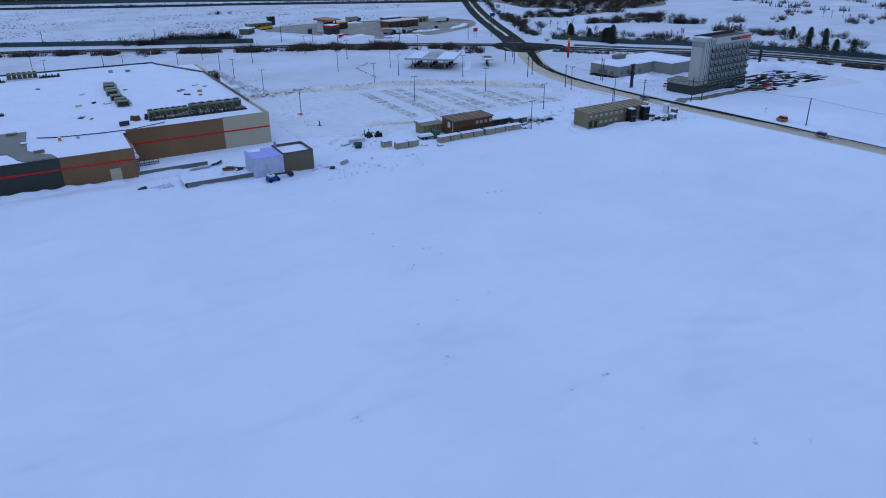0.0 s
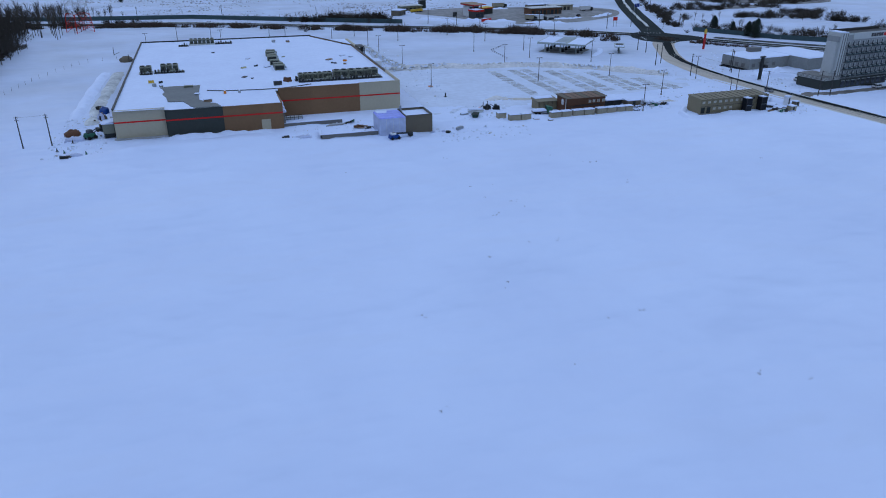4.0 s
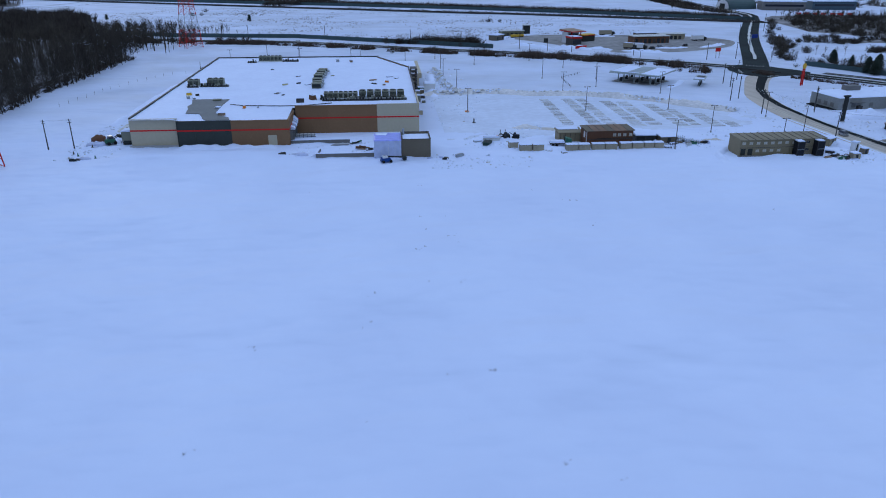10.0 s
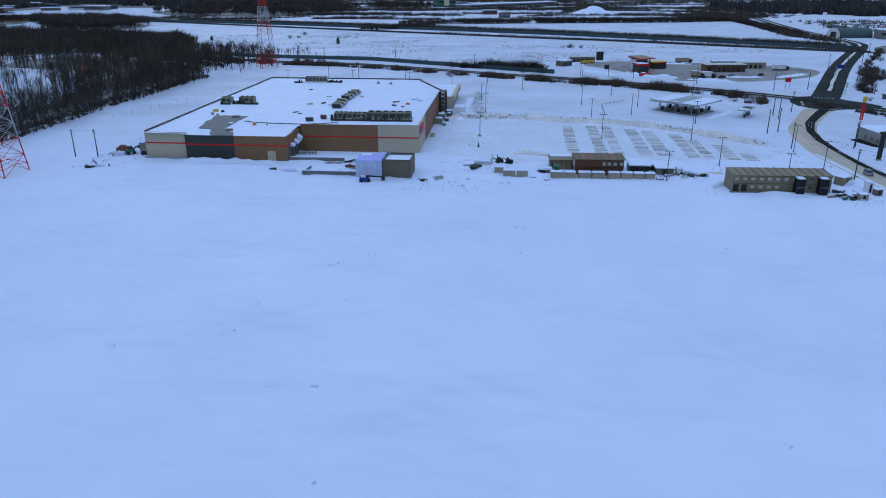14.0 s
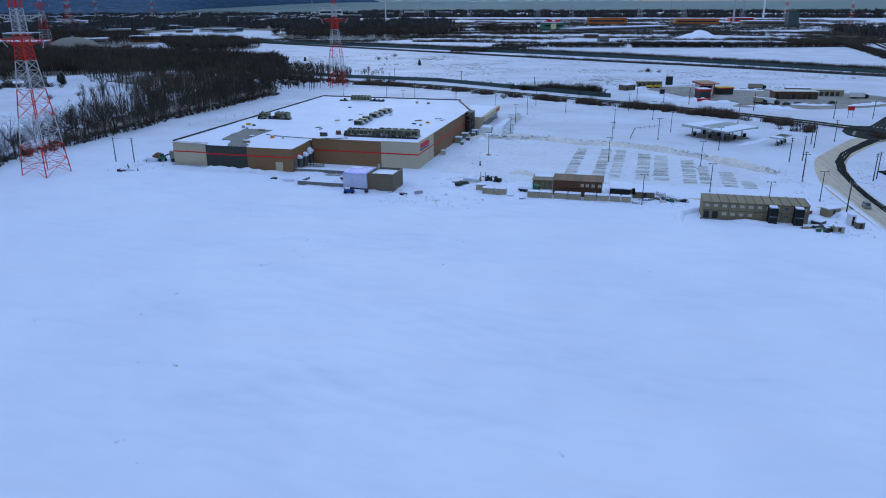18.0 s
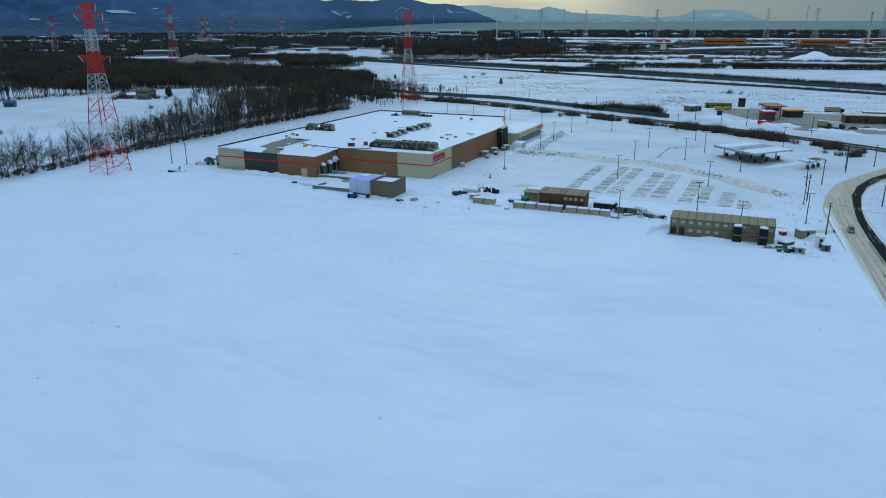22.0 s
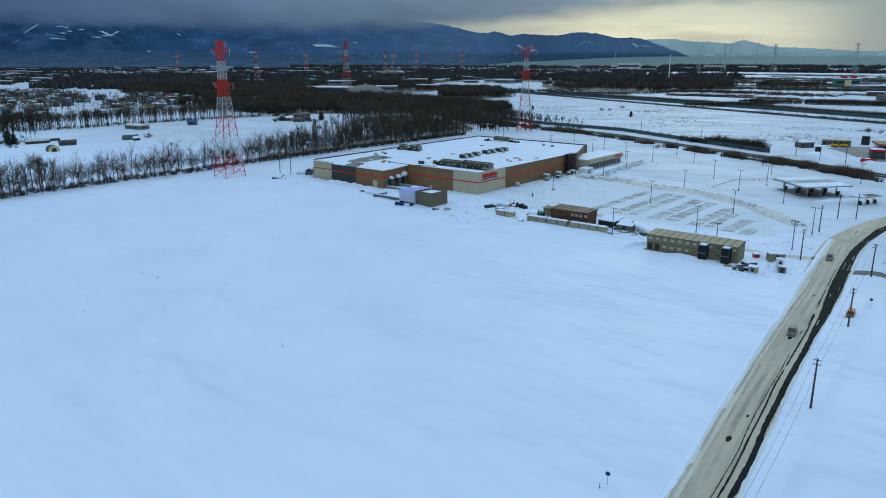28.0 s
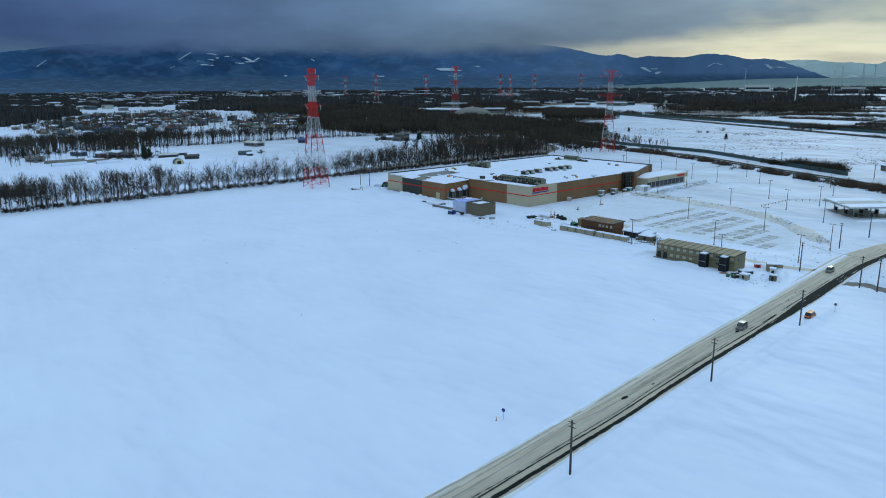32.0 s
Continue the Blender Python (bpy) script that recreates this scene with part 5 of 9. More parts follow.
def tarp_heap(x, y, rz, w, d, h, m, seed, label):
    """A lumpy covered heap."""
    rq, s = random.Random(seed), Shape()
    n, rings = 14, 5
    for j in range(rings):
        f = j / (rings - 1)
        for i in range(n):
            a = 6.28318 * i / n
            q = (1 - f * f) * (1 + 0.18 * rq.uniform(-1, 1))
            s.v.append((math.cos(a) * w / 2 * q, math.sin(a) * d / 2 * q, h * (1 - (1 - f) ** 2) * (1 + 0.2 * rq.uniform(-1, 1)) - 0.2 * (j == 0)))
    s.f = [(j * n + i, j * n + (i + 1) % n, (j + 1) * n + (i + 1) % n, (j + 1) * n + i) for j in range(rings - 1) for i in range(n)]
    s.f.append(tuple((rings - 1) * n + i for i in range(n)))
    ob = solid("tarpaulin", s, m, label, "tarpaulin", "covered material", "", True)
    ob.matrix_world = pose(x, y, height(x, y), 0, 0, rz)


tarp_heap(-26.0, 204.5, 10, 4.6, 3.6, 1.8, OFFBROWN, 1, "rust-brown heap of material on the snow")
tarp_heap(-25.0, 198.2, 5, 5.6, 2.4, 1.1, WRAP, 2, "pale blue tarpaulin over a low stack")
tarp_heap(-18.6, 230.5, 0, 3.0, 5.0, 1.9, BLUE, 3, "blue tarpaulin bundle beside the end wall")
tarp_heap(-19.4, 222.5, 0, 2.4, 3.6, 1.6, WRAP, 4, "white wrapped bundle beside the end wall")
tarp_heap(-24.2, 183.4, 0, 3.6, 1.6, 0.6, WRAP, 5, "pale sheet half buried in the snow")
tarp_heap(35.4, 179.0, 0, 4.6, 2.0, 0.6, WRAP, 6, "crumpled pale sheet in the snow")
tarp_heap(-13, 330, 0, 6, 4, 2.2, TAUPE, 7, "grey covered heap behind the store")
t = thing("compact_loader", "dark green compact loader with a raised arm", "loader", (-21.0, 199.4, height(-21, 199.4)), 35)
part("body", Shape().prism([(-1.8, -0.9), (1.2, -0.9), (1.2, 0.9), (-1.8, 0.9)], 0.6, 1.7, [(-1.5, -0.8), (0.9, -0.8), (0.9, 0.8), (-1.5, 0.8)]), GREEN, t)
part("cab", Shape().prism([(-0.9, -0.7), (0.6, -0.7), (0.6, 0.7), (-0.9, 0.7)], 1.7, 2.6, [(-0.8, -0.6), (0.4, -0.6), (0.4, 0.6), (-0.8, 0.6)]), GLASS, t)
part("arm", Shape().tube((0.4, 0.6, 1.6), (2.6, 0.6, 2.4), 0.15, k=6).tube((0.4, -0.6, 1.6), (2.6, -0.6, 2.4), 0.15, k=6), LOUVRE, t)
part("bucket", Shape().box(2.3, 3.1, -1.0, 1.0, 1.7, 2.5), LOUVRE, t)
for x in (-1.1, 0.8):
    for y in (-1.0, 1.0):
        part("wheel", Shape().tube((x, y - 0.2, 0.5), (x, y + 0.2, 0.5), 0.5, k=10), TYRE, t)
rq = random.Random(52)
for k in range(11):
    x, y = rq.uniform(-21, -17.8), rq.uniform(206, 236)
    ob = part("scrap_stack", Shape().turned_box(0, 0, rq.uniform(0.5, 1.6), rq.uniform(0.4, 1.2), -0.1, rq.uniform(0.5, 1.1), 0).turned_box(0.1, 0, 0.5, 0.4, 0.5, 1.2, 20), rq.choice((CAP, TAUPE, STEEL, LOUVRE, WOOD, UNITG)), None)
    tagged(ob, "small stack of building material in dug snow", "stack", "stacks along the end wall")
    ob.matrix_world = pose(x, y, height(x, y), 0, 0, rq.uniform(0, 90))
for k, (x, y) in enumerate(((-18.7, 350), (-12, 328), (-7, 336), (-25.5, 196.0), (-29, 190), (-21.5, 184.5), (-27, 187.5))):
    t = thing("traffic_cone" if k > 2 else "steel_frame", "dark stake cone standing in the snow" if k > 2 else "bent steel frame sticking out of the snow", "cone" if k > 2 else "frame", (x, y, height(x, y) - 0.1), k * 30)
    part("cone" if k > 2 else "bar", Shape().tube((0, 0, 0), (0.1, 0, 1.0 if k > 2 else 3.6), 0.3 if k > 2 else 0.14, 0.05 if k > 2 else 0.12, 8), GREEN if k > 4 else CAP, t)
    part("foot" if k > 2 else "brace", Shape().box(-0.35, 0.35, -0.35, 0.35, 0, 0.12) if k > 2 else Shape().tube((0, 0, 0.4), (2.4, 0.4, 1.2), 0.12, k=6), LOUVRE, t)

# ---- site office, containers, modular block ----
t = thing("site_office", "two-storey rust-brown prefabricated site office with a flat sheet roof", "office", (119.9, 176.6, 0), -2.5)
t.scale = (0.92, 1.0, 0.91)
part("ground_floor", Shape().box(0, 15.2, 0, 6.6, 0, 2.5), OFFBROWN, t)
part("upper_floor", Shape().box(-0.05, 15.25, -0.05, 6.65, 2.5, 5.3), OFFBROWN, t)
part("floor_band", Shape().box(-0.1, 15.3, -0.1, -0.04, 2.4, 2.6), CAP, t)
for k in range(25):
    part("clad_rib", Shape().box(0.1 + k * 0.62, 0.18 + k * 0.62, -0.11, -0.05, 2.62, 5.25), OFFBROWN, t)
for k in range(7):
    a, b = -0.4 + k * 2.29, -0.4 + (k + 1) * 2.29
    roof = part("roof_panel", Shape().prism([(a, -0.5), (b - 0.1, -0.5), (b - 0.1, 7.2), (a, 7.2)], 5.3, [5.42, 5.42, 5.6, 5.6]), OFFROOF if k % 3 else TAUPE, t)
    part("roof_rib", Shape().prism([(b - 0.1, -0.5), (b, -0.5), (b, 7.2), (b - 0.1, 7.2)], 5.3, [5.52, 5.52, 5.7, 5.7]), CAP, roof)
for i, x in enumerate((8.6, 10.2, 12.0, 14.0)):
    w = part("window", Shape().box(x, x + 0.95, -0.14, -0.05, 3.5, 4.4), BRIGHTGLASS, t)
    part("frame", Shape().box(x - 0.1, x + 1.05, -0.17, -0.05, 3.4, 3.5), CONT, w)
    part("mullion", Shape().box(x + 0.44, x + 0.51, -0.16, -0.14, 3.5, 4.4), LOUVRE, w)
part("end_door", Shape().box(-0.12, -0.05, 2.0, 3.4, 2.7, 4.6), WHITE, t)
part("downpipe", Shape().tube((-0.15, 0.3, 0), (-0.15, 0.3, 5.3), 0.1, k=6), WHITE, t)
part("conduit", Shape().box(3.2, 15.0, -0.16, -0.1, 2.75, 2.9), LOUVRE, t)
t = thing("site_wing", "low khaki site building with a grey lean-to roof", "shed", (113.4, 183.6, 0), -4)
part("wall", Shape().box(0, 7.2, 0, 5.0, 0, 2.9), KHAKI, t)
part("roof", Shape().prism([(-0.3, -0.3), (7.4, -0.3), (7.4, 5.3), (-0.3, 5.3)], 2.9, [3.0, 3.0, 3.5, 3.4]), KHAKIROOF, t)
part("roof_snow", Shape().prism([(0.2, 2.6), (6.6, 2.8), (6.8, 5.2), (0.0, 5.2)], 3.3, [3.42, 3.42, 3.62, 3.6]), SNOW, t)
for k in range(5):
    part("clad_rib", Shape().box(0.5 + k * 1.5, 0.6 + k * 1.5, -0.06, 0, 0.1, 3.0), CAP, t)
t = thing("site_wing", "white-roofed site annexe with a dark open front", "shed", (136.3, 178.8, 0), -4)
part("wall", Shape().box(0, 6.0, 0.6, 5.4, 0, 2.4), LOUVRE, t)
part("roof", Shape().prism([(-0.2, -0.2), (6.2, -0.2), (6.2, 5.6), (-0.2, 5.6)], 2.4, [2.75, 2.65, 3.1, 3.2]), SNOW, t)
for x in (0.0, 2.9, 5.8):
    part("post", Shape().box(x, x + 0.15, 0.0, 0.15, 0, 2.45), CAP, t)
for i, (x, y, w, d, h, m, lb) in enumerate(((146.2, 178.6, 5, 3.2, 2.1, TAUPE, "low dark site shed under snow"), (143.5, 182.6, 6, 3.4, 2.2, KHAKI, "low khaki site shed"), (139.5, 186.5, 4, 3, 2.0, CONT, "small beige site shed"))):
    t = thing("site_shed", lb, "shed", (x, y, 0), -2, "site sheds")
    part("wall", Shape().box(-w / 2, w / 2, -d / 2, d / 2, 0, h), m, t)
    part("roof_snow", Shape().prism([(-w / 2 - 0.2, -d / 2 - 0.2), (w / 2 + 0.2, -d / 2 - 0.2), (w / 2 + 0.2, d / 2 + 0.2), (-w / 2 - 0.2, d / 2 + 0.2)], h, [h + 0.15, h + 0.2, h + 0.5, h + 0.45]), SNOW, t)
    part("door", Shape().box(-0.5, 0.5, -d / 2 - 0.05, -d / 2, 0, min(h - 0.2, 2.0)), LOUVRE, t)


def container(x0, x1, y, h=1.75, d=2.0):
    w = x1 - x0
    t = thing("site_container", "beige steel site container with snow on top", "container", ((x0 + x1) / 2, y + d / 2, 0), -2.2, "row of beige containers")
    part("body", Shape().box(-w / 2 + 0.05, w / 2 - 0.05, -d / 2 + 0.04, d / 2, 0, h), CONT, t)
    for k in range(max(3, int(w / 0.7))):
        a = -w / 2 + 0.2 + k * (w - 0.4) / max(3, int(w / 0.7))
        part("rib", Shape().box(a, a + 0.22, -d / 2, -d / 2 + 0.04, 0.15, h - 0.15), CONT, t)
    part("rail", Shape().box(-w / 2, w / 2, -d / 2 - 0.02, d / 2 + 0.02, h, h + 0.08), CAP, t)
    part("snow_cap", Shape().prism([(-w / 2, -d / 2), (w / 2, -d / 2), (w / 2, d / 2), (-w / 2, d / 2)], h + 0.08, h + 0.3, [(-w / 2.2, -d / 2.8), (w / 2.15, -d / 2.6), (w / 2.2, d / 2.4), (-w / 2.2, d / 2.4)]), SNOW, t)


for x0, x1, y in ((112.6, 116.2, 173.0), (116.4, 119.8, 172.8), (120.4, 124.2, 172.6), (124.4, 128.0, 172.4), (129.0, 132.4, 172.3), (132.6, 136.0, 172.1), (136.2, 139.2, 171.9), (139.4, 142.2, 171.7), (99, 102.6, 174.6), (102.9, 106.2, 174.4), (96.6, 99.4, 178.2)):
    container(x0, x1, y)
t = thing("flatbed_lorry", "snow-covered flatbed lorry standing beside the site office", "lorry", (112.6, 179.4, 0), -8)
part("bed", Shape().box(-3.2, 1.4, -1.1, 1.1, 0.7, 1.1), CAP, t)
part("snow_load", Shape().prism([(-3.2, -1.1), (1.3, -1.1), (1.3, 1.1), (-3.2, 1.1)], 1.1, 1.7, [(-3.0, -0.8), (1.1, -0.9), (1.0, 0.9), (-2.9, 0.8)]), SNOW, t)
part("cab", Shape().prism([(1.5, -1.1), (3.2, -1.1), (3.2, 1.1), (1.5, 1.1)], 0.6, [2.6, 2.2, 2.2, 2.6]), GREEN, t)
part("windscreen", Shape().box(3.2, 3.26, -0.95, 0.95, 1.4, 2.1), GLASS, t)
part("crane_post", Shape().tube((1.3, 0, 1.1), (1.0, 0.3, 3.2), 0.14, k=6), LOUVRE, t)
for x in (-2.3, -1.2, 2.4):
    for y in (-1.1, 1.1):
        part("wheel", Shape().tube((x, y - 0.14, 0.42), (x, y + 0.14, 0.42), 0.42, k=10), TYRE, t)


def digger(x, y, rz, paint, label):
    t = thing("digger", label, "digger", (x, y, 0), rz, "site machines")
    t.scale = (0.72, 0.72, 0.62)
    part("track", Shape().box(-1.6, 1.6, -1.2, -0.7, 0, 0.75), TYRE, t)
    part("track", Shape().box(-1.6, 1.6, 0.7, 1.2, 0, 0.75), TYRE, t)
    part("body", Shape().prism([(-1.7, -1.1), (1.1, -1.1), (1.1, 1.1), (-1.7, 1.1)], 0.8, 1.9, [(-1.5, -1.0), (1.0, -1.0), (1.0, 1.0), (-1.5, 1.0)]), paint, t)
    part("cab", Shape().prism([(-0.3, 0.1), (1.1, 0.1), (1.1, 1.1), (-0.3, 1.1)], 1.9, 3.0, [(-0.2, 0.2), (0.8, 0.2), (0.8, 1.0), (-0.2, 1.0)]), GLASS, t)
    part("boom", Shape().tube((1.0, -0.2, 1.5), (2.6, -0.2, 2.6), 0.2, 0.16, 6), paint, t)
    part("arm", Shape().tube((2.6, -0.2, 2.6), (3.9, -0.2, 1.2), 0.16, 0.12, 6), paint, t)
    part("bucket", Shape().prism([(3.5, -0.6), (4.3, -0.6), (4.3, 0.2), (3.5, 0.2)], 0.5, 1.3, [(3.7, -0.6), (4.0, -0.6), (4.0, 0.2), (3.7, 0.2)]), CAP, t)


digger(98.6, 191.5, 200, LOUVRE, "dark tracked digger with a folded arm in the yard")
digger(101.6, 190.6, 160, BLACK, "black tracked digger parked in the snowy yard")
SKIPGREEN = mat("dull_green_steel", (0.03, 0.06, 0.042), 0.65, var=0.3)
t = thing("rubbish_skip", "dull green steel skip with sloping ends in the snow", "skip", (91.0, 183.2, 0), 62)
t.scale = (0.85, 0.85, 0.8)
part("tub", Shape().prism([(-1.6, -1.0), (1.6, -1.0), (1.6, 1.0), (-1.6, 1.0)], 0, 1.5, [(-2.3, -1.15), (2.3, -1.15), (2.3, 1.15), (-2.3, 1.15)]), SKIPGREEN, t)
part("rim", Shape().box(-2.4, 2.4, -1.25, -1.1, 1.45, 1.6).box(-2.4, 2.4, 1.1, 1.25, 1.45, 1.6), LOUVRE, t)
part("load", Shape().prism([(-2.1, -1.0), (2.1, -1.0), (2.1, 1.0), (-2.1, 1.0)], 1.3, 1.7, [(-1.5, -0.6), (1.2, -0.5), (1.3, 0.6), (-1.4, 0.5)]), LOUVRE, t)
for x, y, r, m, w, h, lb in ((93.5, 188.6, -5, DIRTY, 5.5, 1.3, "snow-covered row of stacked panels"), (89.0, 187.5, 20, STEEL, 3.0, 0.6, "steel bars stacked on bearers in snow"), (94.6, 190.4, 10, WOOD, 2.6, 0.9, "stack of brown formwork boards"), (107.5, 173.4, 0, WOOD, 2.0, 0.5, "timber offcuts beside the containers"), (111.3, 170.9, 5, TAUPE, 1.8, 0.5, "small covered heap before the containers")):
    t = thing("material_stack", lb, "stack", (x, y, 0), r, "stacks in the yard")
    for k in range(4):
        part("board", Shape().turned_box(0, -0.5 + k * 0.34, w * (0.8 + 0.06 * k), 0.3, 0, h * (0.6 + 0.13 * k), k * 2), m, t)
    part("snow_cap", Shape().prism([(-w / 2, -0.5), (w / 2.2, -0.5), (w / 2.2, 0.6), (-w / 2, 0.6)], h * 0.75, h + 0.1, [(-w / 2.4, -0.3), (w / 2.6, -0.3), (w / 2.6, 0.5), (-w / 2.4, 0.5)]), SNOW, t)

MODULE = thing("modular_block", "two-storey khaki modular site block with a ribbed sheet roof", "site building", (159.75, 160.6, 0), -2.0)
MODULE.scale = (0.955, 1.0, 1.0)
NB = 12
for i in range(NB):
    w = 27.2 / NB
    a = i * w
    unit = part("module", Shape().box(a + 0.03, a + w - 0.03, 0, 6.6, 0, 4.6), KHAKI, MODULE)
    part("roof_panel", Shape().prism([(a, -0.35), (a + w - 0.12, -0.35), (a + w - 0.12, 6.9), (a, 6.9)], 4.6, [4.7, 4.7, 5.05, 5.05]), KHAKIROOF, unit)
    part("roof_rib", Shape().prism([(a + w - 0.12, -0.4), (a + w, -0.4), (a + w, 6.95), (a + w - 0.12, 6.95)], 4.6, [4.8, 4.8, 5.15, 5.15]), CAP, unit)
    for z in (1.1, 3.3):
        if z > 2 or i in (2, 3, 4, 5, 9):
            g = part("window", Shape().box(a + 0.6, a + w - 0.6, -0.05, 0.0, z, z + 0.7), BRIGHTGLASS if i != 9 else GLASS, unit)
            part("frame", Shape().box(a + 0.52, a + w - 0.52, -0.09, 0.0, z - 0.08, z), CONT, g)
            part("mullion", Shape().box(a + w / 2 - 0.03, a + w / 2 + 0.03, -0.08, -0.05, z, z + 0.7), CONT, g)
        elif i < 2:
            part("door", Shape().box(a + 0.4, a + w - 0.4, -0.06, 0.0, 0, 2.1), LOUVRE, unit)
part("floor_band", Shape().box(0, 27.2, -0.04, 0.0, 2.3, 2.42), CAP, MODULE)
part("bare_verge", Shape().box(-0.5, 16, -0.9, -0.1, -0.1, 0.2), YARD, MODULE, "dark strip along the wall foot")
part("gable_window", Shape().box(27.2, 27.26, 2, 3.4, 3.0, 3.8), GLASS, MODULE)
for x in (176.7, 182.9):
    t = thing("stair_tower", "black sheeted outside stair tower with a snowy landing", "stair tower", (x, 158.45, 0), -2, "black stair towers")
    for a, b in ((-1.3, -1.3), (1.3, -1.3), (1.3, 1.3), (-1.3, 1.3)):
        part("post", Shape().box(a - 0.07, a + 0.07, b - 0.07, b + 0.07, 0, 5.3), CAP, t)
    part("sheet", Shape().box(-1.32, 1.32, -1.36, -1.3, 0.1, 2.3).box(-1.32, 1.32, -1.36, -1.3, 2.6, 5.0), BLACK, t)
    part("sheet", Shape().box(1.3, 1.36, -1.3, 1.3, 0.1, 5.0), BLACK, t)
    part("sheet", Shape().box(-1.36, -1.3, -1.3, 1.3, 0.1, 5.0), BLACK, t)
    part("landing", Shape().box(-1.3, 1.3, -1.3, 1.9, 2.35, 2.5), STEEL, t)
    part("landing", Shape().box(-1.3, 1.3, -1.3, 1.9, 5.0, 5.1), STEEL, t)
    part("snow_cap", Shape().box(-1.15, 1.15, -1.15, 1.6, 5.1, 5.32), SNOW, t)
    for k in range(6):
        part("step", Shape().box(-1.2, 0, -1.2 + k * 0.38, -0.85 + k * 0.38, 0.3 + k * 0.34, 0.38 + k * 0.34), STEEL, t)
    t.scale = (0.8, 0.8, 0.86)
for i, (x, y, w, d, h, m, lb) in enumerate(((191.2, 153.8, 2.2, 2.0, 1.6, CONT, "beige tank cabinet"), (197.4, 158.2, 1.8, 1.6, 1.6, TAUPE, "small taupe hut"), (196.2, 160.8, 1.6, 1.6, 2.8, WHITE, "white switch cabinet"), (193.6, 169.0, 4.2, 2.6, 2.2, KHAKI, "khaki guard hut"), (188.4, 169.6, 1.6, 1.2, 1.0, RED, "red crate"), (188.6, 160.8, 3.4, 2.4, 0.8, CAP, "dark covered pile"))):
    t = thing("site_hut", lb + " with snow on top near the gate", "hut", (x, y, 0), 10 * i, "huts by the gate")
    part("body", Shape().box(-w / 2, w / 2, -d / 2, d / 2, 0, h), m, t)
    part("lid", Shape().prism([(-w / 2 - 0.1, -d / 2 - 0.1), (w / 2 + 0.1, -d / 2 - 0.1), (w / 2 + 0.1, d / 2 + 0.1), (-w / 2 - 0.1, d / 2 + 0.1)], h, h + 0.22), SNOW, t)
    part("door", Shape().box(-0.35, 0.35, -d / 2 - 0.04, -d / 2, 0.05, h * 0.85), LOUVRE, t)

t = thing("bollard", "single dark bollard standing in the ploughed yard", "bollard", (92.7, 213.5, 0))
part("post", Shape().tube((0, 0, 0), (0, 0, 1.5), 0.22, 0.2, 8), LOUVRE, t)
part("foot", Shape().box(-0.5, 0.5, -0.4, 0.4, 0, 0.2), CAP, t)
for x, y in ((93.4, 230.9), (97, 274.5), (139, 261.5)):
    t = thing("base_guard", "orange guard rail round the lamp post foot", "guard", (x, y - 0.2, 0), group="lamp guards")
    for k in range(4):
        part("rail", Shape().turned_box(0.7 * math.cos(k * 1.5708), 0.7 * math.sin(k * 1.5708), 0.08, 1.3, 0.3, 0.55, k * 90), ORANGE, t)
t = thing("steel_frame", "dark upright steel frame among the stacks", "frame", (97.1, 189.4, 0), 10)
part("post", Shape().box(-0.9, -0.75, -0.1, 0.1, 0, 3.2), CAP, t)
part("post", Shape().box(0.75, 0.9, -0.1, 0.1, 0, 3.2), CAP, t)
part("beam", Shape().box(-0.9, 0.9, -0.1, 0.1, 1.6, 1.75), CAP, t)

def frame_rack(x, y, rz, n, w, h, m):
    t = thing("scaffold_rack", "rack of scaffold frames half buried in snow", "scaffold", (x, y, height(x, y) - 0.1), rz, "scaffold racks")
    for k in range(n):
        a = -w / 2 + k * w / max(1, n - 1)
        part("upright", Shape().box(a - 0.05, a + 0.05, -0.5, -0.4, 0, h).box(a - 0.05, a + 0.05, 0.4, 0.5, 0, h), m, t)
        part("tie", Shape().box(a - 0.04, a + 0.04, -0.4, 0.4, h * 0.7, h * 0.7 + 0.08), m, t)
    for yy in (-0.45, 0.45):
        part("ledger", Shape().tube((-w / 2 - 0.2, yy, h * 0.55), (w / 2 + 0.2, yy, h * 0.5), 0.05, k=5), m, t)
    part("snow_cap", Shape().prism([(-w / 2, -0.4), (w / 2.3, -0.45), (w / 2.2, 0.4), (-w / 2.1, 0.35)], h * 0.72, h * 0.72 + 0.25, [(-w / 2.6, -0.2), (w / 3, -0.2), (w / 3, 0.2), (-w / 2.6, 0.15)]), SNOW, t)


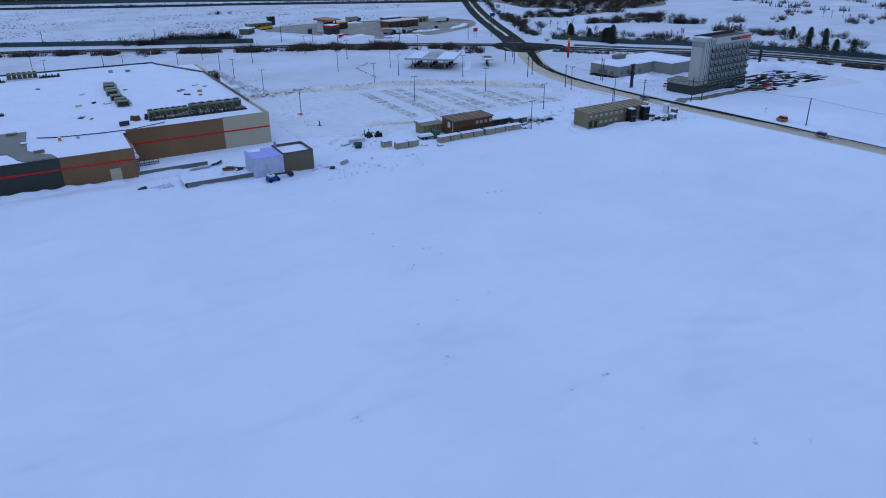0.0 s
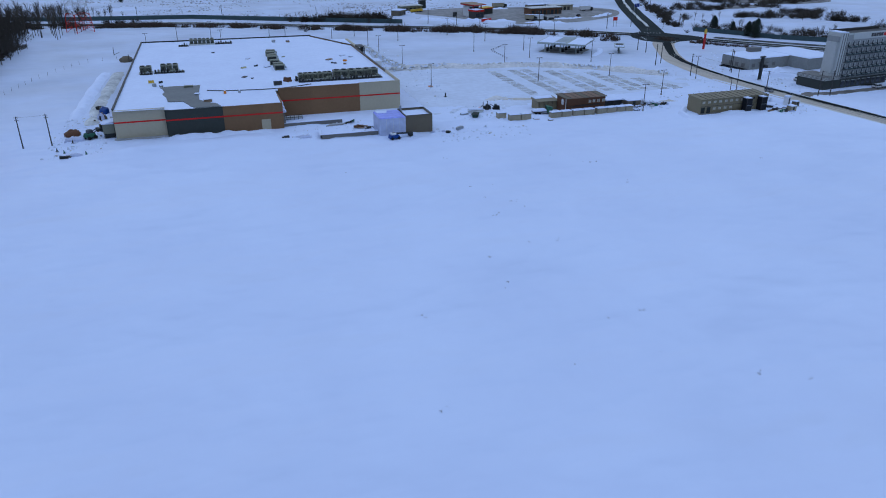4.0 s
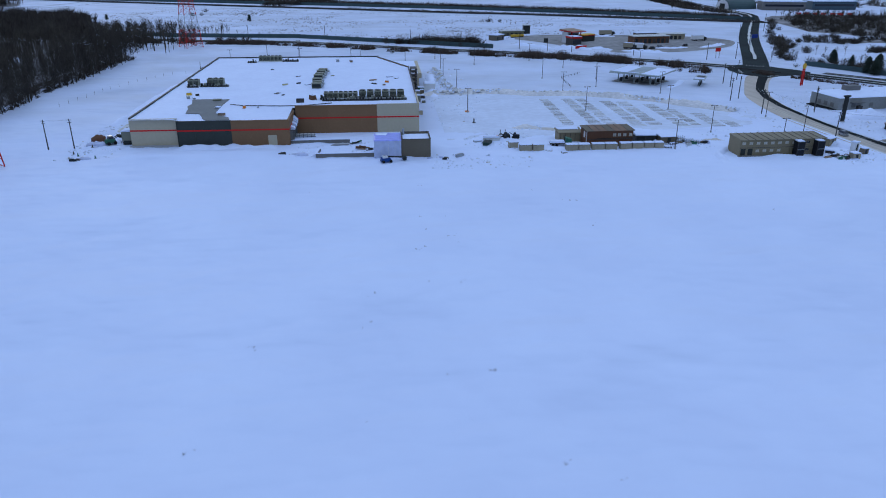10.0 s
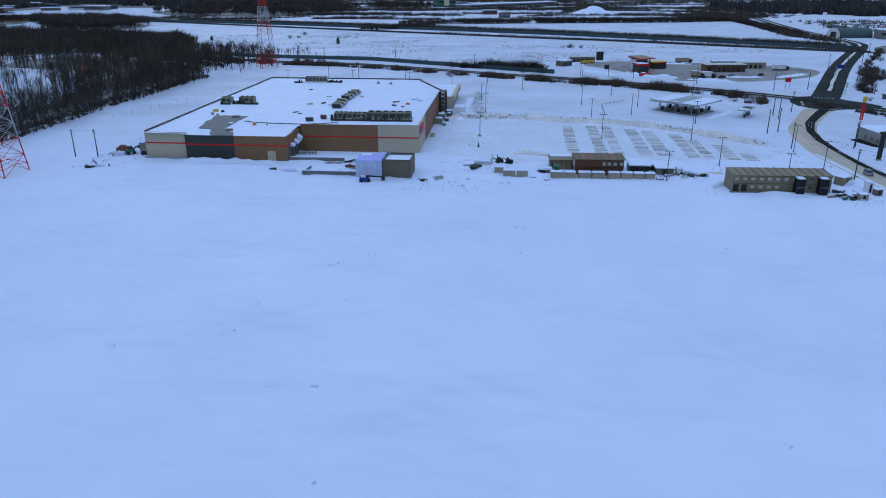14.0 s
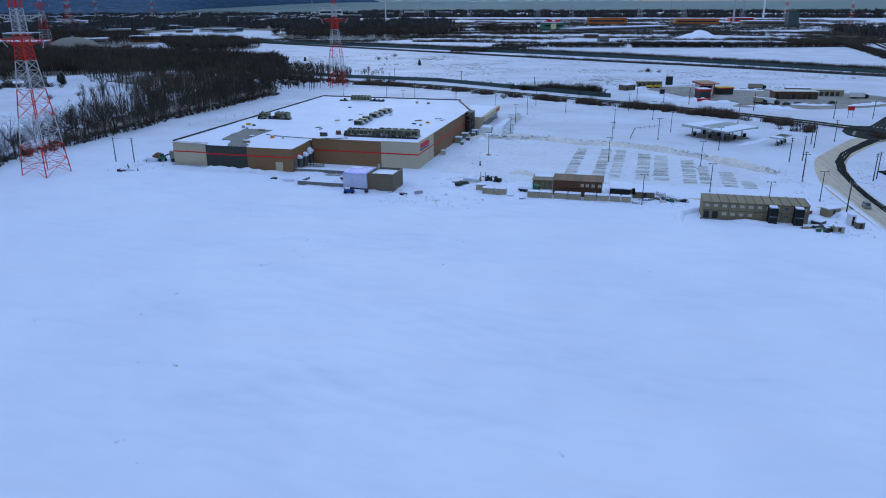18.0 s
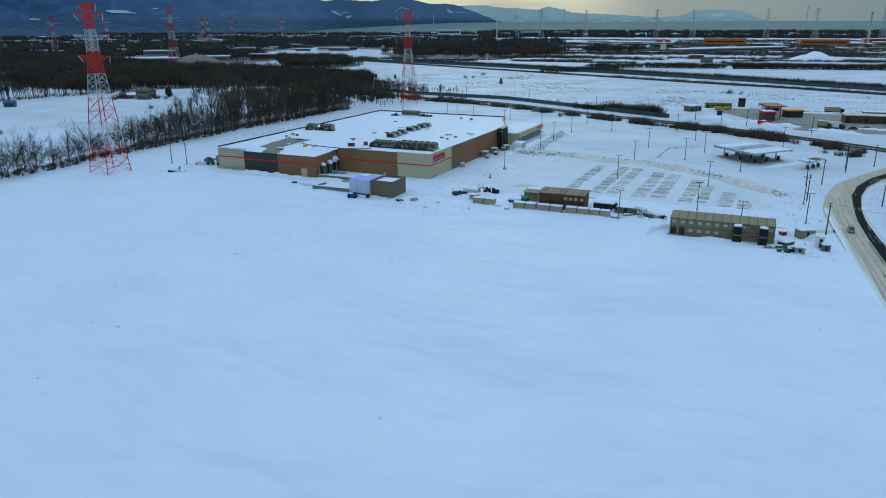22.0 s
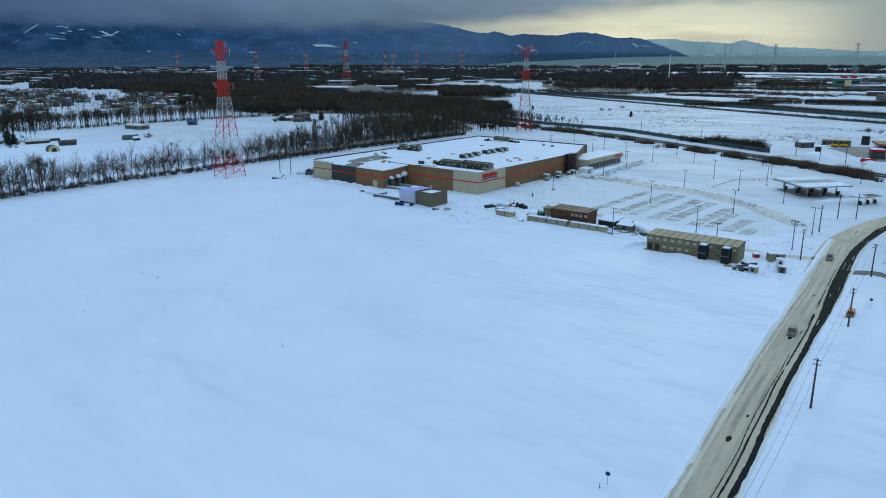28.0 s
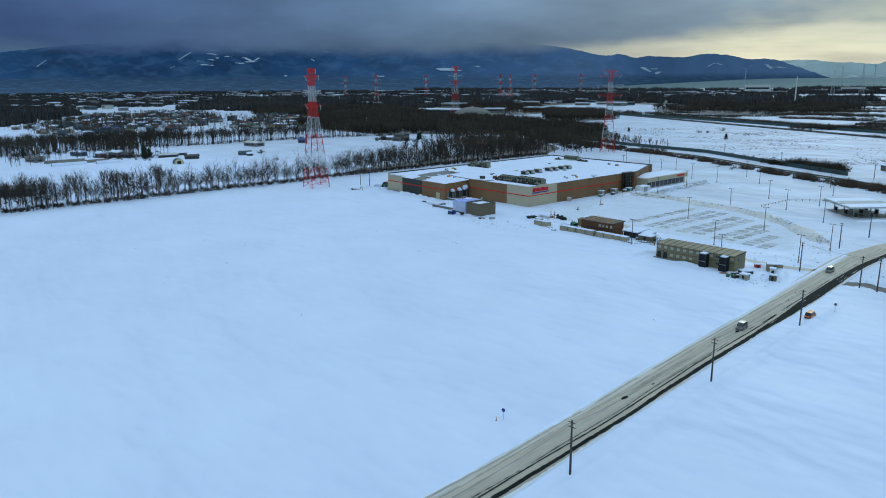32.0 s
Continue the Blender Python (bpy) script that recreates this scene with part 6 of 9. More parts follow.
for x, y, rz, n, w, h, m in ((145.4, 179.5, 10, 4, 2.6, 1.2, CAP), (149.1, 180.2, -6, 5, 2.4, 1.9, LOUVRE), (151.0, 179.4, 14, 4, 2.0, 1.5, STEEL), (152.9, 177.9, -10, 6, 2.6, 1.3, STEEL), (154.6, 177.3, 4, 4, 2.2, 1.0, WHITE), (156.2, 176.4, 22, 5, 2.8, 1.1, STEEL), (143.4, 171.6, -4, 3, 1.8, 0.7, CAP), (146.8, 175.8, 8, 4, 2.2, 0.8, CAP)):
    frame_rack(x, y, rz, n, w, h, m)
for x, y, rz, w, m, lb in ((187.4, 156.6, 12, 3.4, CAP, "dark covered pile beside the block"), (189.4, 154.6, -8, 2.6, LOUVRE, "dark wet pile of boards beside the block"), (95.2, 190.8, 14, 2.6, ORANGE, "orange safety barriers stacked in the snow"), (92.0, 186.4, -20, 2.2, CAP, "dark pallet load in the yard")):
    t = thing("yard_pile", lb, "pile", (x, y, height(x, y) - 0.1), rz, "yard piles")
    for k in range(4):
        part("layer", Shape().turned_box(0.15 * (k % 2), 0.1 * (k % 3), w * (1 - 0.14 * k), 1.5 - 0.2 * k, 0.2 * k, 0.2 * k + 0.18, k * 9 - 10), m, t)
    part("snow_cap", Shape().turned_box(-w * 0.15, 0.1, w * 0.4, 0.7, 0.78, 0.9, 15), SNOW, t)

# ---- lamp posts, poles, cables ----
LAMP = thing("lamp_post", "dark slim double-headed car-park lamp post", "lamp post", (93.5, 230, 0), TILT, "car-park lamp posts")
part("pole", Shape().tube((0, 0, 0), (0, 0, 8.8), 0.13, 0.09, 8), POLE, LAMP)
part("base", Shape().tube((0, 0, -0.1), (0, 0, 0.7), 0.3, 0.28, 8), CONCRETE, LAMP)
part("arm", Shape().box(-1.0, 1.0, -0.05, 0.05, 8.75, 8.85), POLE, LAMP)
for x in (-1.15, 0.65):
    part("head", Shape().prism([(x, -0.2), (x + 0.5, -0.2), (x + 0.5, 0.2), (x, 0.2)], 8.7, 8.88), CAP, LAMP)
for x, y in ((97, 274.5), (96, 306), (99, 335), (101, 369), (139, 261.5), (137, 227), (168.2, 225.2), (165.9, 188.6), (145, 170.4), (141, 299), (158, 274.5), (165, 294), (179, 256), (160, 328), (150, 356), (28, 388), (56, 371), (11, 387), (198, 323), (177.6, 167.9), (195.2, 183.7), (196.7, 207.8), (-4, 352), (30, 352), (60, 345), (82, 340), (118, 345)):
    copy_thing(LAMP, pose(x, y, 0, 0, 0, TILT + (x * 7 + y) % 9 - 4))

UTIL = thing("utility_pole", "weathered concrete utility pole with crossarms", "utility pole", (217, 33.6, height(217, 33.6) - 0.3), 0, "utility poles")
part("pole", Shape().tube((0, 0, 0), (0, 0, 8.9), 0.19, 0.12, 8), CONCPOLE, UTIL)
for z in (8.5, 7.8):
    arm = part("crossarm", Shape().box(-0.6, 0.6, -0.05, 0.05, z, z + 0.1), CAP, UTIL)
    for x in (-0.5, 0, 0.5):
        part("insulator", Shape().tube((x, 0, z + 0.1), (x, 0, z + 0.28), 0.05, k=6), WHITE, arm)
part("step_bolt", Shape().box(-0.3, 0.3, -0.02, 0.02, 6.0, 6.05), CAP, UTIL)
ROADPOLES = [(217, -100), (217, -55.5), (217, -11), (217, 33.6), (217, 78.3), (217, 123), (217, 167)]
GATEPOLES = [(199.2, 173.6), (198, 212.6), (200, 238), (205.3, 241.4), (216, 267), (217, 275), (228, 283)]
STOREPOLES = [(-37.8, 196), (-30.8, 196.6)]
NORTHPOLES = [(-8, 478), (42, 470), (95, 436), (157, 405), (184, 388), (214, 369), (246, 346), (264, 348), (221.5, 166), (219, 213), (221, 216), (290, 380), (318, 440), (345, 470), (301, 372), (330, 420), (360, 480), (385, 520), (-60, 500), (-130, 535)]
for x, y in ROADPOLES + GATEPOLES + STOREPOLES + NORTHPOLES:
    if (x, y) != (217, 33.6):
        copy_thing(UTIL, pose(x, y, height(x, y) - 0.3 if x > 210 and y < 130 else 0, 0, 0, (x * 13 + y * 7) % 40 - 20 if (x, y) not in ROADPOLES else 0))


def cable(a, b, za, zb, sag, off, r=0.018):
    pts = [Vector((a[0] + (b[0] - a[0]) * k / 10 + off, a[1] + (b[1] - a[1]) * k / 10, za + (zb - za) * k / 10 - sag * 4 * (k / 10) * (1 - k / 10))) for k in range(11)]
    s = Shape().pipe(pts, r)
    return solid("overhead_cable", s, LOUVRE, "thin black overhead cable between poles", "cable", "overhead cables")


for a, b in zip(ROADPOLES, ROADPOLES[1:]):
    for off in (-0.5, 0.5):
        cable(a, b, 8.7, 8.7, 0.7, off)
cable(STOREPOLES[0], STOREPOLES[1], 8.7, 8.7, 0.2, 0)
cable((217, 167), (199.2, 173.6), 8.4, 8.7, 0.5, 0)
cable((199.2, 173.6), (198, 212.6), 8.6, 8.6, 0.6, 0)


def road_sign(x, y, z, h, material, label):
    t = thing("road_sign", label, "sign", (x, y, z - 0.2), 10, "road signs")
    part("post", Shape().tube((0, 0, 0), (0, 0, h), 0.04, k=6), STEEL, t)
    part("plate", Shape().tube((0, -0.05, h - 0.3), (0, -0.02, h - 0.3), 0.34, k=14), material, t)
    return t


road_sign(198.6, 40.3, height(198.6, 40.3), 2.3, SIGNBLUE, "round dark road sign on a thin post in the snow")
road_sign(219.5, 139, 0.2, 2.6, CAP, "round road sign on a thin post by the snow bank")
road_sign(229.5, 205, 0, 2.6, WHITE, "small road sign on a thin post")
t = thing("marker_stake", "orange snow marker stake", "stake", (198.0, 39.2, height(198.0, 39.2) - 0.2), 0)
part("stake", Shape().tube((0, 0, 0), (0, 0, 1.0), 0.05, k=6), ORANGE, t)
part("base", Shape().tube((0, 0, 0), (0, 0, 0.3), 0.12, k=6), LOUVRE, t)


# ---- lattice towers ----
def pylon(height_m, grey=False):
    t = thing("power_pylon", "tall red and white steel lattice power pylon" if not grey else "grey steel lattice power pylon", "pylon", group="power pylons")
    prof = [(0, 5.2), (10, 4.4), (19, 3.7), (28, 2.9), (37, 2.1), (45, 1.5), (53, 1.3), (62, 1.1)]
    f = height_m / 62.0

    def hw(z):
        for (a, p), (b, q) in zip(prof, prof[1:]):
            if z <= b:
                return (p + (q - p) * (z - a) / (b - a)) * f
        return 1.1 * f

    bands = [(0, 10, 1), (10, 19, 0), (19, 28, 1), (28, 37, 0), (37, 45, 1), (45, 53, 0), (53, 62, 1)]
    for a, b, red in bands:
        s, n = Shape(), 2 if a < 28 else 3
        if a >= 37:
            n = 5
        for k in range(n):
            z0, z1 = a + (b - a) * k / n, a + (b - a) * (k + 1) / n
            p, q = hw(z0), hw(z1)
            c0, c1 = [(-p, -p), (p, -p), (p, p), (-p, p)], [(-q, -q), (q, -q), (q, q), (-q, q)]
            for i in range(4):
                j = (i + 1) % 4
                A, B, C, D = (*c0[i], z0 * f), (*c0[j], z0 * f), (*c1[j], z1 * f), (*c1[i], z1 * f)
                s.tube(A, D, 0.17 * f, k=4)
                s.tube(A, C, 0.075 * f, k=4), s.tube(B, D, 0.075 * f, k=4)
                s.tube(D, C, 0.075 * f, k=4)
                if a < 10 and k == 0:
                    mid = ((A[0] + B[0]) / 2, (A[1] + B[1]) / 2, 0.62 * z1 * f)
                    s.tube((A[0] * 0.97, A[1] * 0.97, z1 * f * 0.45), mid, 0.09 * f, k=4), s.tube((B[0] * 0.97, B[1] * 0.97, z1 * f * 0.45), mid, 0.09 * f, k=4)
        part("lattice_section", s, STEEL if grey else (REDPAINT if red else WHITEPAINT), t)
    for z, w, red in ((61.5, 5.0, 1), (58.2, 8.2, 1), (50.8, 10.0, 0), (43.4, 9.0, 1)):
        s = Shape()
        h = hw(z)
        for sx in (-1, 1):
            for sy in (-1, 1):
                s.tube((sx * h, sy * h, z * f), (sx * w * f, 0, (z + 0.2) * f), 0.13 * f, k=4)
                s.tube((sx * h, sy * h, (z - 1.9) * f), (sx * w * f, 0, (z + 0.2) * f), 0.1 * f, k=4)
                for q in (0.15, 0.35, 0.55, 0.75):
                    s.tube((sx * (h + (w * f - h) * q), sy * h * (1 - q), (z + 0.2 * q) * f), (sx * (h + (w * f - h) * q), sy * h * (1 - q), (z - 1.9 * (1 - q)) * f), 0.08 * f, k=4)
        arm = part("crossarm", s, STEEL if grey else (REDPAINT if red else WHITEPAINT), t)
        for sx in (-1, 1):
            part("insulator", Shape().tube((sx * w * f, 0, (z + 0.1) * f), (sx * (w - 1.6) * f, 0.8 * f, (z - 2.4) * f), 0.13 * f, k=5), WHITEPAINT, arm)
    return t


TOWER = pylon(62.0)
TOWER.matrix_world = pose(-49.3, 175.0, 0, 0, 0, -7.5)
copy_thing(TOWER, pose(-38, 440, 0, 0, 0, 35))
for x, y, s, r in ((-528, 771, 1.22, 20), (-1437, 1565, 1.15, 30), (-1750, 1480, 1.1, 10), (-1900, 1430, 1.1, 50), (-1250, 1760, 1.1, 0), (-1380, 2050, 1.15, 15), (-1250, 2150, 1.15, 20), (-980, 1400, 1.1, 0), (-1000, 1000, 1.1, 40), (600, 1950, 1.1, 10), (689, 1756, 1.0, 40)):
    copy_thing(TOWER, pose(x, y, 0, 0, 0, r) @ Matrix.Scale(s, 4))
GREYT = pylon(62.0, True)
GREYT.matrix_world = pose(-500, 2430, 0, 0, 0, 20) @ Matrix.Scale(1.2, 4)
for az, d in ((-14.0, 2450), (-10.7, 2500), (-5.6, 2500), (-3.0, 2600), (1.9, 2500), (5, 2500), (9, 2500)):
    copy_thing(GREYT, pose(199 + d * math.sin(radians(az)), -37 + d * math.cos(radians(az)), 0, 0, 0, az * 5) @ Matrix.Scale(1.2, 4))
for (a, b) in (((-49.3, 175.0), (-38, 440)),):
    for z in (58.2, 50.8, 43.4):
        for sx in (-5.6, 5.6):
            cable((a[0] + sx, a[1]), (b[0] + sx * 0.8, b[1] - 3), z - 2, z - 2, 6, 0, 0.03)
for z in (58.2, 50.8, 43.4):
    for sx in (-5.6, 5.6):
        cable((-49.3 + sx, 175.0), (-110 + sx, -180), z - 2, z - 2, 9, 0, 0.03)
# ---- hotel and its neighbours ----
HOTEL = thing("hotel", "seven-storey grey and white hotel with rows of balconies", "hotel", (226.2, 173.6, 0), 3.6)
HOTEL.scale = (0.83, 0.9, 0.99)
part("podium", Shape().box(0, 41.5, 0, 13, 0, 3.3), DGREY, HOTEL, "dark ground-floor podium")
part("podium_band", Shape().box(-0.2, 9.4, -0.2, 13.2, 3.3, 4.7), HOTELG, HOTEL)
for k in range(3):
    part("louvre_band", Shape().box(-0.3, 9.5, -0.32, 13.3, 3.5 + k * 0.4, 3.65 + k * 0.4), HOTELW, HOTEL)
part("main_block", Shape().box(9.4, 41.5, 0.4, 8.6, 3.3, 19.3), HOTELF, HOTEL)
core = part("stair_core", Shape().box(5.0, 9.4, 0.0, 6.4, 3.3, 20.3), HOTELW, HOTEL, "white stair core")
for x in (5.9, 7.4, 8.7):
    part("groove", Shape().box(x, x + 0.5, -0.06, 0.0, 3.6, 20.0), HOTELG, core)
part("core_snow", Shape().box(5.1, 9.3, 0.1, 6.3, 20.3, 20.5), SNOW, core)
part("side_block", Shape().box(3.9, 5.0, 1.0, 5.6, 3.3, 17.0), HOTELW, HOTEL)
part("side_block", Shape().box(4.4, 5.0, 0.5, 6.0, 17.0, 19.0), HOTELF, HOTEL)
part("roof", Shape().box(9.6, 41.3, 0.6, 8.4, 19.3, 19.5), CAP, HOTEL, "dark flat roof")
for y0, y1, x0, x1 in ((0.4, 0.7, 9.4, 41.5), (8.3, 8.6, 9.4, 41.5), (0.7, 8.3, 41.2, 41.5)):
    part("parapet", Shape().box(x0, x1, y0, y1, 19.3, 20.5 if y0 > 8 else 19.9), CAP if y0 > 8 else HOTELW, HOTEL)
sign = part("sign_board", Shape().box(13.0, 41.4, 0.1, 0.4, 17.6, 19.9), HOTELW, HOTEL, "white rooftop sign board")
for i in range(5):
    part("sign_block", Shape().box(24.4 + i * 1.6, 25.7 + i * 1.6, 0.02, 0.1, 18.2, 19.4), CAP, sign, "dark sign block")
    part("sign_block", Shape().box(32.6 + i * 1.6, 33.9 + i * 1.6, 0.02, 0.1, 18.2, 19.4), RED, sign, "red sign block")
for f in range(5):
    z = 4.3 + f * 2.65
    slab = part("floor_band", Shape().box(9.6, 41.6, 0.2, 0.4, z - 0.25, z - 0.05), HOTELG, HOTEL)
    for i in range(10):
        x = 10.6 + i * 3.1
        w = part("window", Shape().box(x, x + 1.5, 0.33, 0.4, z + 0.1, z + 2.0), GLASS, slab)
        part("frame", Shape().box(x - 0.14, x, 0.24, 0.4, z, z + 2.1).box(x + 1.5, x + 1.64, 0.24, 0.4, z, z + 2.1).box(x, x + 1.5, 0.24, 0.4, z + 2.0, z + 2.1), HOTELW, w)
        part("curtain", Shape().box(x + 0.9, x + 1.4, 0.3, 0.33, z + 0.6, z + 1.95), HOTELW, w)
        bal = part("balcony", Shape().box(x - 0.35, x + 2.5, -0.75, 0.2, z - 0.15, z - 0.03), CAP, HOTEL)
        part("rail", Shape().box(x - 0.35, x + 2.5, -0.78, -0.7, z + 0.75, z + 0.85).box(x - 0.35, x - 0.27, -0.7, 0.2, z + 0.75, z + 0.85).box(x + 2.42, x + 2.5, -0.7, 0.2, z + 0.75, z + 0.85), LOUVRE, bal)
        part("baluster_panel", Shape().box(x - 0.35, x + 2.5, -0.75, -0.71, z + 0.1, z + 0.45), TEAL, bal)
        part("air_unit", Shape().box(x + 1.75, x + 2.4, -0.5, -0.1, z - 0.03, z + 0.55), WHITE, bal, "white air unit on the balcony")
for i in range(9):
    x = 11.0 + i * 3.4
    w = part("window", Shape().box(x, x + 2.2, -0.04, 0.0, 0.5, 2.6), GLASS, HOTEL)
    part("frame", Shape().box(x - 0.1, x + 2.3, -0.08, 0.0, 2.6, 2.75), HOTELW, w)
SHOPWALL = mat("dull_shop_wall", (0.27, 0.275, 0.255), 0.7, var=0.12, s1=1.2, s2=0.15)
t = thing("low_shop", "long low grey building with a thick snow roof", "shop", (229.3, 214.3, 0), 3)
part("wall", Shape().box(0, 22, 0, 15.5, 0, 4.5), SHOPWALL, t)
part("wall", Shape().box(22, 40, -10, 15.5, 0, 4.8), SHOPWALL, t)
part("roof_snow", Shape().prism([(-0.3, -0.3), (21.9, -0.3), (21.9, 15.8), (-0.3, 15.8)], 4.5, 4.9, [(0.3, 0.3), (21.9, 0.3), (21.9, 15.2), (0.3, 15.2)]), SNOW, t)
part("roof_snow", Shape().prism([(21.9, -10.3), (40.3, -10.3), (40.3, 15.8), (21.9, 15.8)], 4.8, 5.2, [(22.4, -9.7), (39.7, -9.7), (39.7, 15.2), (22.4, 15.2)]), SNOW, t)
for x in (1.5, 5.5, 13.0):
    part("window", Shape().box(x, x + 1.6, -0.06, 0, 1.0, 2.5), HOTELG, t)
for y in (2.5, 6.0, 9.5):
    part("window", Shape().box(-0.06, 0, y, y + 1.8, 0.9, 2.4), HOTELG, t)
part("wall_unit", Shape().box(7.6, 9.4, -1.2, -0.1, 0, 1.6), CAP, t, "grey machine beside the wall")
part("canopy", Shape().box(4.8, 9.8, -1.6, 0, 2.8, 3.0), HOTELG, t)
part("roof_plant", Shape().box(12, 18, 11.5, 14.5, 4.7, 6.6), HOTELG, t)
part("dark_base", Shape().prism([(-2.6, 2), (-0.1, 0.5), (-0.1, 14), (-3.4, 13)], 0, 0.35), ASPHALT, t, "dark strip at the wall foot")
for x, y, h, w, m, lb in ((218.6, 197, 8.6, 1.2, LOUVRE, "tall black sign slab standing in the snow"), (298, 195, 7.5, 1.1, LOUVRE, "tall black sign slab standing in the snow")):
    t = thing("pylon_sign", lb, "sign", (x, y, 0), 15, "pylon signs")
    part("slab", Shape().box(-w / 2, w / 2, -0.4, 0.4, 0, h), m, t)
    part("base", Shape().box(-w / 2 - 0.2, w / 2 + 0.2, -0.5, 0.5, 0, 0.4), CONCRETE, t)
    part("cap", Shape().box(-w / 2 - 0.7, w / 2 + 0.7, -0.45, 0.45, h, h + 0.5), m, t)
t = thing("roadside_sign", "red sign tower with a yellow emblem on top", "sign", (248.5, 265.5, 0), 20)
t.scale = (0.7, 0.7, 0.8)
for x in (-0.75, 0.75):
    part("leg", Shape().prism([(x - 0.28, -0.3), (x + 0.28, -0.3), (x + 0.28, 0.3), (x - 0.28, 0.3)], 0, 9.0), RED, t)
for z in (2.2, 4.4, 6.6):
    part("cross_beam", Shape().box(-0.47, 0.47, -0.15, 0.15, z, z + 0.3), RED, t)
part("emblem", Shape().tube((0, -0.3, 10.4), (0, 0.3, 10.4), 1.5, k=14), YELLOW, t)
part("board", Shape().box(-1.2, 1.2, -0.25, 0.25, 5.0, 6.4), RED, t)


# ---- vehicles ----
def car(name, label, paint, at, rz, kei=False, van=False):
    L, W, H = (3.4, 1.5, 1.65) if kei else ((4.6, 1.75, 1.9) if van else (4.4, 1.75, 1.45))
    t = thing(name, label, "car", at, rz, "parked cars")
    lo = [(-L / 2, -W / 2), (L / 2, -W / 2), (L / 2, W / 2), (-L / 2, W / 2)]
    part("body", Shape().prism(lo, 0.28, 0.85, [(x * 0.98, y * 0.97) for x, y in lo]), paint, t)
    a, b = (-L * 0.47, L * 0.22) if (kei or van) else (-L * 0.32, L * 0.2)
    part("cabin", Shape().prism([(a, -W * 0.47), (b + 0.5, -W * 0.47), (b + 0.5, W * 0.47), (a, W * 0.47)], 0.85, H - 0.08, [(a + 0.2, -W * 0.4), (b, -W * 0.4), (b, W * 0.4), (a + 0.2, W * 0.4)]), GLASS, t)
    part("roof", Shape().prism([(a + 0.2, -W * 0.41), (b, -W * 0.41), (b, W * 0.41), (a + 0.2, W * 0.41)], H - 0.1, H), paint, t)
    for s in (-1, 1):
        for x in (-L * 0.3, L * 0.3):
            w = part("wheel", Shape().tube((x, s * W * 0.40, 0.3), (x, s * W * 0.5, 0.3), 0.3, k=12), TYRE, t)
            part("rim", Shape().tube((x, s * W * 0.5, 0.3), (x, s * W * 0.505, 0.3), 0.18, k=10), STEEL, w)
        part("headlight", Shape().box(L / 2 - 0.05, L / 2 + 0.02, s * W * 0.38 - 0.15, s * W * 0.38 + 0.15, 0.55, 0.72), BRIGHTGLASS, t)
        part("tail_light", Shape().box(-L / 2 - 0.02, -L / 2 + 0.05, s * W * 0.42 - 0.1, s * W * 0.42 + 0.1, 0.6, 0.82), RED, t)
    part("bumper", Shape().box(-L / 2 - 0.06, -L / 2 + 0.1, -W * 0.46, W * 0.46, 0.28, 0.5), CAP, t)
    return t


car("car", "small orange car with black windows stopped at the road edge", ORANGE, (216.6, 131, 0.15), 88, kei=True)
car("car", "silver-grey hatchback on the snowy road", SILVER, (208.1, 112.5, 0.05), -90, kei=True)
car("car", "silver estate car on the snowy road", SILVER, (205.8, 178.7, 0.05), -91, kei=True)
for x, y, r, p, lb in ((249, 169.5, 5, CARWHITE, "white car parked by the hotel"), (256, 168.5, 3, SILVER, "silver car parked by the hotel"), (262.5, 167.0, 0, RED, "dark red car parked by the hotel"), (232, 191, 30, CARWHITE, "white car parked by the shop"), (246, 197, 60, LOUVRE, "dark car parked by the shop"), (224, 393, 20, LOUVRE, "dark car parked in the depot yard"), (230, 396, 15, SILVER, "grey car parked in the depot yard"), (236, 394, 25, LOUVRE, "dark car parked in the depot yard"), (243, 399, 10, SILVER, "grey car parked in the depot yard"), (262, 404, 40, LOUVRE, "dark car parked in the depot yard")):
    car("car", lb, p, (x, y, 0.03), r)


def truck(x, y, rz, box_m, cab_m, L, label):
    t = thing("truck", label, "truck", (x, y, 0.1), rz, "trucks")
    part("cargo_box", Shape().box(-L / 2, L / 2 - 2.2, -1.2, 1.2, 0.9, 3.4), box_m, t)
    part("cab", Shape().prism([(L / 2 - 2.0, -1.15), (L / 2, -1.15), (L / 2, 1.15), (L / 2 - 2.0, 1.15)], 0.5, [2.7, 2.2, 2.2, 2.7]), cab_m, t)
    part("windscreen", Shape().box(L / 2 - 0.02, L / 2 + 0.04, -1.0, 1.0, 1.4, 2.1), GLASS, t)
    part("chassis", Shape().box(-L / 2, L / 2 - 0.2, -0.9, 0.9, 0.5, 0.9), CAP, t)
    part("snow_cap", Shape().box(-L / 2 + 0.1, L / 2 - 2.3, -1.1, 1.1, 3.4, 3.55), SNOW, t)
    for a in (-L * 0.36, -L * 0.22, L * 0.36):
        for s in (-1, 1):
            part("wheel", Shape().tube((a, s * 0.95, 0.45), (a, s * 1.2, 0.45), 0.45, k=10), TYRE, t)


for x, y, r, b, c, L, lb in ((236, 470, 2, CONT, LOUVRE, 11, "lorry with a pale box parked behind the fuel station"),
                             (223, 396, -40, CONT, LOUVRE, 8, "grey lorry parked at the depot edge"), (228, 393, -35, WHITE, LOUVRE, 8, "white trailer parked in the depot"), (284, 430, 5, WHITE, LOUVRE, 10, "white trailer parked in the depot")):
    truck(x, y, r, b, c, L, lb)

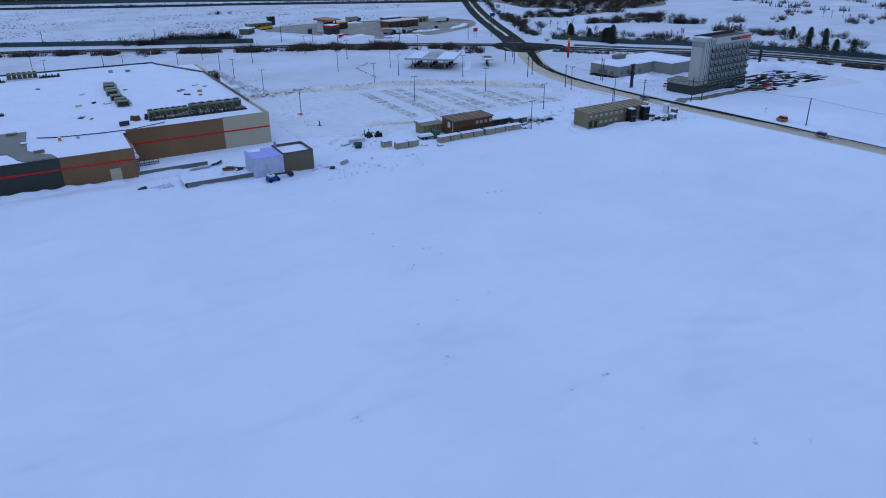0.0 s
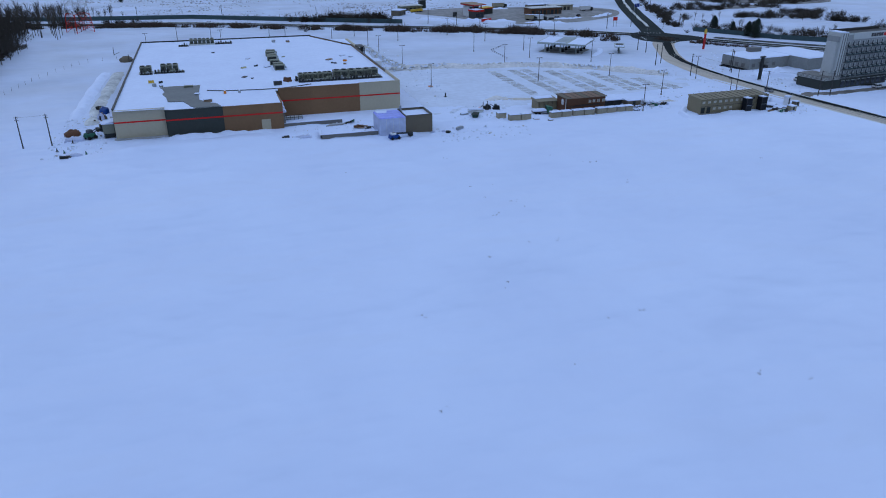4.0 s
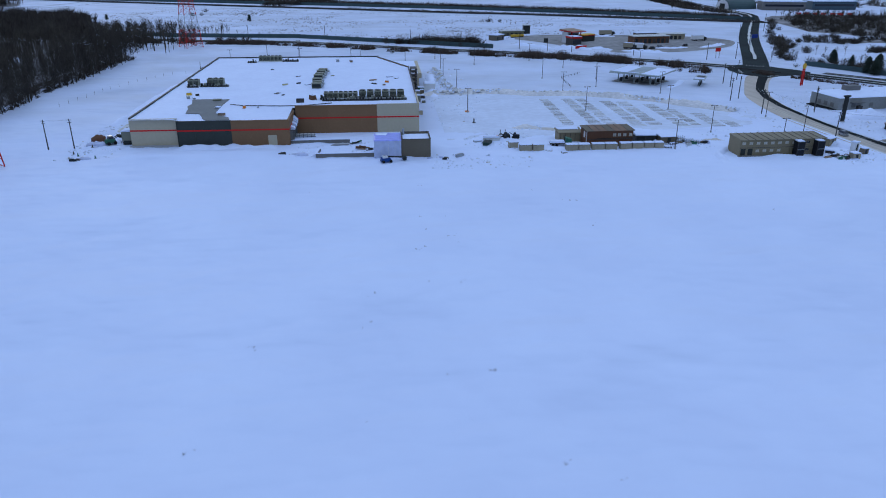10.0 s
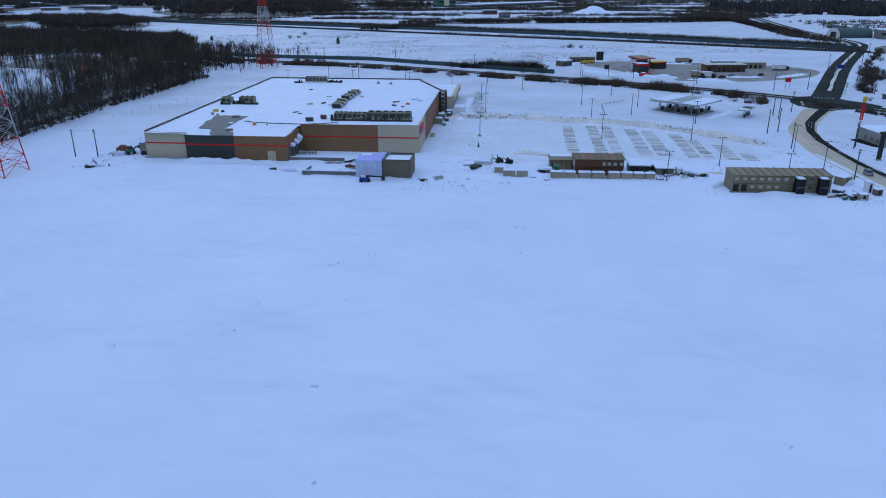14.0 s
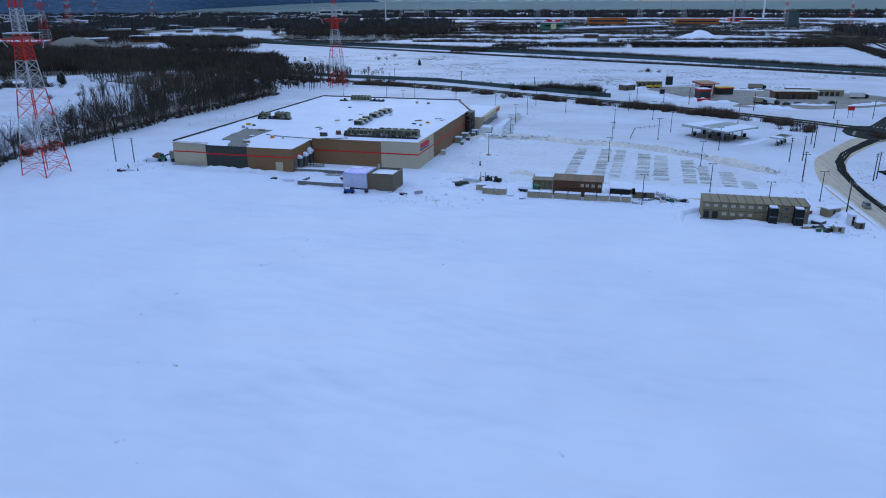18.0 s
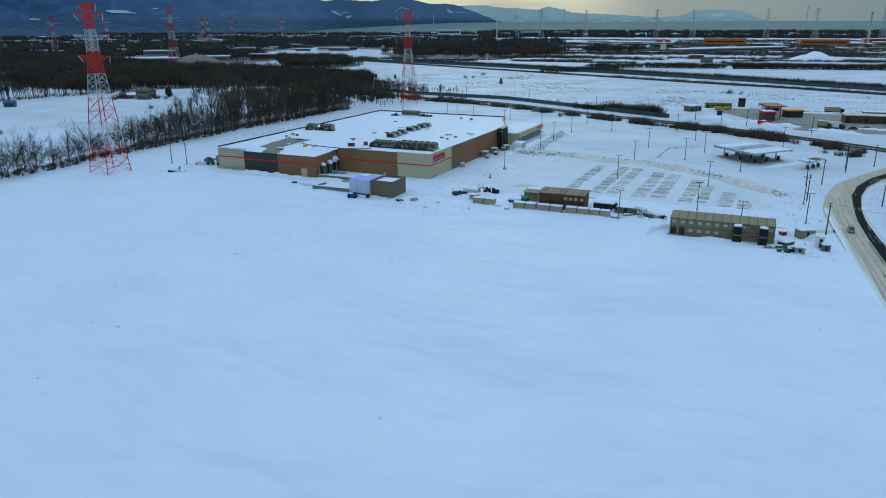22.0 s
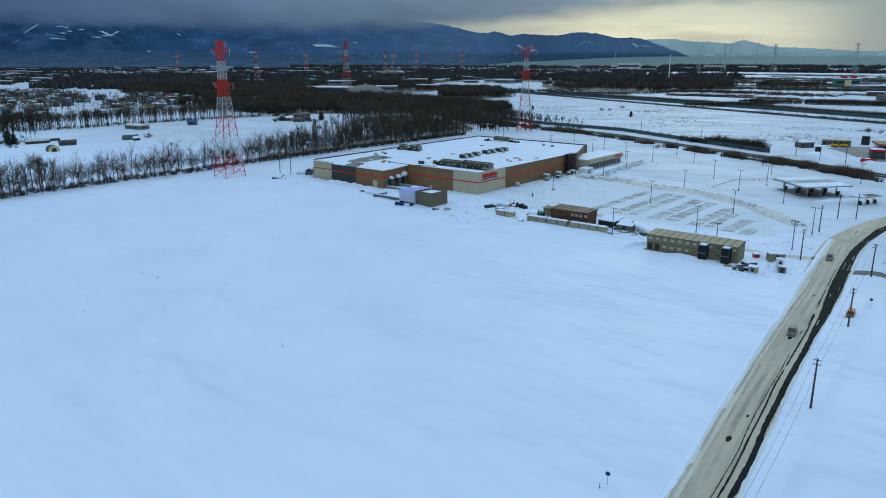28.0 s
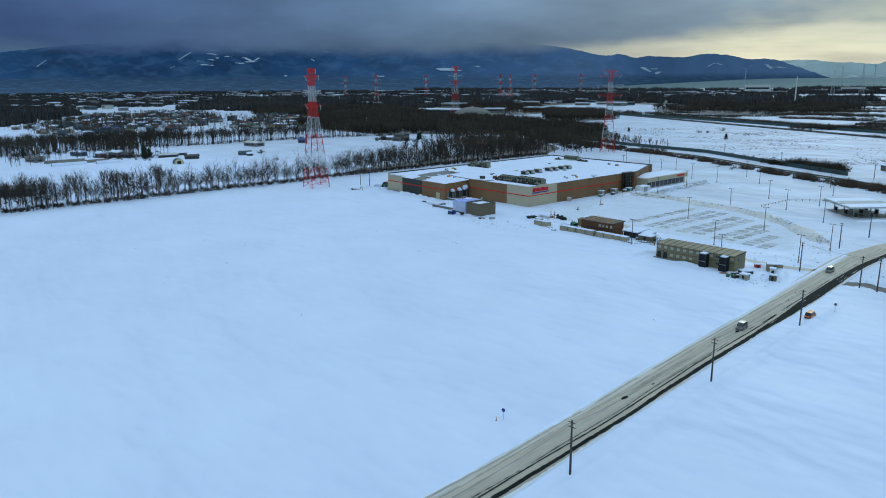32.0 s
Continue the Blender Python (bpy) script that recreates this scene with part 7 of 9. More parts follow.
# ---- new fuel station on the car park ----
DECK = mat("bare_canopy_deck", (0.33, 0.37, 0.39), 0.6, var=0.2)
RIM = mat("pale_canopy_rim", (0.40, 0.44, 0.42), 0.6, var=0.15)
FUEL = thing("fuel_canopy", "wide pale fuel station canopy in three bays, partly under snow", "canopy", (183.2, 285.6, 0), -44)
for u0, u1, v0, v1, z, snowy in ((-11.6, -3.6, -9.0, 10.6, 4.75, True), (-3.5, 2.6, -10.2, 10.8, 4.95, False), (2.7, 11.6, -10.6, 10.6, 4.85, True)):
    part("rim", Shape().box(u0, u1, v0, v1, z - 0.5, z), RIM, FUEL)
    if snowy:
        part("canopy_snow", Shape().prism([(u0 + 0.5, v0 + 0.4), (u1 - 0.2, v0 + 0.4), (u1 - 0.2, v1 - 0.3), (u0 + 0.5, v1 - 0.3)], z, z + 0.22, [(u0 + 1.0, v0 + 0.9), (u1 - 0.5, v0 + 0.9), (u1 - 0.5, v1 - 0.8), (u0 + 1.0, v1 - 0.8)]), SNOW, FUEL)
    else:
        part("bare_deck", Shape().box(u0 + 0.4, u1 - 0.4, v0 + 1.4, v1 - 0.5, z, z + 0.06), DECK, FUEL, "bare grey deck swept of snow")
        part("canopy_snow", Shape().box(u0 + 0.4, u1 - 0.4, v0 + 0.3, v0 + 1.3, z, z + 0.15), SNOW, FUEL)
for v in (-9.6, 10.2):
    part("edge_beam", Shape().box(-11.4, 11.4, v - 0.2, v + 0.2, 4.0, 4.3), RIM, FUEL)
for u in (-8.6, -1.2, 6.2):
    for v in (-5.6, 1.0, 7.6):
        part("column", Shape().box(u - 0.2, u + 0.2, v - 0.2, v + 0.2, 0, 4.3), RIM, FUEL)
PUMP = thing("fuel_pump", "dark wrapped fuel pump on a kerb island", "fuel pump", (0, 0, 0), -44, "fuel pumps")
part("island", Shape().box(-1.1, 1.1, -0.6, 0.6, 0, 0.2), DIRTY, PUMP)
part("cabinet", Shape().prism([(-0.6, -0.4), (0.5, -0.4), (0.5, 0.4), (-0.6, 0.4)], 0.2, 1.8, [(-0.4, -0.3), (0.4, -0.3), (0.4, 0.3), (-0.4, 0.3)]), LOUVRE, PUMP)
part("cover", Shape().turned_box(0.1, 0, 1.1, 0.8, 1.3, 1.9, 14), CAP, PUMP)
part("bollard", Shape().tube((-0.95, 0, 0.2), (-0.95, 0, 1.1), 0.1, k=8), WHITE, PUMP)
first = True
c, k = math.cos(radians(-44)), math.sin(radians(-44))
for u in (-8.6, -1.2, 6.2):
    for v in (-5.6, 1.0, 7.6):
        x, y = 183.2 + (u + 1.3) * c - v * k, 285.6 + (u + 1.3) * k + v * c
        if first:
            PUMP.matrix_world = pose(x, y, 0, 0, 0, -44)
            first = False
        else:
            copy_thing(PUMP, pose(x, y, 0, 0, 0, -44))
s = Shape()
s.face([(183.2 + (u * c - v * k) + 0.6 * math.sin(7 * u + v), 285.6 + (u * k + v * c), 0.05) for u, v in ((-11, -7.5), (-5, -8.5), (0, -7.8), (5, -9), (9.5, -7), (9, 0), (10, 7), (7, 10), (0, 9.5), (-7, 10.2), (-11.5, 8), (-10.8, 0))])
solid("canopy_floor", s, STATIONYARD, "grey bare ground under the fuel canopy", "yard", kind="structure")
solid("snow_drift", bank([(188, 268), (197, 277), (203, 286)], 3.0, 0.45, 91, 0.8, 0.7), SNOW, "low ridge of cleared snow beside the canopy", "snow bank", kind="structure", smooth=True)
t = thing("pay_kiosk", "small pale canopy over two pumps beside the car park", "kiosk", (204.9, 272.9, 0), 57)
part("rim", Shape().box(-5.8, 5.8, -2.3, 2.3, 3.0, 3.35), RIM, t)
part("bare_deck", Shape().box(-1.5, 4.6, -1.8, 1.6, 3.35, 3.4), CAP, t, "bare dark deck")
part("roof_snow", Shape().box(-5.5, -1.7, -2.0, 2.0, 3.35, 3.5), SNOW, t)
for x in (-3.9, 0.2, 4.0):
    part("post", Shape().box(x - 0.14, x + 0.14, -0.2, 0.08, 0, 3.0), RIM, t)
    part("pump", Shape().prism([(x + 0.4, -0.6), (x + 1.5, -0.6), (x + 1.5, 0.5), (x + 0.4, 0.5)], 0, 1.5, [(x + 0.5, -0.4), (x + 1.3, -0.4), (x + 1.3, 0.4), (x + 0.5, 0.4)]), LOUVRE, t, "dark wrapped pump")
for line in ([(147.1, 275.5), (150, 298.9), (163.2, 310.9)],):
    f = thing("rope_fence", "line of short stakes and rope in the snow", "fence", group="rope fences")
    for x, y, dx, dy in along(line, 3.0):
        part("stake", Shape().tube((x, y, 0), (x, y, 0.8), 0.1, k=5), CAP, f)
    part("rope", Shape().tube((*line[0], 0.6), (*line[1], 0.6), 0.05, k=4).tube((*line[1], 0.6), (*line[2], 0.6), 0.05, k=4), CAP, f)

# ---- red fuel station and depot beyond the main road ----
ring = [(166, 455), (176, 440), (184, 424), (190, 410), (204, 404), (212, 396), (206, 384), (214, 380), (224, 384), (240, 378), (262, 384), (290, 400), (306, 430), (286, 456), (240, 470), (205, 478), (176, 472)]
s = Shape()
s.face([(x, y, 0.06) for x, y in smooth_line(ring + [ring[0]], 4)[:-1]])
solid("station_yard", s, STATIONYARD, "grey slushy yard of the fuel station and depot", "yard", kind="structure")
for k, (line, w, h) in enumerate((([(182, 412), (190, 402), (200, 397)], 6, 1.5), ([(198, 402), (206, 399), (212, 396)], 4, 1.1), ([(214, 388), (226, 382), (238, 377)], 5, 0.9), ([(236, 398), (250, 395), (262, 398)], 4, 0.6), ([(268, 396), (280, 402), (292, 412)], 5, 0.9), ([(160, 428), (170, 416), (178, 408)], 6, 1.2), ([(150, 460), (160, 462), (172, 478)], 4, 0.9), ([(206, 458), (222, 464), (240, 462)], 4, 0.7))):
    solid("yard_snow_heap", bank(line, w, h, 110 + k, 0.9, 0.8), SNOW, "rough heap of pushed snow at the yard edge", "snow heap", "yard snow heaps", "structure", True)
t = thing("fuel_station_canopy", "tall red fuel station canopy with a tan roof", "canopy", (198.2, 431, 0), 20)
t.scale = (0.6, 0.95, 1.0)
part("roof", Shape().prism([(-9, -7), (9, -7), (9, 7), (-9, 7)], 7.2, [7.6, 7.6, 8.2, 8.2]), TANROOF, t)
part("fascia", Shape().box(-9.1, 9.1, -7.1, -6.9, 7.1, 7.6).box(-9.1, -8.9, -6.9, 7.0, 7.1, 7.6).box(8.9, 9.1, -6.9, 7.0, 7.1, 7.6), RED, t)
for x in (-6, 6):
    for y in (-4, 4):
        part("column", Shape().box(x - 0.35, x + 0.35, y - 0.35, y + 0.35, 0, 7.4), RED, t)
part("booth", Shape().box(-7.5, 7.5, -1, 5, 0, 6.6), WHITE, t, "pale two-storey office under the canopy")
part("booth_window", Shape().box(-6.5, 6.5, -1.06, -1.0, 4.2, 5.8), GLASS, t)
t = thing("fuel_shop", "red-trimmed fuel station shop with a snow roof", "shop", (195.4, 419.5, 0), 14)
t.scale = (0.56, 0.9, 1.25)
part("wall", Shape().box(-6, 6, -4, 4, 0, 3.4), CAP, t)
part("fascia", Shape().box(-6.4, 6.4, -4.4, 4.4, 3.4, 4.2), RED, t)
part("roof_snow", Shape().box(-6.1, 6.1, -4.1, 4.1, 4.2, 4.4), SNOW, t)
part("window", Shape().box(-5, 5, -4.06, -4, 0.8, 2.6), GLASS, t)
t = thing("car_wash", "yellow and red trimmed car wash hall", "car wash", (210.3, 439, 0), 24)
t.scale = (0.7, 0.8, 1.0)
part("wall", Shape().box(-7, 7, -3.5, 3.5, 0, 3.8), LOUVRE, t)
part("fascia", Shape().box(-7.3, 7.3, -3.8, 3.8, 3.8, 4.4), YELLOW, t)
part("trim", Shape().box(-7.35, 7.35, -3.86, -3.8, 3.6, 4.0), RED, t)
t = thing("red_banner", "long bright red banner board at the yard edge", "banner", (193.4, 399.2, 0), 15)
t.scale = (0.75, 1, 0.9)
part("board", Shape().box(-5, 5, -0.3, 0.3, 0.5, 2.2), RED, t)
for x in (-4, 0, 4):
    part("post", Shape().box(x - 0.1, x + 0.1, 0.3, 0.5, 0, 2.2), CAP, t)
for x, y, w, d, h, r, wm, lb in ((247, 425, 24, 9, 4.2, 4, OFFBROWN, "long low depot building with a snow roof"), (153.5, 452.5, 9, 6, 3.3, 44, TAUPE, "grey yard building beside the main road"), (168.5, 473, 16, 6, 3.6, 5, OLIVE, "low olive shed with yellow machines"), (183, 488, 4.4, 4, 5.6, 0, LOUVRE, "tall dark silo house in the yard"), (270, 442, 17, 6, 3.4, 0, CONT, "beige low depot shed under snow"), (256, 452, 14, 6, 3.2, 2, TAUPE, "low grey depot shed")):
    t = thing("depot_building", lb, "depot building", (x, y, 0), r, "depot buildings")
    part("wall", Shape().box(-w / 2, w / 2, -d / 2, d / 2, 0, h), wm, t)
    part("roof_snow", Shape().prism([(-w / 2 - 0.4, -d / 2 - 0.4), (w / 2 + 0.4, -d / 2 - 0.4), (w / 2 + 0.4, d / 2 + 0.4), (-w / 2 - 0.4, d / 2 + 0.4)], h, h + 0.4), SNOW if wm is TAUPE else DIRTY, t)
    for i in range(int(w / 3)):
        part("door", Shape().box(-w / 2 + 0.6 + i * 3, -w / 2 + 2.6 + i * 3, -d / 2 - 0.06, -d / 2, 0.1, h * 0.7), (LOUVRE, CAP, GLASS)[i % 3], t)
for x, y, m in ((168.5, 465, YELLOW), (173.5, 467, YELLOW), (254.8, 351, RED)):
    t = thing("yard_machine" if m is YELLOW else "depot_sign", "yellow loader parked in the yard" if m is YELLOW else "small red sign board on posts", "loader" if m is YELLOW else "sign", (x, y, 0), 10)
    part("body", Shape().box(-2.2, 2.2, -0.8, 0.8, 0.5, 1.9) if m is YELLOW else Shape().box(-1.6, 1.6, -0.15, 0.15, 3.6, 5.6), m, t)
    part("base", Shape().box(-1.8, 1.8, -0.9, 0.9, 0, 0.6) if m is YELLOW else Shape().box(-1.2, -1.0, -0.1, 0.1, 0, 3.6).box(1.0, 1.2, -0.1, 0.1, 0, 3.6), TYRE if m is YELLOW else STEEL, t)
t = thing("notice_board", "dark square notice board on a pole by the yard", "sign", (171, 393.4, 0), 20)
part("post", Shape().tube((0, 0, 0), (0, 0, 7.5), 0.14, k=8), CAP, t)
part("board", Shape().box(-2.9, -0.2, -0.1, 0.1, 4.8, 7.4), LOUVRE, t)
t = thing("road_information_sign", "blue overhead road direction board on a post", "sign", (304, 402, 0), 15)
part("post", Shape().tube((0, 0, 0), (0, 0, 6.5), 0.15, k=8), STEEL, t)
part("board", Shape().box(0, 5, -0.1, 0.1, 4.4, 6.6), SIGNBLUE, t)

# ---- barriers beside the roads ----


def barrier(name, line, h, label, panel=4.0, material=TEAL):
    t = thing(name, label, "barrier")
    s, posts = Shape(), Shape()
    for x, y, dx, dy in along(line, panel):
        c = (x + dx * panel / 2, y + dy * panel / 2)
        s.turned_box(c[0], c[1], panel - 0.12, 0.15, 0.1, h, math.degrees(math.atan2(dy, dx)))
        posts.turned_box(x, y, 0.25, 0.25, 0, h + 0.15, math.degrees(math.atan2(dy, dx)))
    tagged(part("panel_run", s, material, t), kind="stuff")
    tagged(part("post_run", posts, material, t), kind="stuff")


barrier("noise_barrier", [(-330, 630), (-57, 497), (23, 481), (103, 433), (139, 412)], 2.6, "long teal noise barrier along the main road")
barrier("noise_barrier", [(-500, 1000), (-281, 930), (-111, 858), (64, 775), (180, 712), (290, 640), (400, 560)], 3.0, "long grey-green barrier along the far line")
barrier("noise_barrier", [(286, 319), (298, 297), (306, 279), (321, 262), (335, 240), (347, 214), (362, 170)], 2.4, "teal noise barrier on the far side of the main road")
RAIL = [(-900, 1240), (-281, 915), (-101, 815), (64, 725), (180, 662), (208, 652), (334, 578), (400, 540)]
solid("far_road", ribbon(RAIL, (3.5, 3.5), 0.4), DIRTY, "far expressway under grey snow", "road", kind="structure")
for off in (4.5, -4.5):
    solid("guard_rail", ribbon([(x, y + off * 1.2) for x, y in RAIL], (0.2, 0.2), 1.1, 0, 1, 0.8), CAP, "dark guard rail along the far expressway", "guard rail", "far guard rails", "structure")
solid("guard_rail", ribbon([(x - 3.2, y - 6.2) for x, y in HWY[20:90]], (0.08, 0.08), 0.95, 0, 1, 0.5), CAP, "dark guard rail along the main road", "guard rail", kind="structure")
f = thing("wire_fence", "thin wire fence on slim posts beside the store field", "fence")
for x, y, dx, dy in along([(-56, 262), (-46, 300), (-30, 334), (-12, 338)], 6):
    part("post", Shape().tube((x, y, 0), (x, y, 1.5), 0.05, k=5), CAP, f)
solid("block_drift", bank([(166, 159.0), (171, 158.6), (175, 158.2), (180, 157.4)], 2.6, 0.75, 35, 0.7, 0.6), SNOW, "drift of snow against the site block", "snow bank", kind="structure", smooth=True)
solid("store_front_drift", bank([lot(-74, -17.0), lot(-66, -17.6), lot(-58, -16.8), lot(-50, -17.4), lot(-42, -18.0)], 4.2, 1.0, 33, 0.7, 0.7), SNOW, "wind-blown drift against the dark store wall", "snow bank", kind="structure", smooth=True)
solid("store_side_drift", bank([(-27, 222), (-26.5, 236), (-25, 255), (-23.5, 275), (-20.5, 306)], 4.6, 0.75, 31, 0.6, 1.1), SNOW, "long lumpy ridge of dug snow beside the store wall", "snow bank", kind="structure", smooth=True)
solid("store_side_drift", bank([(-22, 214), (-21, 240), (-18.5, 270), (-15.5, 305)], 5.0, 0.7, 37, 0.5, 1.2), DIRTY, "churned grey snow beside the store wall", "snow bank", kind="structure", smooth=True)

# ---- churned snow ----
LUMPS = []
for i in range(7):
    rng2, sh = random.Random(700 + i), Shape()
    pts = [(1, 0, 0), (0.5, 0.85, 0), (-0.5, 0.8, 0), (-1, 0, 0), (-0.45, -0.9, 0), (0.55, -0.8, 0)]
    n = len(pts)
    sh.v = [(x * rng2.uniform(0.7, 1.2), y * rng2.uniform(0.7, 1.2), -0.15) for x, y, _ in pts] + [(x * rng2.uniform(0.4, 0.75), y * rng2.uniform(0.4, 0.75), rng2.uniform(0.35, 0.8)) for x, y, _ in pts] + [(0.1, 0, rng2.uniform(0.6, 0.95))]
    for k in range(n):
        j = (k + 1) % n
        sh.f += [(k, j, n + j), (k, n + j, n + k), (n + k, n + j, 2 * n)]
    LUMPS.append(tri_arrays(sh))
LUMPSNOW = mat("churned_lump_snow", (0.64, 0.70, 0.83), 0.8, var=0.15, s1=1.0, s2=0.2, bump=0.5, bs=3, isl=0.16)
LUMPDIRT = mat("churned_dirty_snow", (0.50, 0.50, 0.475), 0.85, var=0.2, s1=1.0, s2=0.2, bump=0.5, bs=3, isl=0.2)
rng = random.Random(71)


def lumps(places):
    return [(x, y, height(x, y) - 0.05, 0.14 + 0.4 * rng.random() ** 2) for x, y in places]


HEAPS = [([(79, 206), (92, 206), (104, 258), (106, 335), (88, 335), (82, 262)], 480), ([(70, 160), (98, 158), (102, 170), (74, 174)], 170), ([(30, 176), (58, 178), (58, 192), (34, 191)], 130), ([(-33, 182), (-17, 182), (-17, 230), (-29, 225)], 320), ([(84, 180), (104, 176), (108, 196), (86, 198)], 160), ([(104, 200), (114, 201), (114, 208), (104, 208)], 90),
         ([(186, 148), (200, 150), (200, 162), (186, 163)], 120), ([(142, 172), (158, 170), (156, 182), (140, 184)], 160), ([(216, 172), (228, 174), (226, 205), (216, 205)], 160), ([(286, 178), (312, 172), (318, 188), (290, 198)], 220), ([(226, 192), (246, 194), (240, 212), (224, 212)], 160), ([(188, 178), (200, 180), (200, 232), (190, 232)], 130), ([(216, 214), (226, 226), (228, 250), (219, 236)], 110), ([(228, 234), (262, 234), (262, 258), (240, 258)], 140), ([(160, 184), (186, 176), (190, 188), (164, 194)], 90)]
clean, dirty = [], []
for poly, n in HEAPS:
    for q in lumps(fill(poly, n, rng)):
        (clean if rng.random() < 0.9 else dirty).append(q)
for line, w in (([(86, 268), (100, 266), (114, 268), (126, 262), (142, 259.5), (157, 252.5), (172, 241), (182, 230), (192, 218)], 3.2), ([(95, 330), (94, 296), (96, 268)], 3.0)):
    for x, y, dx, dy in along(line, 0.28):
        o = rng.gauss(0, w * 0.5)
        z = 1.3 * math.exp(-(o / 1.8) ** 2)
        (clean if rng.random() < 0.42 else dirty).append((x - dy * o, y + dx * o, z - 0.1, rng.uniform(0.25, 0.75)))
for nm, pl, m, lb in (("churned_snow", clean, LUMPSNOW, "broken lumps of ploughed snow round the yard"), ("dirty_snow_lumps", dirty, LUMPDIRT, "dirty brown lumps of ploughed snow")):
    v, tr = scatter(LUMPS, pl, random.Random(len(pl)))
    tagged(new(nm, fast_mesh(nm, v, tr, m)), lb, "snow lumps", kind="stuff")

# ---- trees ----


def grow(rng, h, spread, levels, twig_len, detail=1.0):
    """A bare tree: trunk and limbs in one mesh, twigs in another."""
    wood, twigs = Shape(), Shape()

    def limb(p, d, n, r, level):
        q = p + d * n
        (wood if level < 2 else twigs).tube(p, q, max(r, 0.028), max(r * 0.62, 0.022), 5 if level == 0 else 3)
        if level >= levels:
            return
        count = max(2, int((7, 4, 3, 2)[min(level, 3)] * detail))
        for k in range(count):
            t = rng.uniform(0.35, 1.0) if k else 1.0
            a, tilt = rng.uniform(0, 6.283), rng.uniform(0.4, 1.0) if k else rng.uniform(0, 0.3)
            side = d.orthogonal().normalized()
            side.rotate(Matrix.Rotation(a, 3, d).to_quaternion())
            nd = (d * math.cos(tilt) + side * math.sin(tilt) * spread).normalized()
            nd = (nd + Vector((0, 0, 0.12))).normalized()
            limb(p + d * n * t, nd, n * rng.uniform(0.5, 0.72), r * (0.55 if k else 0.62), level + 1)

    limb(Vector((0, 0, -0.2)), Vector((rng.uniform(-0.06, 0.06), rng.uniform(-0.06, 0.06), 1)).normalized(), h * 0.44, h * 0.012, 0)
    return wood, twigs


TREES = []
for i in range(6):
    rng = random.Random(100 + i)
    wood, twigs = grow(rng, rng.uniform(11.5, 14.5), rng.uniform(0.95, 1.3), 4, 1.0, 1.12)
    t = thing("bare_tree", "tall bare deciduous tree with fine dark twigs", "tree", group="bare trees")
    part("trunk", wood, BARK, t)
    part("crown", twigs, TWIG, t)
    TREES.append(t)
rng = random.Random(7)
SPOTS = []
EDGE = [(-82, -20), (-81, 32), (-77, 84), (-76, 135), (-71, 172), (-72, 210), (-70, 251), (-68, 288), (-62, 350), (-57, 396)]
for x, y, dx, dy in along(EDGE, 2.7):
    if y < 215:
        if rng.random() < 0.85:
            SPOTS.append((x - rng.uniform(0, 4), y + rng.uniform(-1.5, 1.5), rng.uniform(0.7, 1.1)))
        for k in range(1 + (rng.random() < 0.5)):
            SPOTS.append((x - rng.uniform(3, 14), y + rng.uniform(-1.5, 1.5), rng.uniform(0.75, 1.2)))
    else:
        if rng.random() < 0.55:
            SPOTS.append((x - rng.uniform(0, 3), y + rng.uniform(-1.5, 1.5), rng.uniform(0.85, 1.25)))
        SPOTS.append((x - rng.uniform(3, 12), y + rng.uniform(-1.5, 1.5), rng.uniform(0.9, 1.3)))
        if rng.random() < 0.5:
            SPOTS.append((x - rng.uniform(12, 26), y + rng.uniform(-1.5, 1.5), rng.uniform(0.9, 1.3)))
for i, (x, y, s) in enumerate(SPOTS):
    m = pose(x, y, 0, 0, 0, rng.uniform(0, 360)) @ Matrix.Scale(s, 4)
    if i < 6:
        TREES[i].matrix_world = m
    else:
        copy_thing(TREES[i % 6], m)
MINI = []
for i in range(8):
    rng2, sh, h = random.Random(250 + i), Shape(), 13.0
    sh.spike((0, 0, -0.2), (rng2.uniform(-0.6, 0.6), rng2.uniform(-0.6, 0.6), h), 0.24)
    for k in range(13):
        z0, a = h * rng2.uniform(0.3, 0.85), rng2.uniform(0, 6.283)
        n = (h - z0) * rng2.uniform(0.55, 0.85) + 0.8
        d = Vector((math.cos(a) * rng2.uniform(0.22, 0.6), math.sin(a) * rng2.uniform(0.22, 0.6), 1)).normalized()
        p = Vector((0, 0, z0))
        sh.spike(p, p + d * n, 0.1)
        for j in range(3):
            e = (d + Vector((rng2.uniform(-0.6, 0.6), rng2.uniform(-0.6, 0.6), 0.1))).normalized()
            sh.spike(p + d * n * rng2.uniform(0.3, 0.8), p + d * n * rng2.uniform(0.75, 1.0) + e * n * 0.4, 0.06)
    MINI.append(tri_arrays(sh))
BUSH, STEMS = [], []
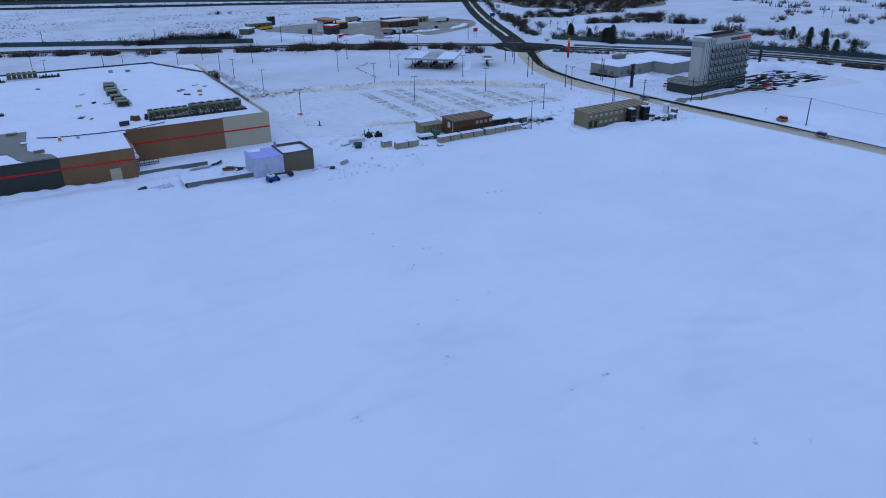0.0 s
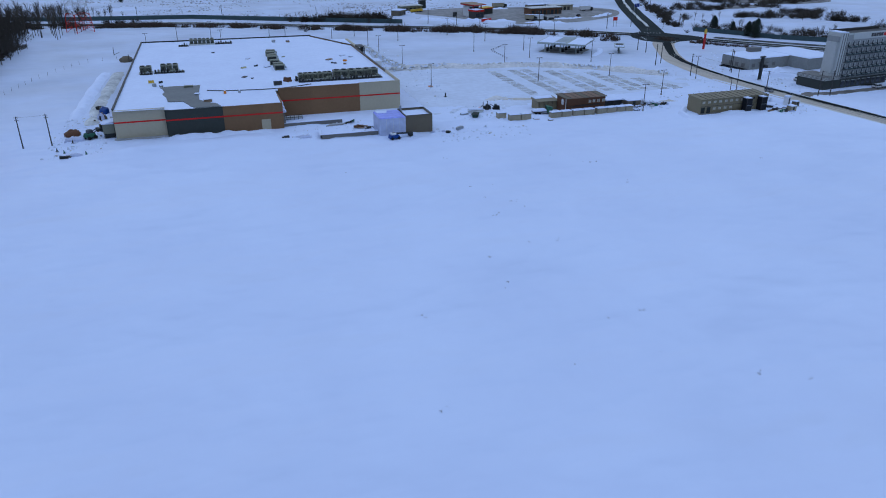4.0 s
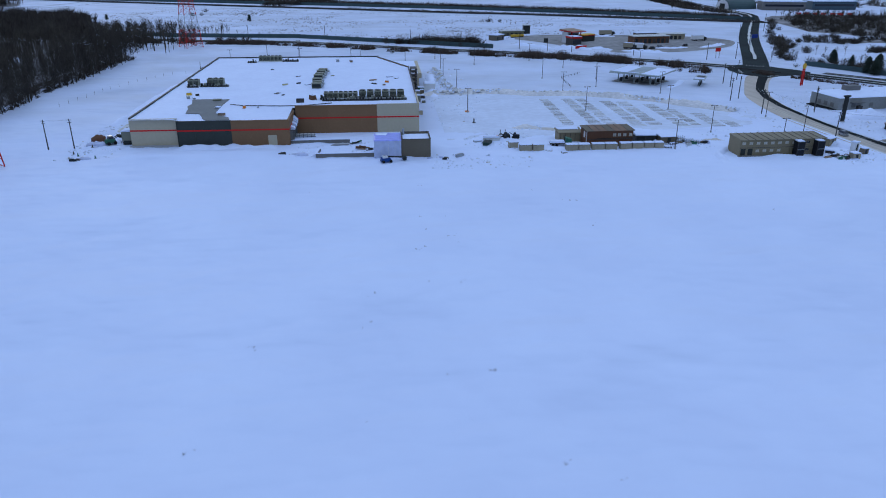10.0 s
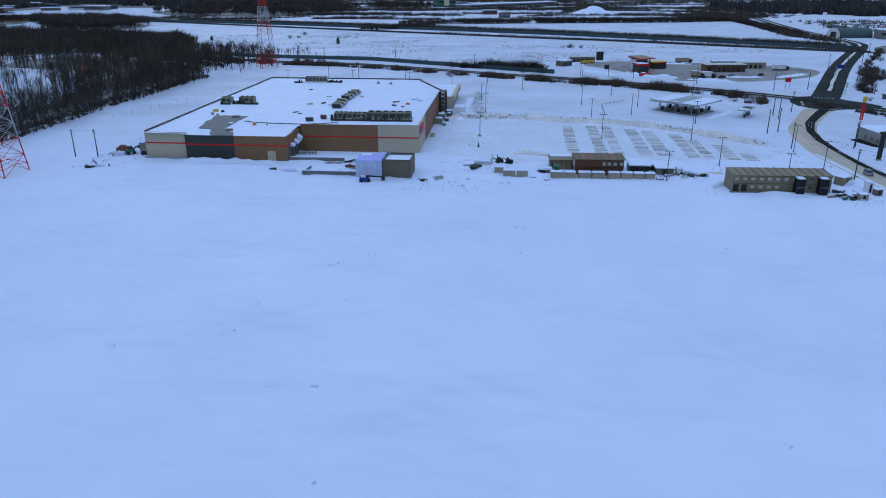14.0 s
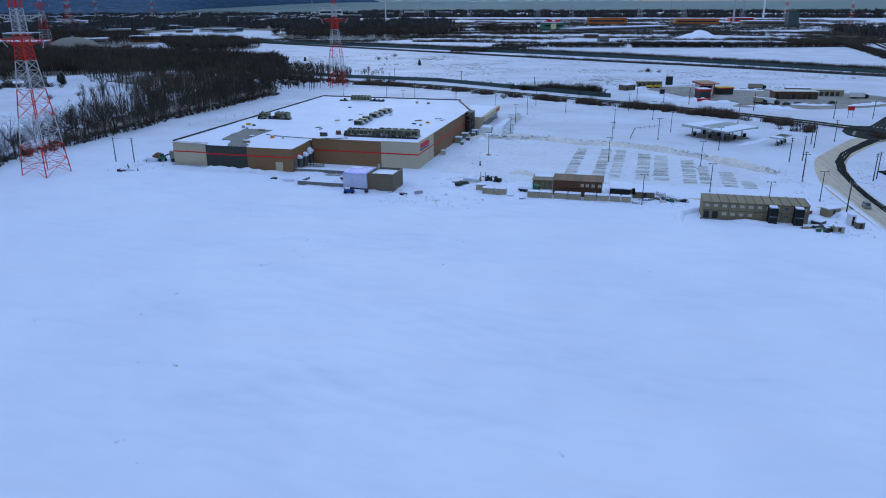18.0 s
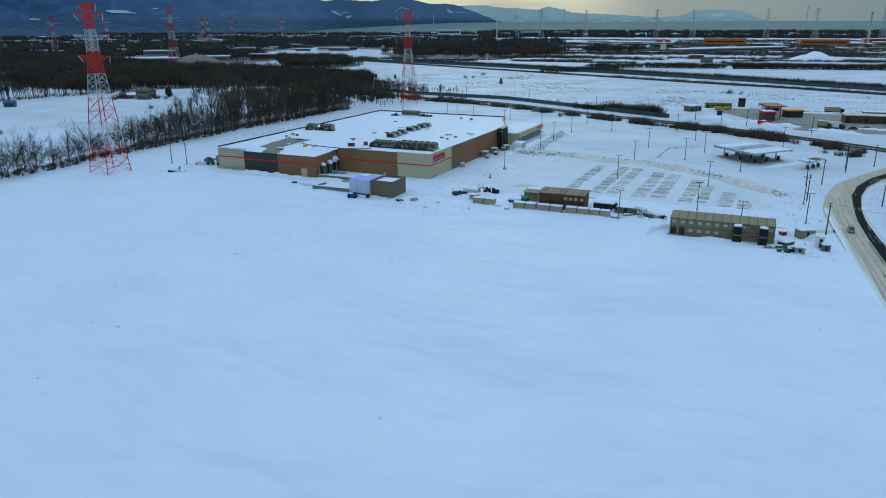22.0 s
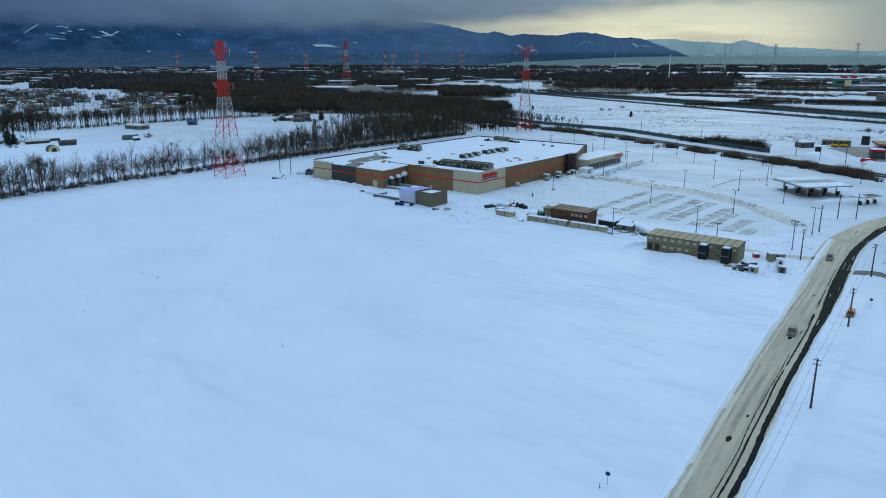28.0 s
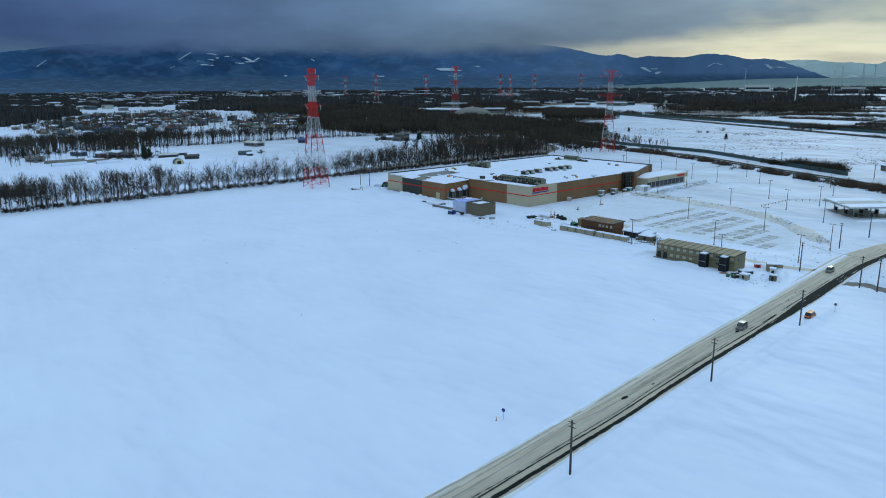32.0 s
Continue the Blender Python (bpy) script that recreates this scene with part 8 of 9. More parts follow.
for i in range(5):
    rng2, sh, st = random.Random(300 + i), Shape(), Shape()
    for k in range(30):
        a, e = rng2.uniform(0, 6.283), rng2.uniform(0.3, 1.5)
        d = Vector((math.cos(a) * math.cos(e), math.sin(a) * math.cos(e), math.sin(e)))
        p = Vector((rng2.uniform(-0.5, 0.5), rng2.uniform(-0.5, 0.5), -0.05))
        n = rng2.uniform(1.0, 1.6)
        sh.spike(p, p + d * n, 0.032)
        for j in range(5):
            e2 = (d + Vector((rng2.uniform(-0.9, 0.9), rng2.uniform(-0.9, 0.9), rng2.uniform(-0.3, 0.7)))).normalized()
            q = p + d * n * rng2.uniform(0.35, 0.95)
            sh.spike(q, q + e2 * rng2.uniform(0.35, 0.7), 0.022)
    for k in range(30):
        p = Vector((rng2.uniform(-1.4, 1.4), rng2.uniform(-1.4, 1.4), -0.05))
        st.spike(p, p + Vector((rng2.uniform(-0.5, 0.5), rng2.uniform(-0.5, 0.5), rng2.uniform(1.4, 2.6))), 0.07)
    BUSH.append(tri_arrays(sh))
    STEMS.append(tri_arrays(st))


def woods(name, base, places, material, label, category="woods"):
    v, tr = scatter(base, places, random.Random(len(places)))
    ob = new(name, fast_mesh(name, v, tr, material))
    return tagged(ob, label, category, kind="stuff")


NEARWOOD = [(-74, 212), (-68, 300), (-59, 400), (-110, 470), (-200, 520), (-262, 480), (-225, 437), (-190, 425), (-122, 398), (-112, 335), (-106, 290), (-98, 240)]


def wood_floor(polys):
    s = Shape()
    for poly in polys:
        ring = smooth_line(list(poly) + [poly[0]], 5)[:-1]
        s.face([(x + rng.uniform(-2, 2), y + rng.uniform(-2, 2), 0.12) for x, y in ring])
    return s


woods("woodland", MINI, [(x, y, 0, rng.uniform(0.75, 1.12)) for x, y in fill([(-112, 290), (-118, 390), (-185, 415), (-160, 344), (-125, 290)], 34, rng) + [q for q in fill(NEARWOOD, 450, rng) if rng.random() < 0.6 + 0.4 * ease(-q[0], 84, 120)] + fill([(-100, 300), (-62, 330), (-59, 400), (-110, 470), (-160, 400)], 150, rng) + fill([(-78, 412), (-50, 408), (-22, 460), (-60, 488), (-110, 480)], 90, rng) + fill([(-86, -40), (-84, 110), (-100, 120), (-116, 40), (-112, -40)], 130, rng)] + [(x, y, 0, rng.uniform(0.45, 0.85)) for x, y in fill([(-262, 95), (-330, 60), (-342, 190), (-290, 205), (-276, 180), (-300, 140)], 110, rng)], WOODLAND, "leafless woodland beside the store with snow between trunks")
woods("undergrowth", BUSH, [(x - rng.uniform(0, 12) - 2, y + rng.uniform(-2, 2), 0, rng.uniform(0.5, 1.3)) for x, y, _, _ in along(EDGE, 0.42)] + [(x, y, 0, rng.uniform(0.5, 1.1)) for x, y in fill(NEARWOOD, 330, rng)], BARK, "brushwood along the edge of the trees", "undergrowth")
BELT = [(-330, -30), (-350, 60), (-354, 121), (-349, 175), (-351, 215), (-338, 256), (-331, 329), (-312, 400), (-285, 445)]
woods("tree_row", MINI, [(x - rng.uniform(0, 24), y + rng.uniform(-3, 3), 0, rng.uniform(0.7, 1.1)) for x, y, _, _ in along(BELT, 0.55)] + [(x - 20 - rng.uniform(0, 50), y + rng.uniform(-4, 4), 0, rng.uniform(0.7, 1.05)) for x, y, _, _ in along(BELT[:6], 0.36)], WOODLAND, "belt of bare trees behind the small farm field", "tree row")
woods("belt_brush", BUSH, [(-290 + rng.gauss(0, 14), 168 + rng.gauss(0, 12), 0, rng.uniform(0.8, 1.8)) for k in range(60)] + [(x - rng.uniform(0, 20), y + rng.uniform(-3, 3), 0, rng.uniform(0.7, 1.5)) for x, y, _, _ in along(BELT, 1.6)], BARK, "brushwood under the tree belt", "undergrowth")
reeds = [(x - 4.5 - rng.uniform(0, 7), y - 6.5 - rng.uniform(0, 8), rng.uniform(0.9, 1.9)) for x, y, _, _ in along([p for p in HWY if 130 < p[0] < 240], 0.17)]
reeds += [(221 + rng.gauss(0, 3), 307 + rng.gauss(0, 2), rng.uniform(1.0, 1.7)) for k in range(40)]
reeds += [(x - 4 - rng.uniform(0, 6), y - 8 - rng.uniform(0, 7), rng.uniform(0.6, 1.4)) for x, y, _, _ in along([p for p in HWY if -110 < p[0] < 130], 0.2)]
reeds += [(x - 8 - rng.uniform(0, 5), y - 5 - rng.uniform(0, 4), rng.uniform(0.5, 1.0)) for x, y, _, _ in along([p for p in HWY if p[1] < 310], 0.35) if y > 80]
clumped = []
for x, y, q in reeds:
    n = noise.noise(Vector((x * 0.07, y * 0.07, 21))) + 0.6 * noise.noise(Vector((x * 0.21, y * 0.21, 9)))
    if n > 0.1 or (n > -0.2 and rng.random() < 0.18):
        clumped.append((x, y, 0, q * (0.75 + 0.9 * max(0.0, n))))
woods("roadside_reeds", STEMS, clumped, REEDS, "dry brown reeds and brush below the main road", "reeds")
bushes = [(358, 359, 2.6), (372, 351, 2.6), (399, 347, 2.8), (403, 345, 2.4), (400, 326, 2.8), (404, 322, 2.6), (407, 317, 2.8), (412, 314, 2.4), (396, 283, 3.2), (402, 280, 3.0), (390, 286, 2.8), (398, 276, 3.0), (399, 256, 3.0), (405, 252, 2.6), (402, 267, 2.4), (341, 287, 2.2), (345, 283, 2.0), (337, 292, 2.0), (444, 313, 2.4), (316, 347, 1.6), (312, 337, 1.8), (310, 330, 1.5), (329, 396, 1.8), (322, 373, 1.8), (327, 403, 2.2), (416, 531, 2.4), (295, 328, 2.2), (290, 322, 2.0), (376, 486, 2.0), (324, 375, 2.2), (278, 315, 1.4)] + [(407 + rng.uniform(-5, 22), 372 - rng.uniform(0, 30), rng.uniform(1.8, 3.0)) for k in range(26)] + [(x + rng.uniform(-3, 3) + 6, y + rng.uniform(-3, 3), rng.uniform(1.2, 2.4)) for x, y, _, _ in along([(318, 318), (330, 290), (352, 250), (362, 205)], 4)] + [(x + rng.uniform(-2, 2), y + 4 + rng.uniform(0, 5), rng.uniform(0.9, 1.9)) for x, y, _, _ in along([(-240, 590), (-57, 500), (23, 484), (103, 436)], 5) if rng.random() < 0.6] + [(-75, 670, 2.4), (-68, 674, 2.0), (-71, 715, 2.6), (-65, 526, 2.2), (-58, 522, 2.0), (-72, 530, 2.0), (95, 445, 2.4), (100, 442, 2.6), (105, 440, 2.4), (176, 580, 2.2), (-153, 132, 1.8), (-180, 232, 1.7), (-186, 348, 2.2), (-180, 365, 2.0), (-167, 139, 1.8), (-235, 251, 2.6), (113, 428, 2.2), (118, 425, 2.4), (124, 421, 2.6), (130, 420, 2.4), (136, 414, 2.6), (63, 470, 1.6), (176, 582, 2.0), (184, 578, 1.8), (136, 372, 1.3), (80, 396, 1.4), (250, 420, 0.9), (312, 300, 2.2), (300, 316, 2.0), (330, 275, 2.6), (335, 270, 2.6)]
for x, y in ((403, 422), (360, 361), (379, 360), (413, 363), (410, 322), (432, 304), (397, 259), (463, 294), (517, 312), (494, 255), (525, 258), (391, 234), (411, 228), (396, 203)):
    bushes += [(x + rng.uniform(-9, 9), y + rng.uniform(-7, 7), rng.uniform(1.4, 3.2)) for k in range(5)]
for cx, cy in [(359, 425), (339, 416), (384, 434), (410, 444), (402, 324), (389, 345), (410, 318), (362, 363), (375, 355), (393, 284), (396, 256), (372, 402), (420, 400), (440, 420)]:
    bushes += [(cx + rng.gauss(0, 4.5), cy + rng.gauss(0, 3.0), rng.uniform(1.5, 2.7)) for k in range(7)]
bushes += [(rng.uniform(-60, -8), 474 + rng.gauss(0, 4), rng.uniform(1.2, 2.4)) for k in range(26)]
bushes += [(x + rng.uniform(-3, 3), y + rng.uniform(-3, 3), rng.uniform(1.2, 2.0)) for x, y, _, _ in along([(300, 400), (350, 480), (400, 560)], 3) if rng.random() < 0.8 for x in (x + 16,)]
bushes += [(x + rng.uniform(-1, 1), y + rng.uniform(0, 4), rng.uniform(2.2, 3.2) * (1.0 if x < 102 else 1.35)) for x, y, _, _ in along([(80, 440), (105, 435), (136, 422)], 0.7) if rng.random() < (0.3 if x < 96 else 1.0)]
woods("roadside_trees", MINI, [(x, y, 0, rng.uniform(0.45, 0.8)) for x, y in fill([(-230, 560), (-100, 528), (-62, 472), (-66, 432), (-112, 468)], 240, rng)] + [(x + rng.uniform(-5, 5), y + rng.uniform(4, 13), 0, rng.uniform(0.35, 0.65)) for x, y, _, _ in along([(-330, 632), (-200, 570), (-57, 499), (-20, 490)], 1.5)], WOODLAND, "bare trees along the main road behind the store", "trees")
woods("thicket", MINI, [(x, y, 0, rng.uniform(0.35, 0.65)) for x, y in fill([(390, 470), (455, 412), (525, 440), (600, 560), (440, 600)], 500, rng)] + [(x + rng.gauss(0, 4), y + rng.gauss(0, 3), 0, rng.uniform(0.3, 0.5)) for x, y in ((333, 280), (339, 276), (310, 312), (398, 287), (435, 307), (392, 333), (400, 327), (381, 232), (511, 285), (488, 256), (290, 335), (322, 352), (301, 300)) for k in range(4)], WOODLAND, "dense brown thicket of small bare trees beyond the crossing", "thicket")
bushes += [(x, y, rng.uniform(1.6, 3.2)) for x, y in fill([(390, 470), (455, 412), (525, 440), (600, 560), (440, 600)], 520, rng)]
bushes += [(x + rng.gauss(0, 7), y + rng.gauss(0, 4), rng.uniform(1.4, 3.0)) for x, y in ((-249, 404), (-238, 404), (-262, 398), (-291, 160), (-283, 172), (-300, 172)) for k in range(8)]
bushes += [(x, y, rng.uniform(1.2, 2.6)) for x, y in fill([(-230, 560), (-100, 528), (-62, 472), (-66, 432), (-112, 468)], 170, rng)]
for x, y, n, w in ((322, 388, 5, 3), (318, 364, 2, 1.5), (291, 339, 4, 3), (364, 362, 4, 2.5), (377, 354, 5, 3.5), (390, 412, 14, 8), (424, 413, 9, 6), (395, 351, 10, 7), (399, 337, 6, 4), (411, 358, 8, 6), (401, 328, 6, 4), (357, 410, 8, 5), (349, 413, 6, 4), (376, 412, 8, 6), (310, 324, 5, 4), (308, 307, 6, 4), (334, 280, 4, 3)):
    bushes += [(x + rng.gauss(0, w), y + rng.gauss(0, w * 0.6), rng.uniform(1.5, 2.7)) for k in range(n)]
bushes += [(x + rng.uniform(-4, 4), y + rng.uniform(-3, 4), rng.uniform(1.3, 2.7)) for x, y, _, _ in along([(292, 322), (303, 300), (312, 282), (326, 266), (340, 244), (352, 216), (366, 172)], 1.5)]
bushes += [(x + rng.uniform(-3, 3), y + rng.uniform(-3, 3), rng.uniform(1.2, 2.4)) for x, y, _, _ in along([(290, 345), (318, 391), (340, 430)], 1.6)]
woods("scrub_bush", BUSH, [(x, y, 0, s) for x, y, s in bushes], WOODLAND, "scattered bare bushes on the snowy rough ground", "bushes")
tuft = []
for x, y in fill([(-240, 640), (20, 500), (150, 425), (260, 480), (330, 560), (60, 705), (-100, 790)], 4200, rng):
    n = noise.noise(Vector((x * 0.018, y * 0.03, 5))) + 0.5 * noise.noise(Vector((x * 0.07, y * 0.1, 3)))
    if n > -0.08:
        tuft.append((x, y, 0, rng.uniform(0.14, 0.3) + 0.45 * max(0.0, n)))
TUFT = []
for i in range(4):
    rng2, sh = random.Random(330 + i), Shape()
    for k in range(8):
        p = Vector((rng2.uniform(-1.6, 1.6), rng2.uniform(-1.6, 1.6), -0.05))
        sh.spike(p, p + Vector((rng2.uniform(-0.9, 0.9), rng2.uniform(-0.9, 0.9), rng2.uniform(0.8, 2.2))), 0.28)
    TUFT.append(tri_arrays(sh))
woods("field_tufts", TUFT, tuft, FROST, "dry grass tufts sticking out of the snowy field", "grass tufts")
near = []
for x, y in ((65.8, 145.7), (63.6, 124.4), (63.9, 116.2), (68.5, 124.4), (69.6, 107.4), (68.5, 111.3), (60.6, 89.5), (66.5, 88), (50.4, 86), (49.2, 75.4), (33, 70.5), (48.5, 50.6), (59.4, 60), (66.2, 61), (62, 49.8), (70, 39.5), (75.9, 36), (27, 48), (93.9, 138), (97.8, 130), (100.5, 129.6), (38.9, 145), (61.5, 104.7), (100, 114), (127.8, 48), (190.8, 104), (143, 116.5)):
    near += [(x + rng.gauss(0, 0.6), y + rng.gauss(0, 0.5), height(x, y) - 0.1, rng.uniform(0.08, 0.18)) for k in range(rng.randint(1, 4))]
woods("grass_tufts", STEMS, near, REEDS, "few dry grass stems poking through the field snow", "grass tufts")

# far woods: clumps of spiky crowns
CLUMP = []
for i in range(6):
    rng2, sh = random.Random(400 + i), Shape()
    for k in range(9):
        x, y, r, h = rng2.uniform(-6, 6), rng2.uniform(-6, 6), rng2.uniform(2.2, 3.6), rng2.uniform(9, 13)
        sh.spike((x, y, -0.3), (x, y, h), 0.3)
        for j in range(5):
            a, z0 = j * 1.26 + rng2.uniform(-0.5, 0.5), h * rng2.uniform(0.3, 0.6)
            sh.spike((x, y, z0), (x + r * math.cos(a), y + r * math.sin(a), min(h, z0 + h * rng2.uniform(0.25, 0.5))), 0.42)
    CLUMP.append(tri_arrays(sh))
LOW = []
for i in range(6):
    rng2, sh = random.Random(450 + i), Shape()
    for k in range(8):
        x, y, r, h = rng2.uniform(-8, 8), rng2.uniform(-8, 8), rng2.uniform(2.4, 4.0), rng2.uniform(8, 13)
        for j in range(4):
            a = j * 1.57 + rng2.uniform(-0.5, 0.5)
            sh.spike((x + math.cos(a) * 0.8, y + math.sin(a) * 0.8, -0.3), (x + r * 0.6 * math.cos(a), y + r * 0.6 * math.sin(a), h * rng2.uniform(0.7, 1.0)), 1.9)
    LOW.append(tri_arrays(sh))
NEARFAR = [([(-300, 455), (-205, 525), (-115, 475), (-130, 560), (-156, 627), (-330, 700), (-520, 690), (-480, 560)], 800), ([(-520, 560), (-480, 700), (-770, 870), (-1150, 830), (-850, 600)], 900), ([(-330, 440), (-520, 470), (-520, 560), (-300, 460)], 180),
           ([(-700, 960), (-560, 830), (-460, 890), (-600, 1100), (-900, 1200)], 200), ([(-420, 1180), (-300, 1055), (-120, 1100), (-90, 1280), (-190, 1480), (-400, 1400)], 330), ([(-470, 930), (-354, 776), (-300, 764), (-285, 850), (-420, 980)], 260), ([(-60, 1300), (20, 1360), (24, 1440), (-40, 1500), (-100, 1500)], 60)]
DISTANT = [([(-1060, 620), (-1140, 600), (-1330, 760), (-1280, 800), (-1130, 690)], 60), ([(-740, 100), (-1100, 150), (-1300, 330), (-1040, 380), (-760, 190)], 330), ([(560, 1150), (900, 950), (1150, 1200), (760, 1500), (560, 1400)], 560), ([(-700, 1900), (-250, 1980), (-150, 1480), (-400, 1340), (-760, 1500)], 430), ([(-1200, 900), (-800, 880), (-700, 1400), (-1300, 1500)], 500), ([(-950, 3380), (3000, 3300), (3200, 3850), (-1060, 3850)], 1500), ([(-720, 2600), (1500, 2500), (1600, 2600), (-720, 2720)], 900),
           ([(-1600, -200), (-900, -100), (-900, 100), (-1600, 200)], 260), ([(-2300, 1700), (-900, 2000), (-900, 2150), (-2300, 1900)], 400), ([(-2600, 2500), (-700, 2900), (-700, 3100), (-2600, 2750)], 500), ([(-1000, 1500), (-760, 1560), (-800, 1900), (-1200, 1800)], 260), ([(-900, 640), (-1060, 640), (-1700, 1000), (-1500, 1250), (-900, 820)], 420)]
SCRUB = [([(410, 985), (520, 1040), (730, 1430), (520, 1400), (400, 1100)], 420), ([(380, 1010), (470, 1000), (560, 1100), (420, 1090)], 160), ([(480, 700), (900, 650), (1000, 900), (520, 960)], 420), ([(-150, 1120), (80, 1090), (80, 1110), (-150, 1150)], 120), ([(-240, 1240), (420, 1280), (420, 1330), (-240, 1300)], 420),
         ([(500, 300), (900, 200), (1000, 500), (600, 600)], 160), ([(-100, 1480), (420, 1460), (420, 1560), (-160, 1560)], 420), ([(-60, 1750), (700, 1720), (700, 1850), (-60, 1880)], 420), ([(-560, 1000), (-330, 960), (-320, 1010), (-560, 1060)], 160)]
places, distant = [], []
for poly, n in NEARFAR:
    places += [(x, y, 0, rng.uniform(0.7, 1.15)) for x, y in fill(poly, n, rng)]
# tall hedges across the plain, with gaps
for line, step, size in (([(12, 880), (76, 888)], 1.1, 0.5), ([(80, 890), (170, 900)], 0.9, 0.55), ([(179, 902), (292, 916), (352, 924), (436, 950)], 0.9, 0.62), ([(440, 958), (424, 800), (414, 690)], 1.3, 0.5), ([(-20, 770), (17, 800), (55, 846)], 1.6, 0.5)):
    places += [(x + rng.uniform(-2, 2), y + rng.uniform(-1, 9), 0, size * rng.uniform(0.7, 1.15)) for x, y, _, _ in along(line, step)]
for poly, n in DISTANT:
    distant += [(x, y, 0, rng.uniform(1.0, 1.7)) for x, y in fill(poly, int(n * 0.65), rng)]
SPRAY, scrub = [], []
for i in range(6):
    rng2, sh = random.Random(470 + i), Shape()
    for k in range(16):
        x, y = rng2.gauss(0, 2.4), rng2.gauss(0, 2.4)
        sh.spike((x, y, -0.2), (x + rng2.uniform(-1.8, 1.8), y + rng2.uniform(-1.8, 1.8), rng2.uniform(1.6, 4.6)), rng2.uniform(0.2, 0.5))
    SPRAY.append(tri_arrays(sh))
for poly, n in SCRUB:
    scrub += [(x + rng.gauss(0, 10), y + rng.gauss(0, 16 if y > 870 else 4), 0, rng.uniform(0.6, 1.3)) for x, y in fill(poly, int(n * 1.7), rng)]
scrub += [(x + rng.uniform(-4, 4), y + rng.uniform(-4, 4), 0, rng.uniform(0.7, 1.5)) for x, y, _, _ in along([(454, 1016), (436, 880), (420, 776), (408, 700), (420, 640)], 2.0)]
scrub += [(x + rng.uniform(-6, 6), y + 12 + rng.uniform(0, 10), 0, rng.uniform(0.7, 1.25)) for x, y, _, _ in along([(-281, 940), (-111, 868), (64, 785), (180, 722), (290, 650), (400, 570)], 0.45)]
scrub += [(x + rng.uniform(-3, 3), y + rng.uniform(-2, 2), 0, rng.uniform(0.4, 0.8)) for x, y, _, _ in along([(66, 731), (180, 671), (334, 590), (400, 552)], 2.5)]
solid("woodland_floor", wood_floor([p for p, n in NEARFAR + DISTANT[3:5]] + [[(-80, 214), (-74, 300), (-66, 400), (-112, 465), (-195, 505), (-215, 445), (-125, 405), (-108, 335), (-102, 290), (-96, 240)], [(390, 470), (455, 412), (525, 440), (600, 560), (440, 600)], [(372, 405), (392, 402), (430, 408), (426, 420), (392, 422), (372, 418)]]), FLOOR, "brushy dark woodland floor with snow between the stems", "woodland floor", kind="stuff")
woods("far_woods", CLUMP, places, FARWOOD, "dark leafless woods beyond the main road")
streaks = random.Random(311)
for x, y in fill([(-320, 1010), (420, 960), (760, 1300), (800, 2300), (-420, 2300), (-300, 1500)], 150, streaks):
    a, half = math.atan2(y + 34, x - 165) + 1.5708 + streaks.uniform(-0.3, 0.3), streaks.uniform(15, 90)
    n = int(half * 0.55)
    scrub += [(x + math.cos(a) * k * half / n + streaks.gauss(0, 3), y + math.sin(a) * k * half / n + streaks.gauss(0, 5), 0, streaks.uniform(0.5, 1.2)) for k in range(-n, n)]
scrub += [(x + streaks.uniform(-3, 3), y + streaks.uniform(-2, 3), 0, streaks.uniform(0.6, 1.1)) for line in ([(-120, 1000), (60, 985)], [(75, 975), (250, 968), (330, 975)], [(345, 985), (470, 1010)], [(-330, 1010), (-170, 985)]) for x, y, _, _ in along(line, 1.4)]
woods("plain_scrub", SPRAY, scrub, WOODLAND, "low brown scrub and hedges on the snowy plain", "scrub")
# broken tree lines and crowded low roofs across the plain, all lying across the line of sight from the south-east
PLAIN = [[(-1330, 300), (-2300, 420), (-3500, 700), (-3400, 1500), (-2000, 1150), (-1480, 820)], [(-950, 1060), (-1500, 1250), (-2700, 1750), (-1700, 2900), (-560, 2750), (-640, 1600)], [(-3300, 1500), (-2300, 1250), (-2000, 1900), (-2900, 2200)]]
rng = random.Random(205)
for poly, n in zip(PLAIN, (230, 170, 90)):
    for x, y in fill(poly, n, rng):
        a, half = math.atan2(y + 38, x - 235) + 1.5708 + rng.uniform(-0.3, 0.3), rng.uniform(50, 210)
        k = -half
        while k < half:
            distant.append((x + math.cos(a) * k + rng.gauss(0, 7), y + math.sin(a) * k + rng.gauss(0, 7), 0, rng.uniform(0.4, 0.95)))
            k += rng.uniform(7, 22)
walls, roofs, tinted = Shape(), Shape(), Shape()
for poly, n in zip(PLAIN, (30, 50, 14)):
    for cx, cy in fill(poly, n, rng):
        big, turn = rng.random() < 0.4, rng.uniform(-25, 65)
        for k in range(rng.randint(2, 5) if big else rng.randint(6, 18)):
            x, y = cx + rng.gauss(0, 70), cy + rng.gauss(0, 45)
            w, d, h = (rng.uniform(26, 70), rng.uniform(12, 24), rng.uniform(5, 9)) if big else (rng.uniform(8, 15), rng.uniform(7, 10), rng.uniform(3.5, 6.5))
            walls.turned_box(x, y, w, d, 0, h, turn)
            (roofs if rng.random() < 0.42 else tinted).turned_box(x, y, w + 1, d + 1, h, h + 1.0, turn)
suburb = thing("far_suburb", "crowded low houses and works of a far snowy suburb", "buildings", kind="stuff")
for nm, sh, m in (("wall_run", walls, FARWALL), ("snowy_roof_run", roofs, SNOW), ("roof_run", tinted, ROOFTINT)):
    tagged(part(nm, sh, m, suburb), kind="stuff")
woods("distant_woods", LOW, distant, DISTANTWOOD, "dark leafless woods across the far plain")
CON = []
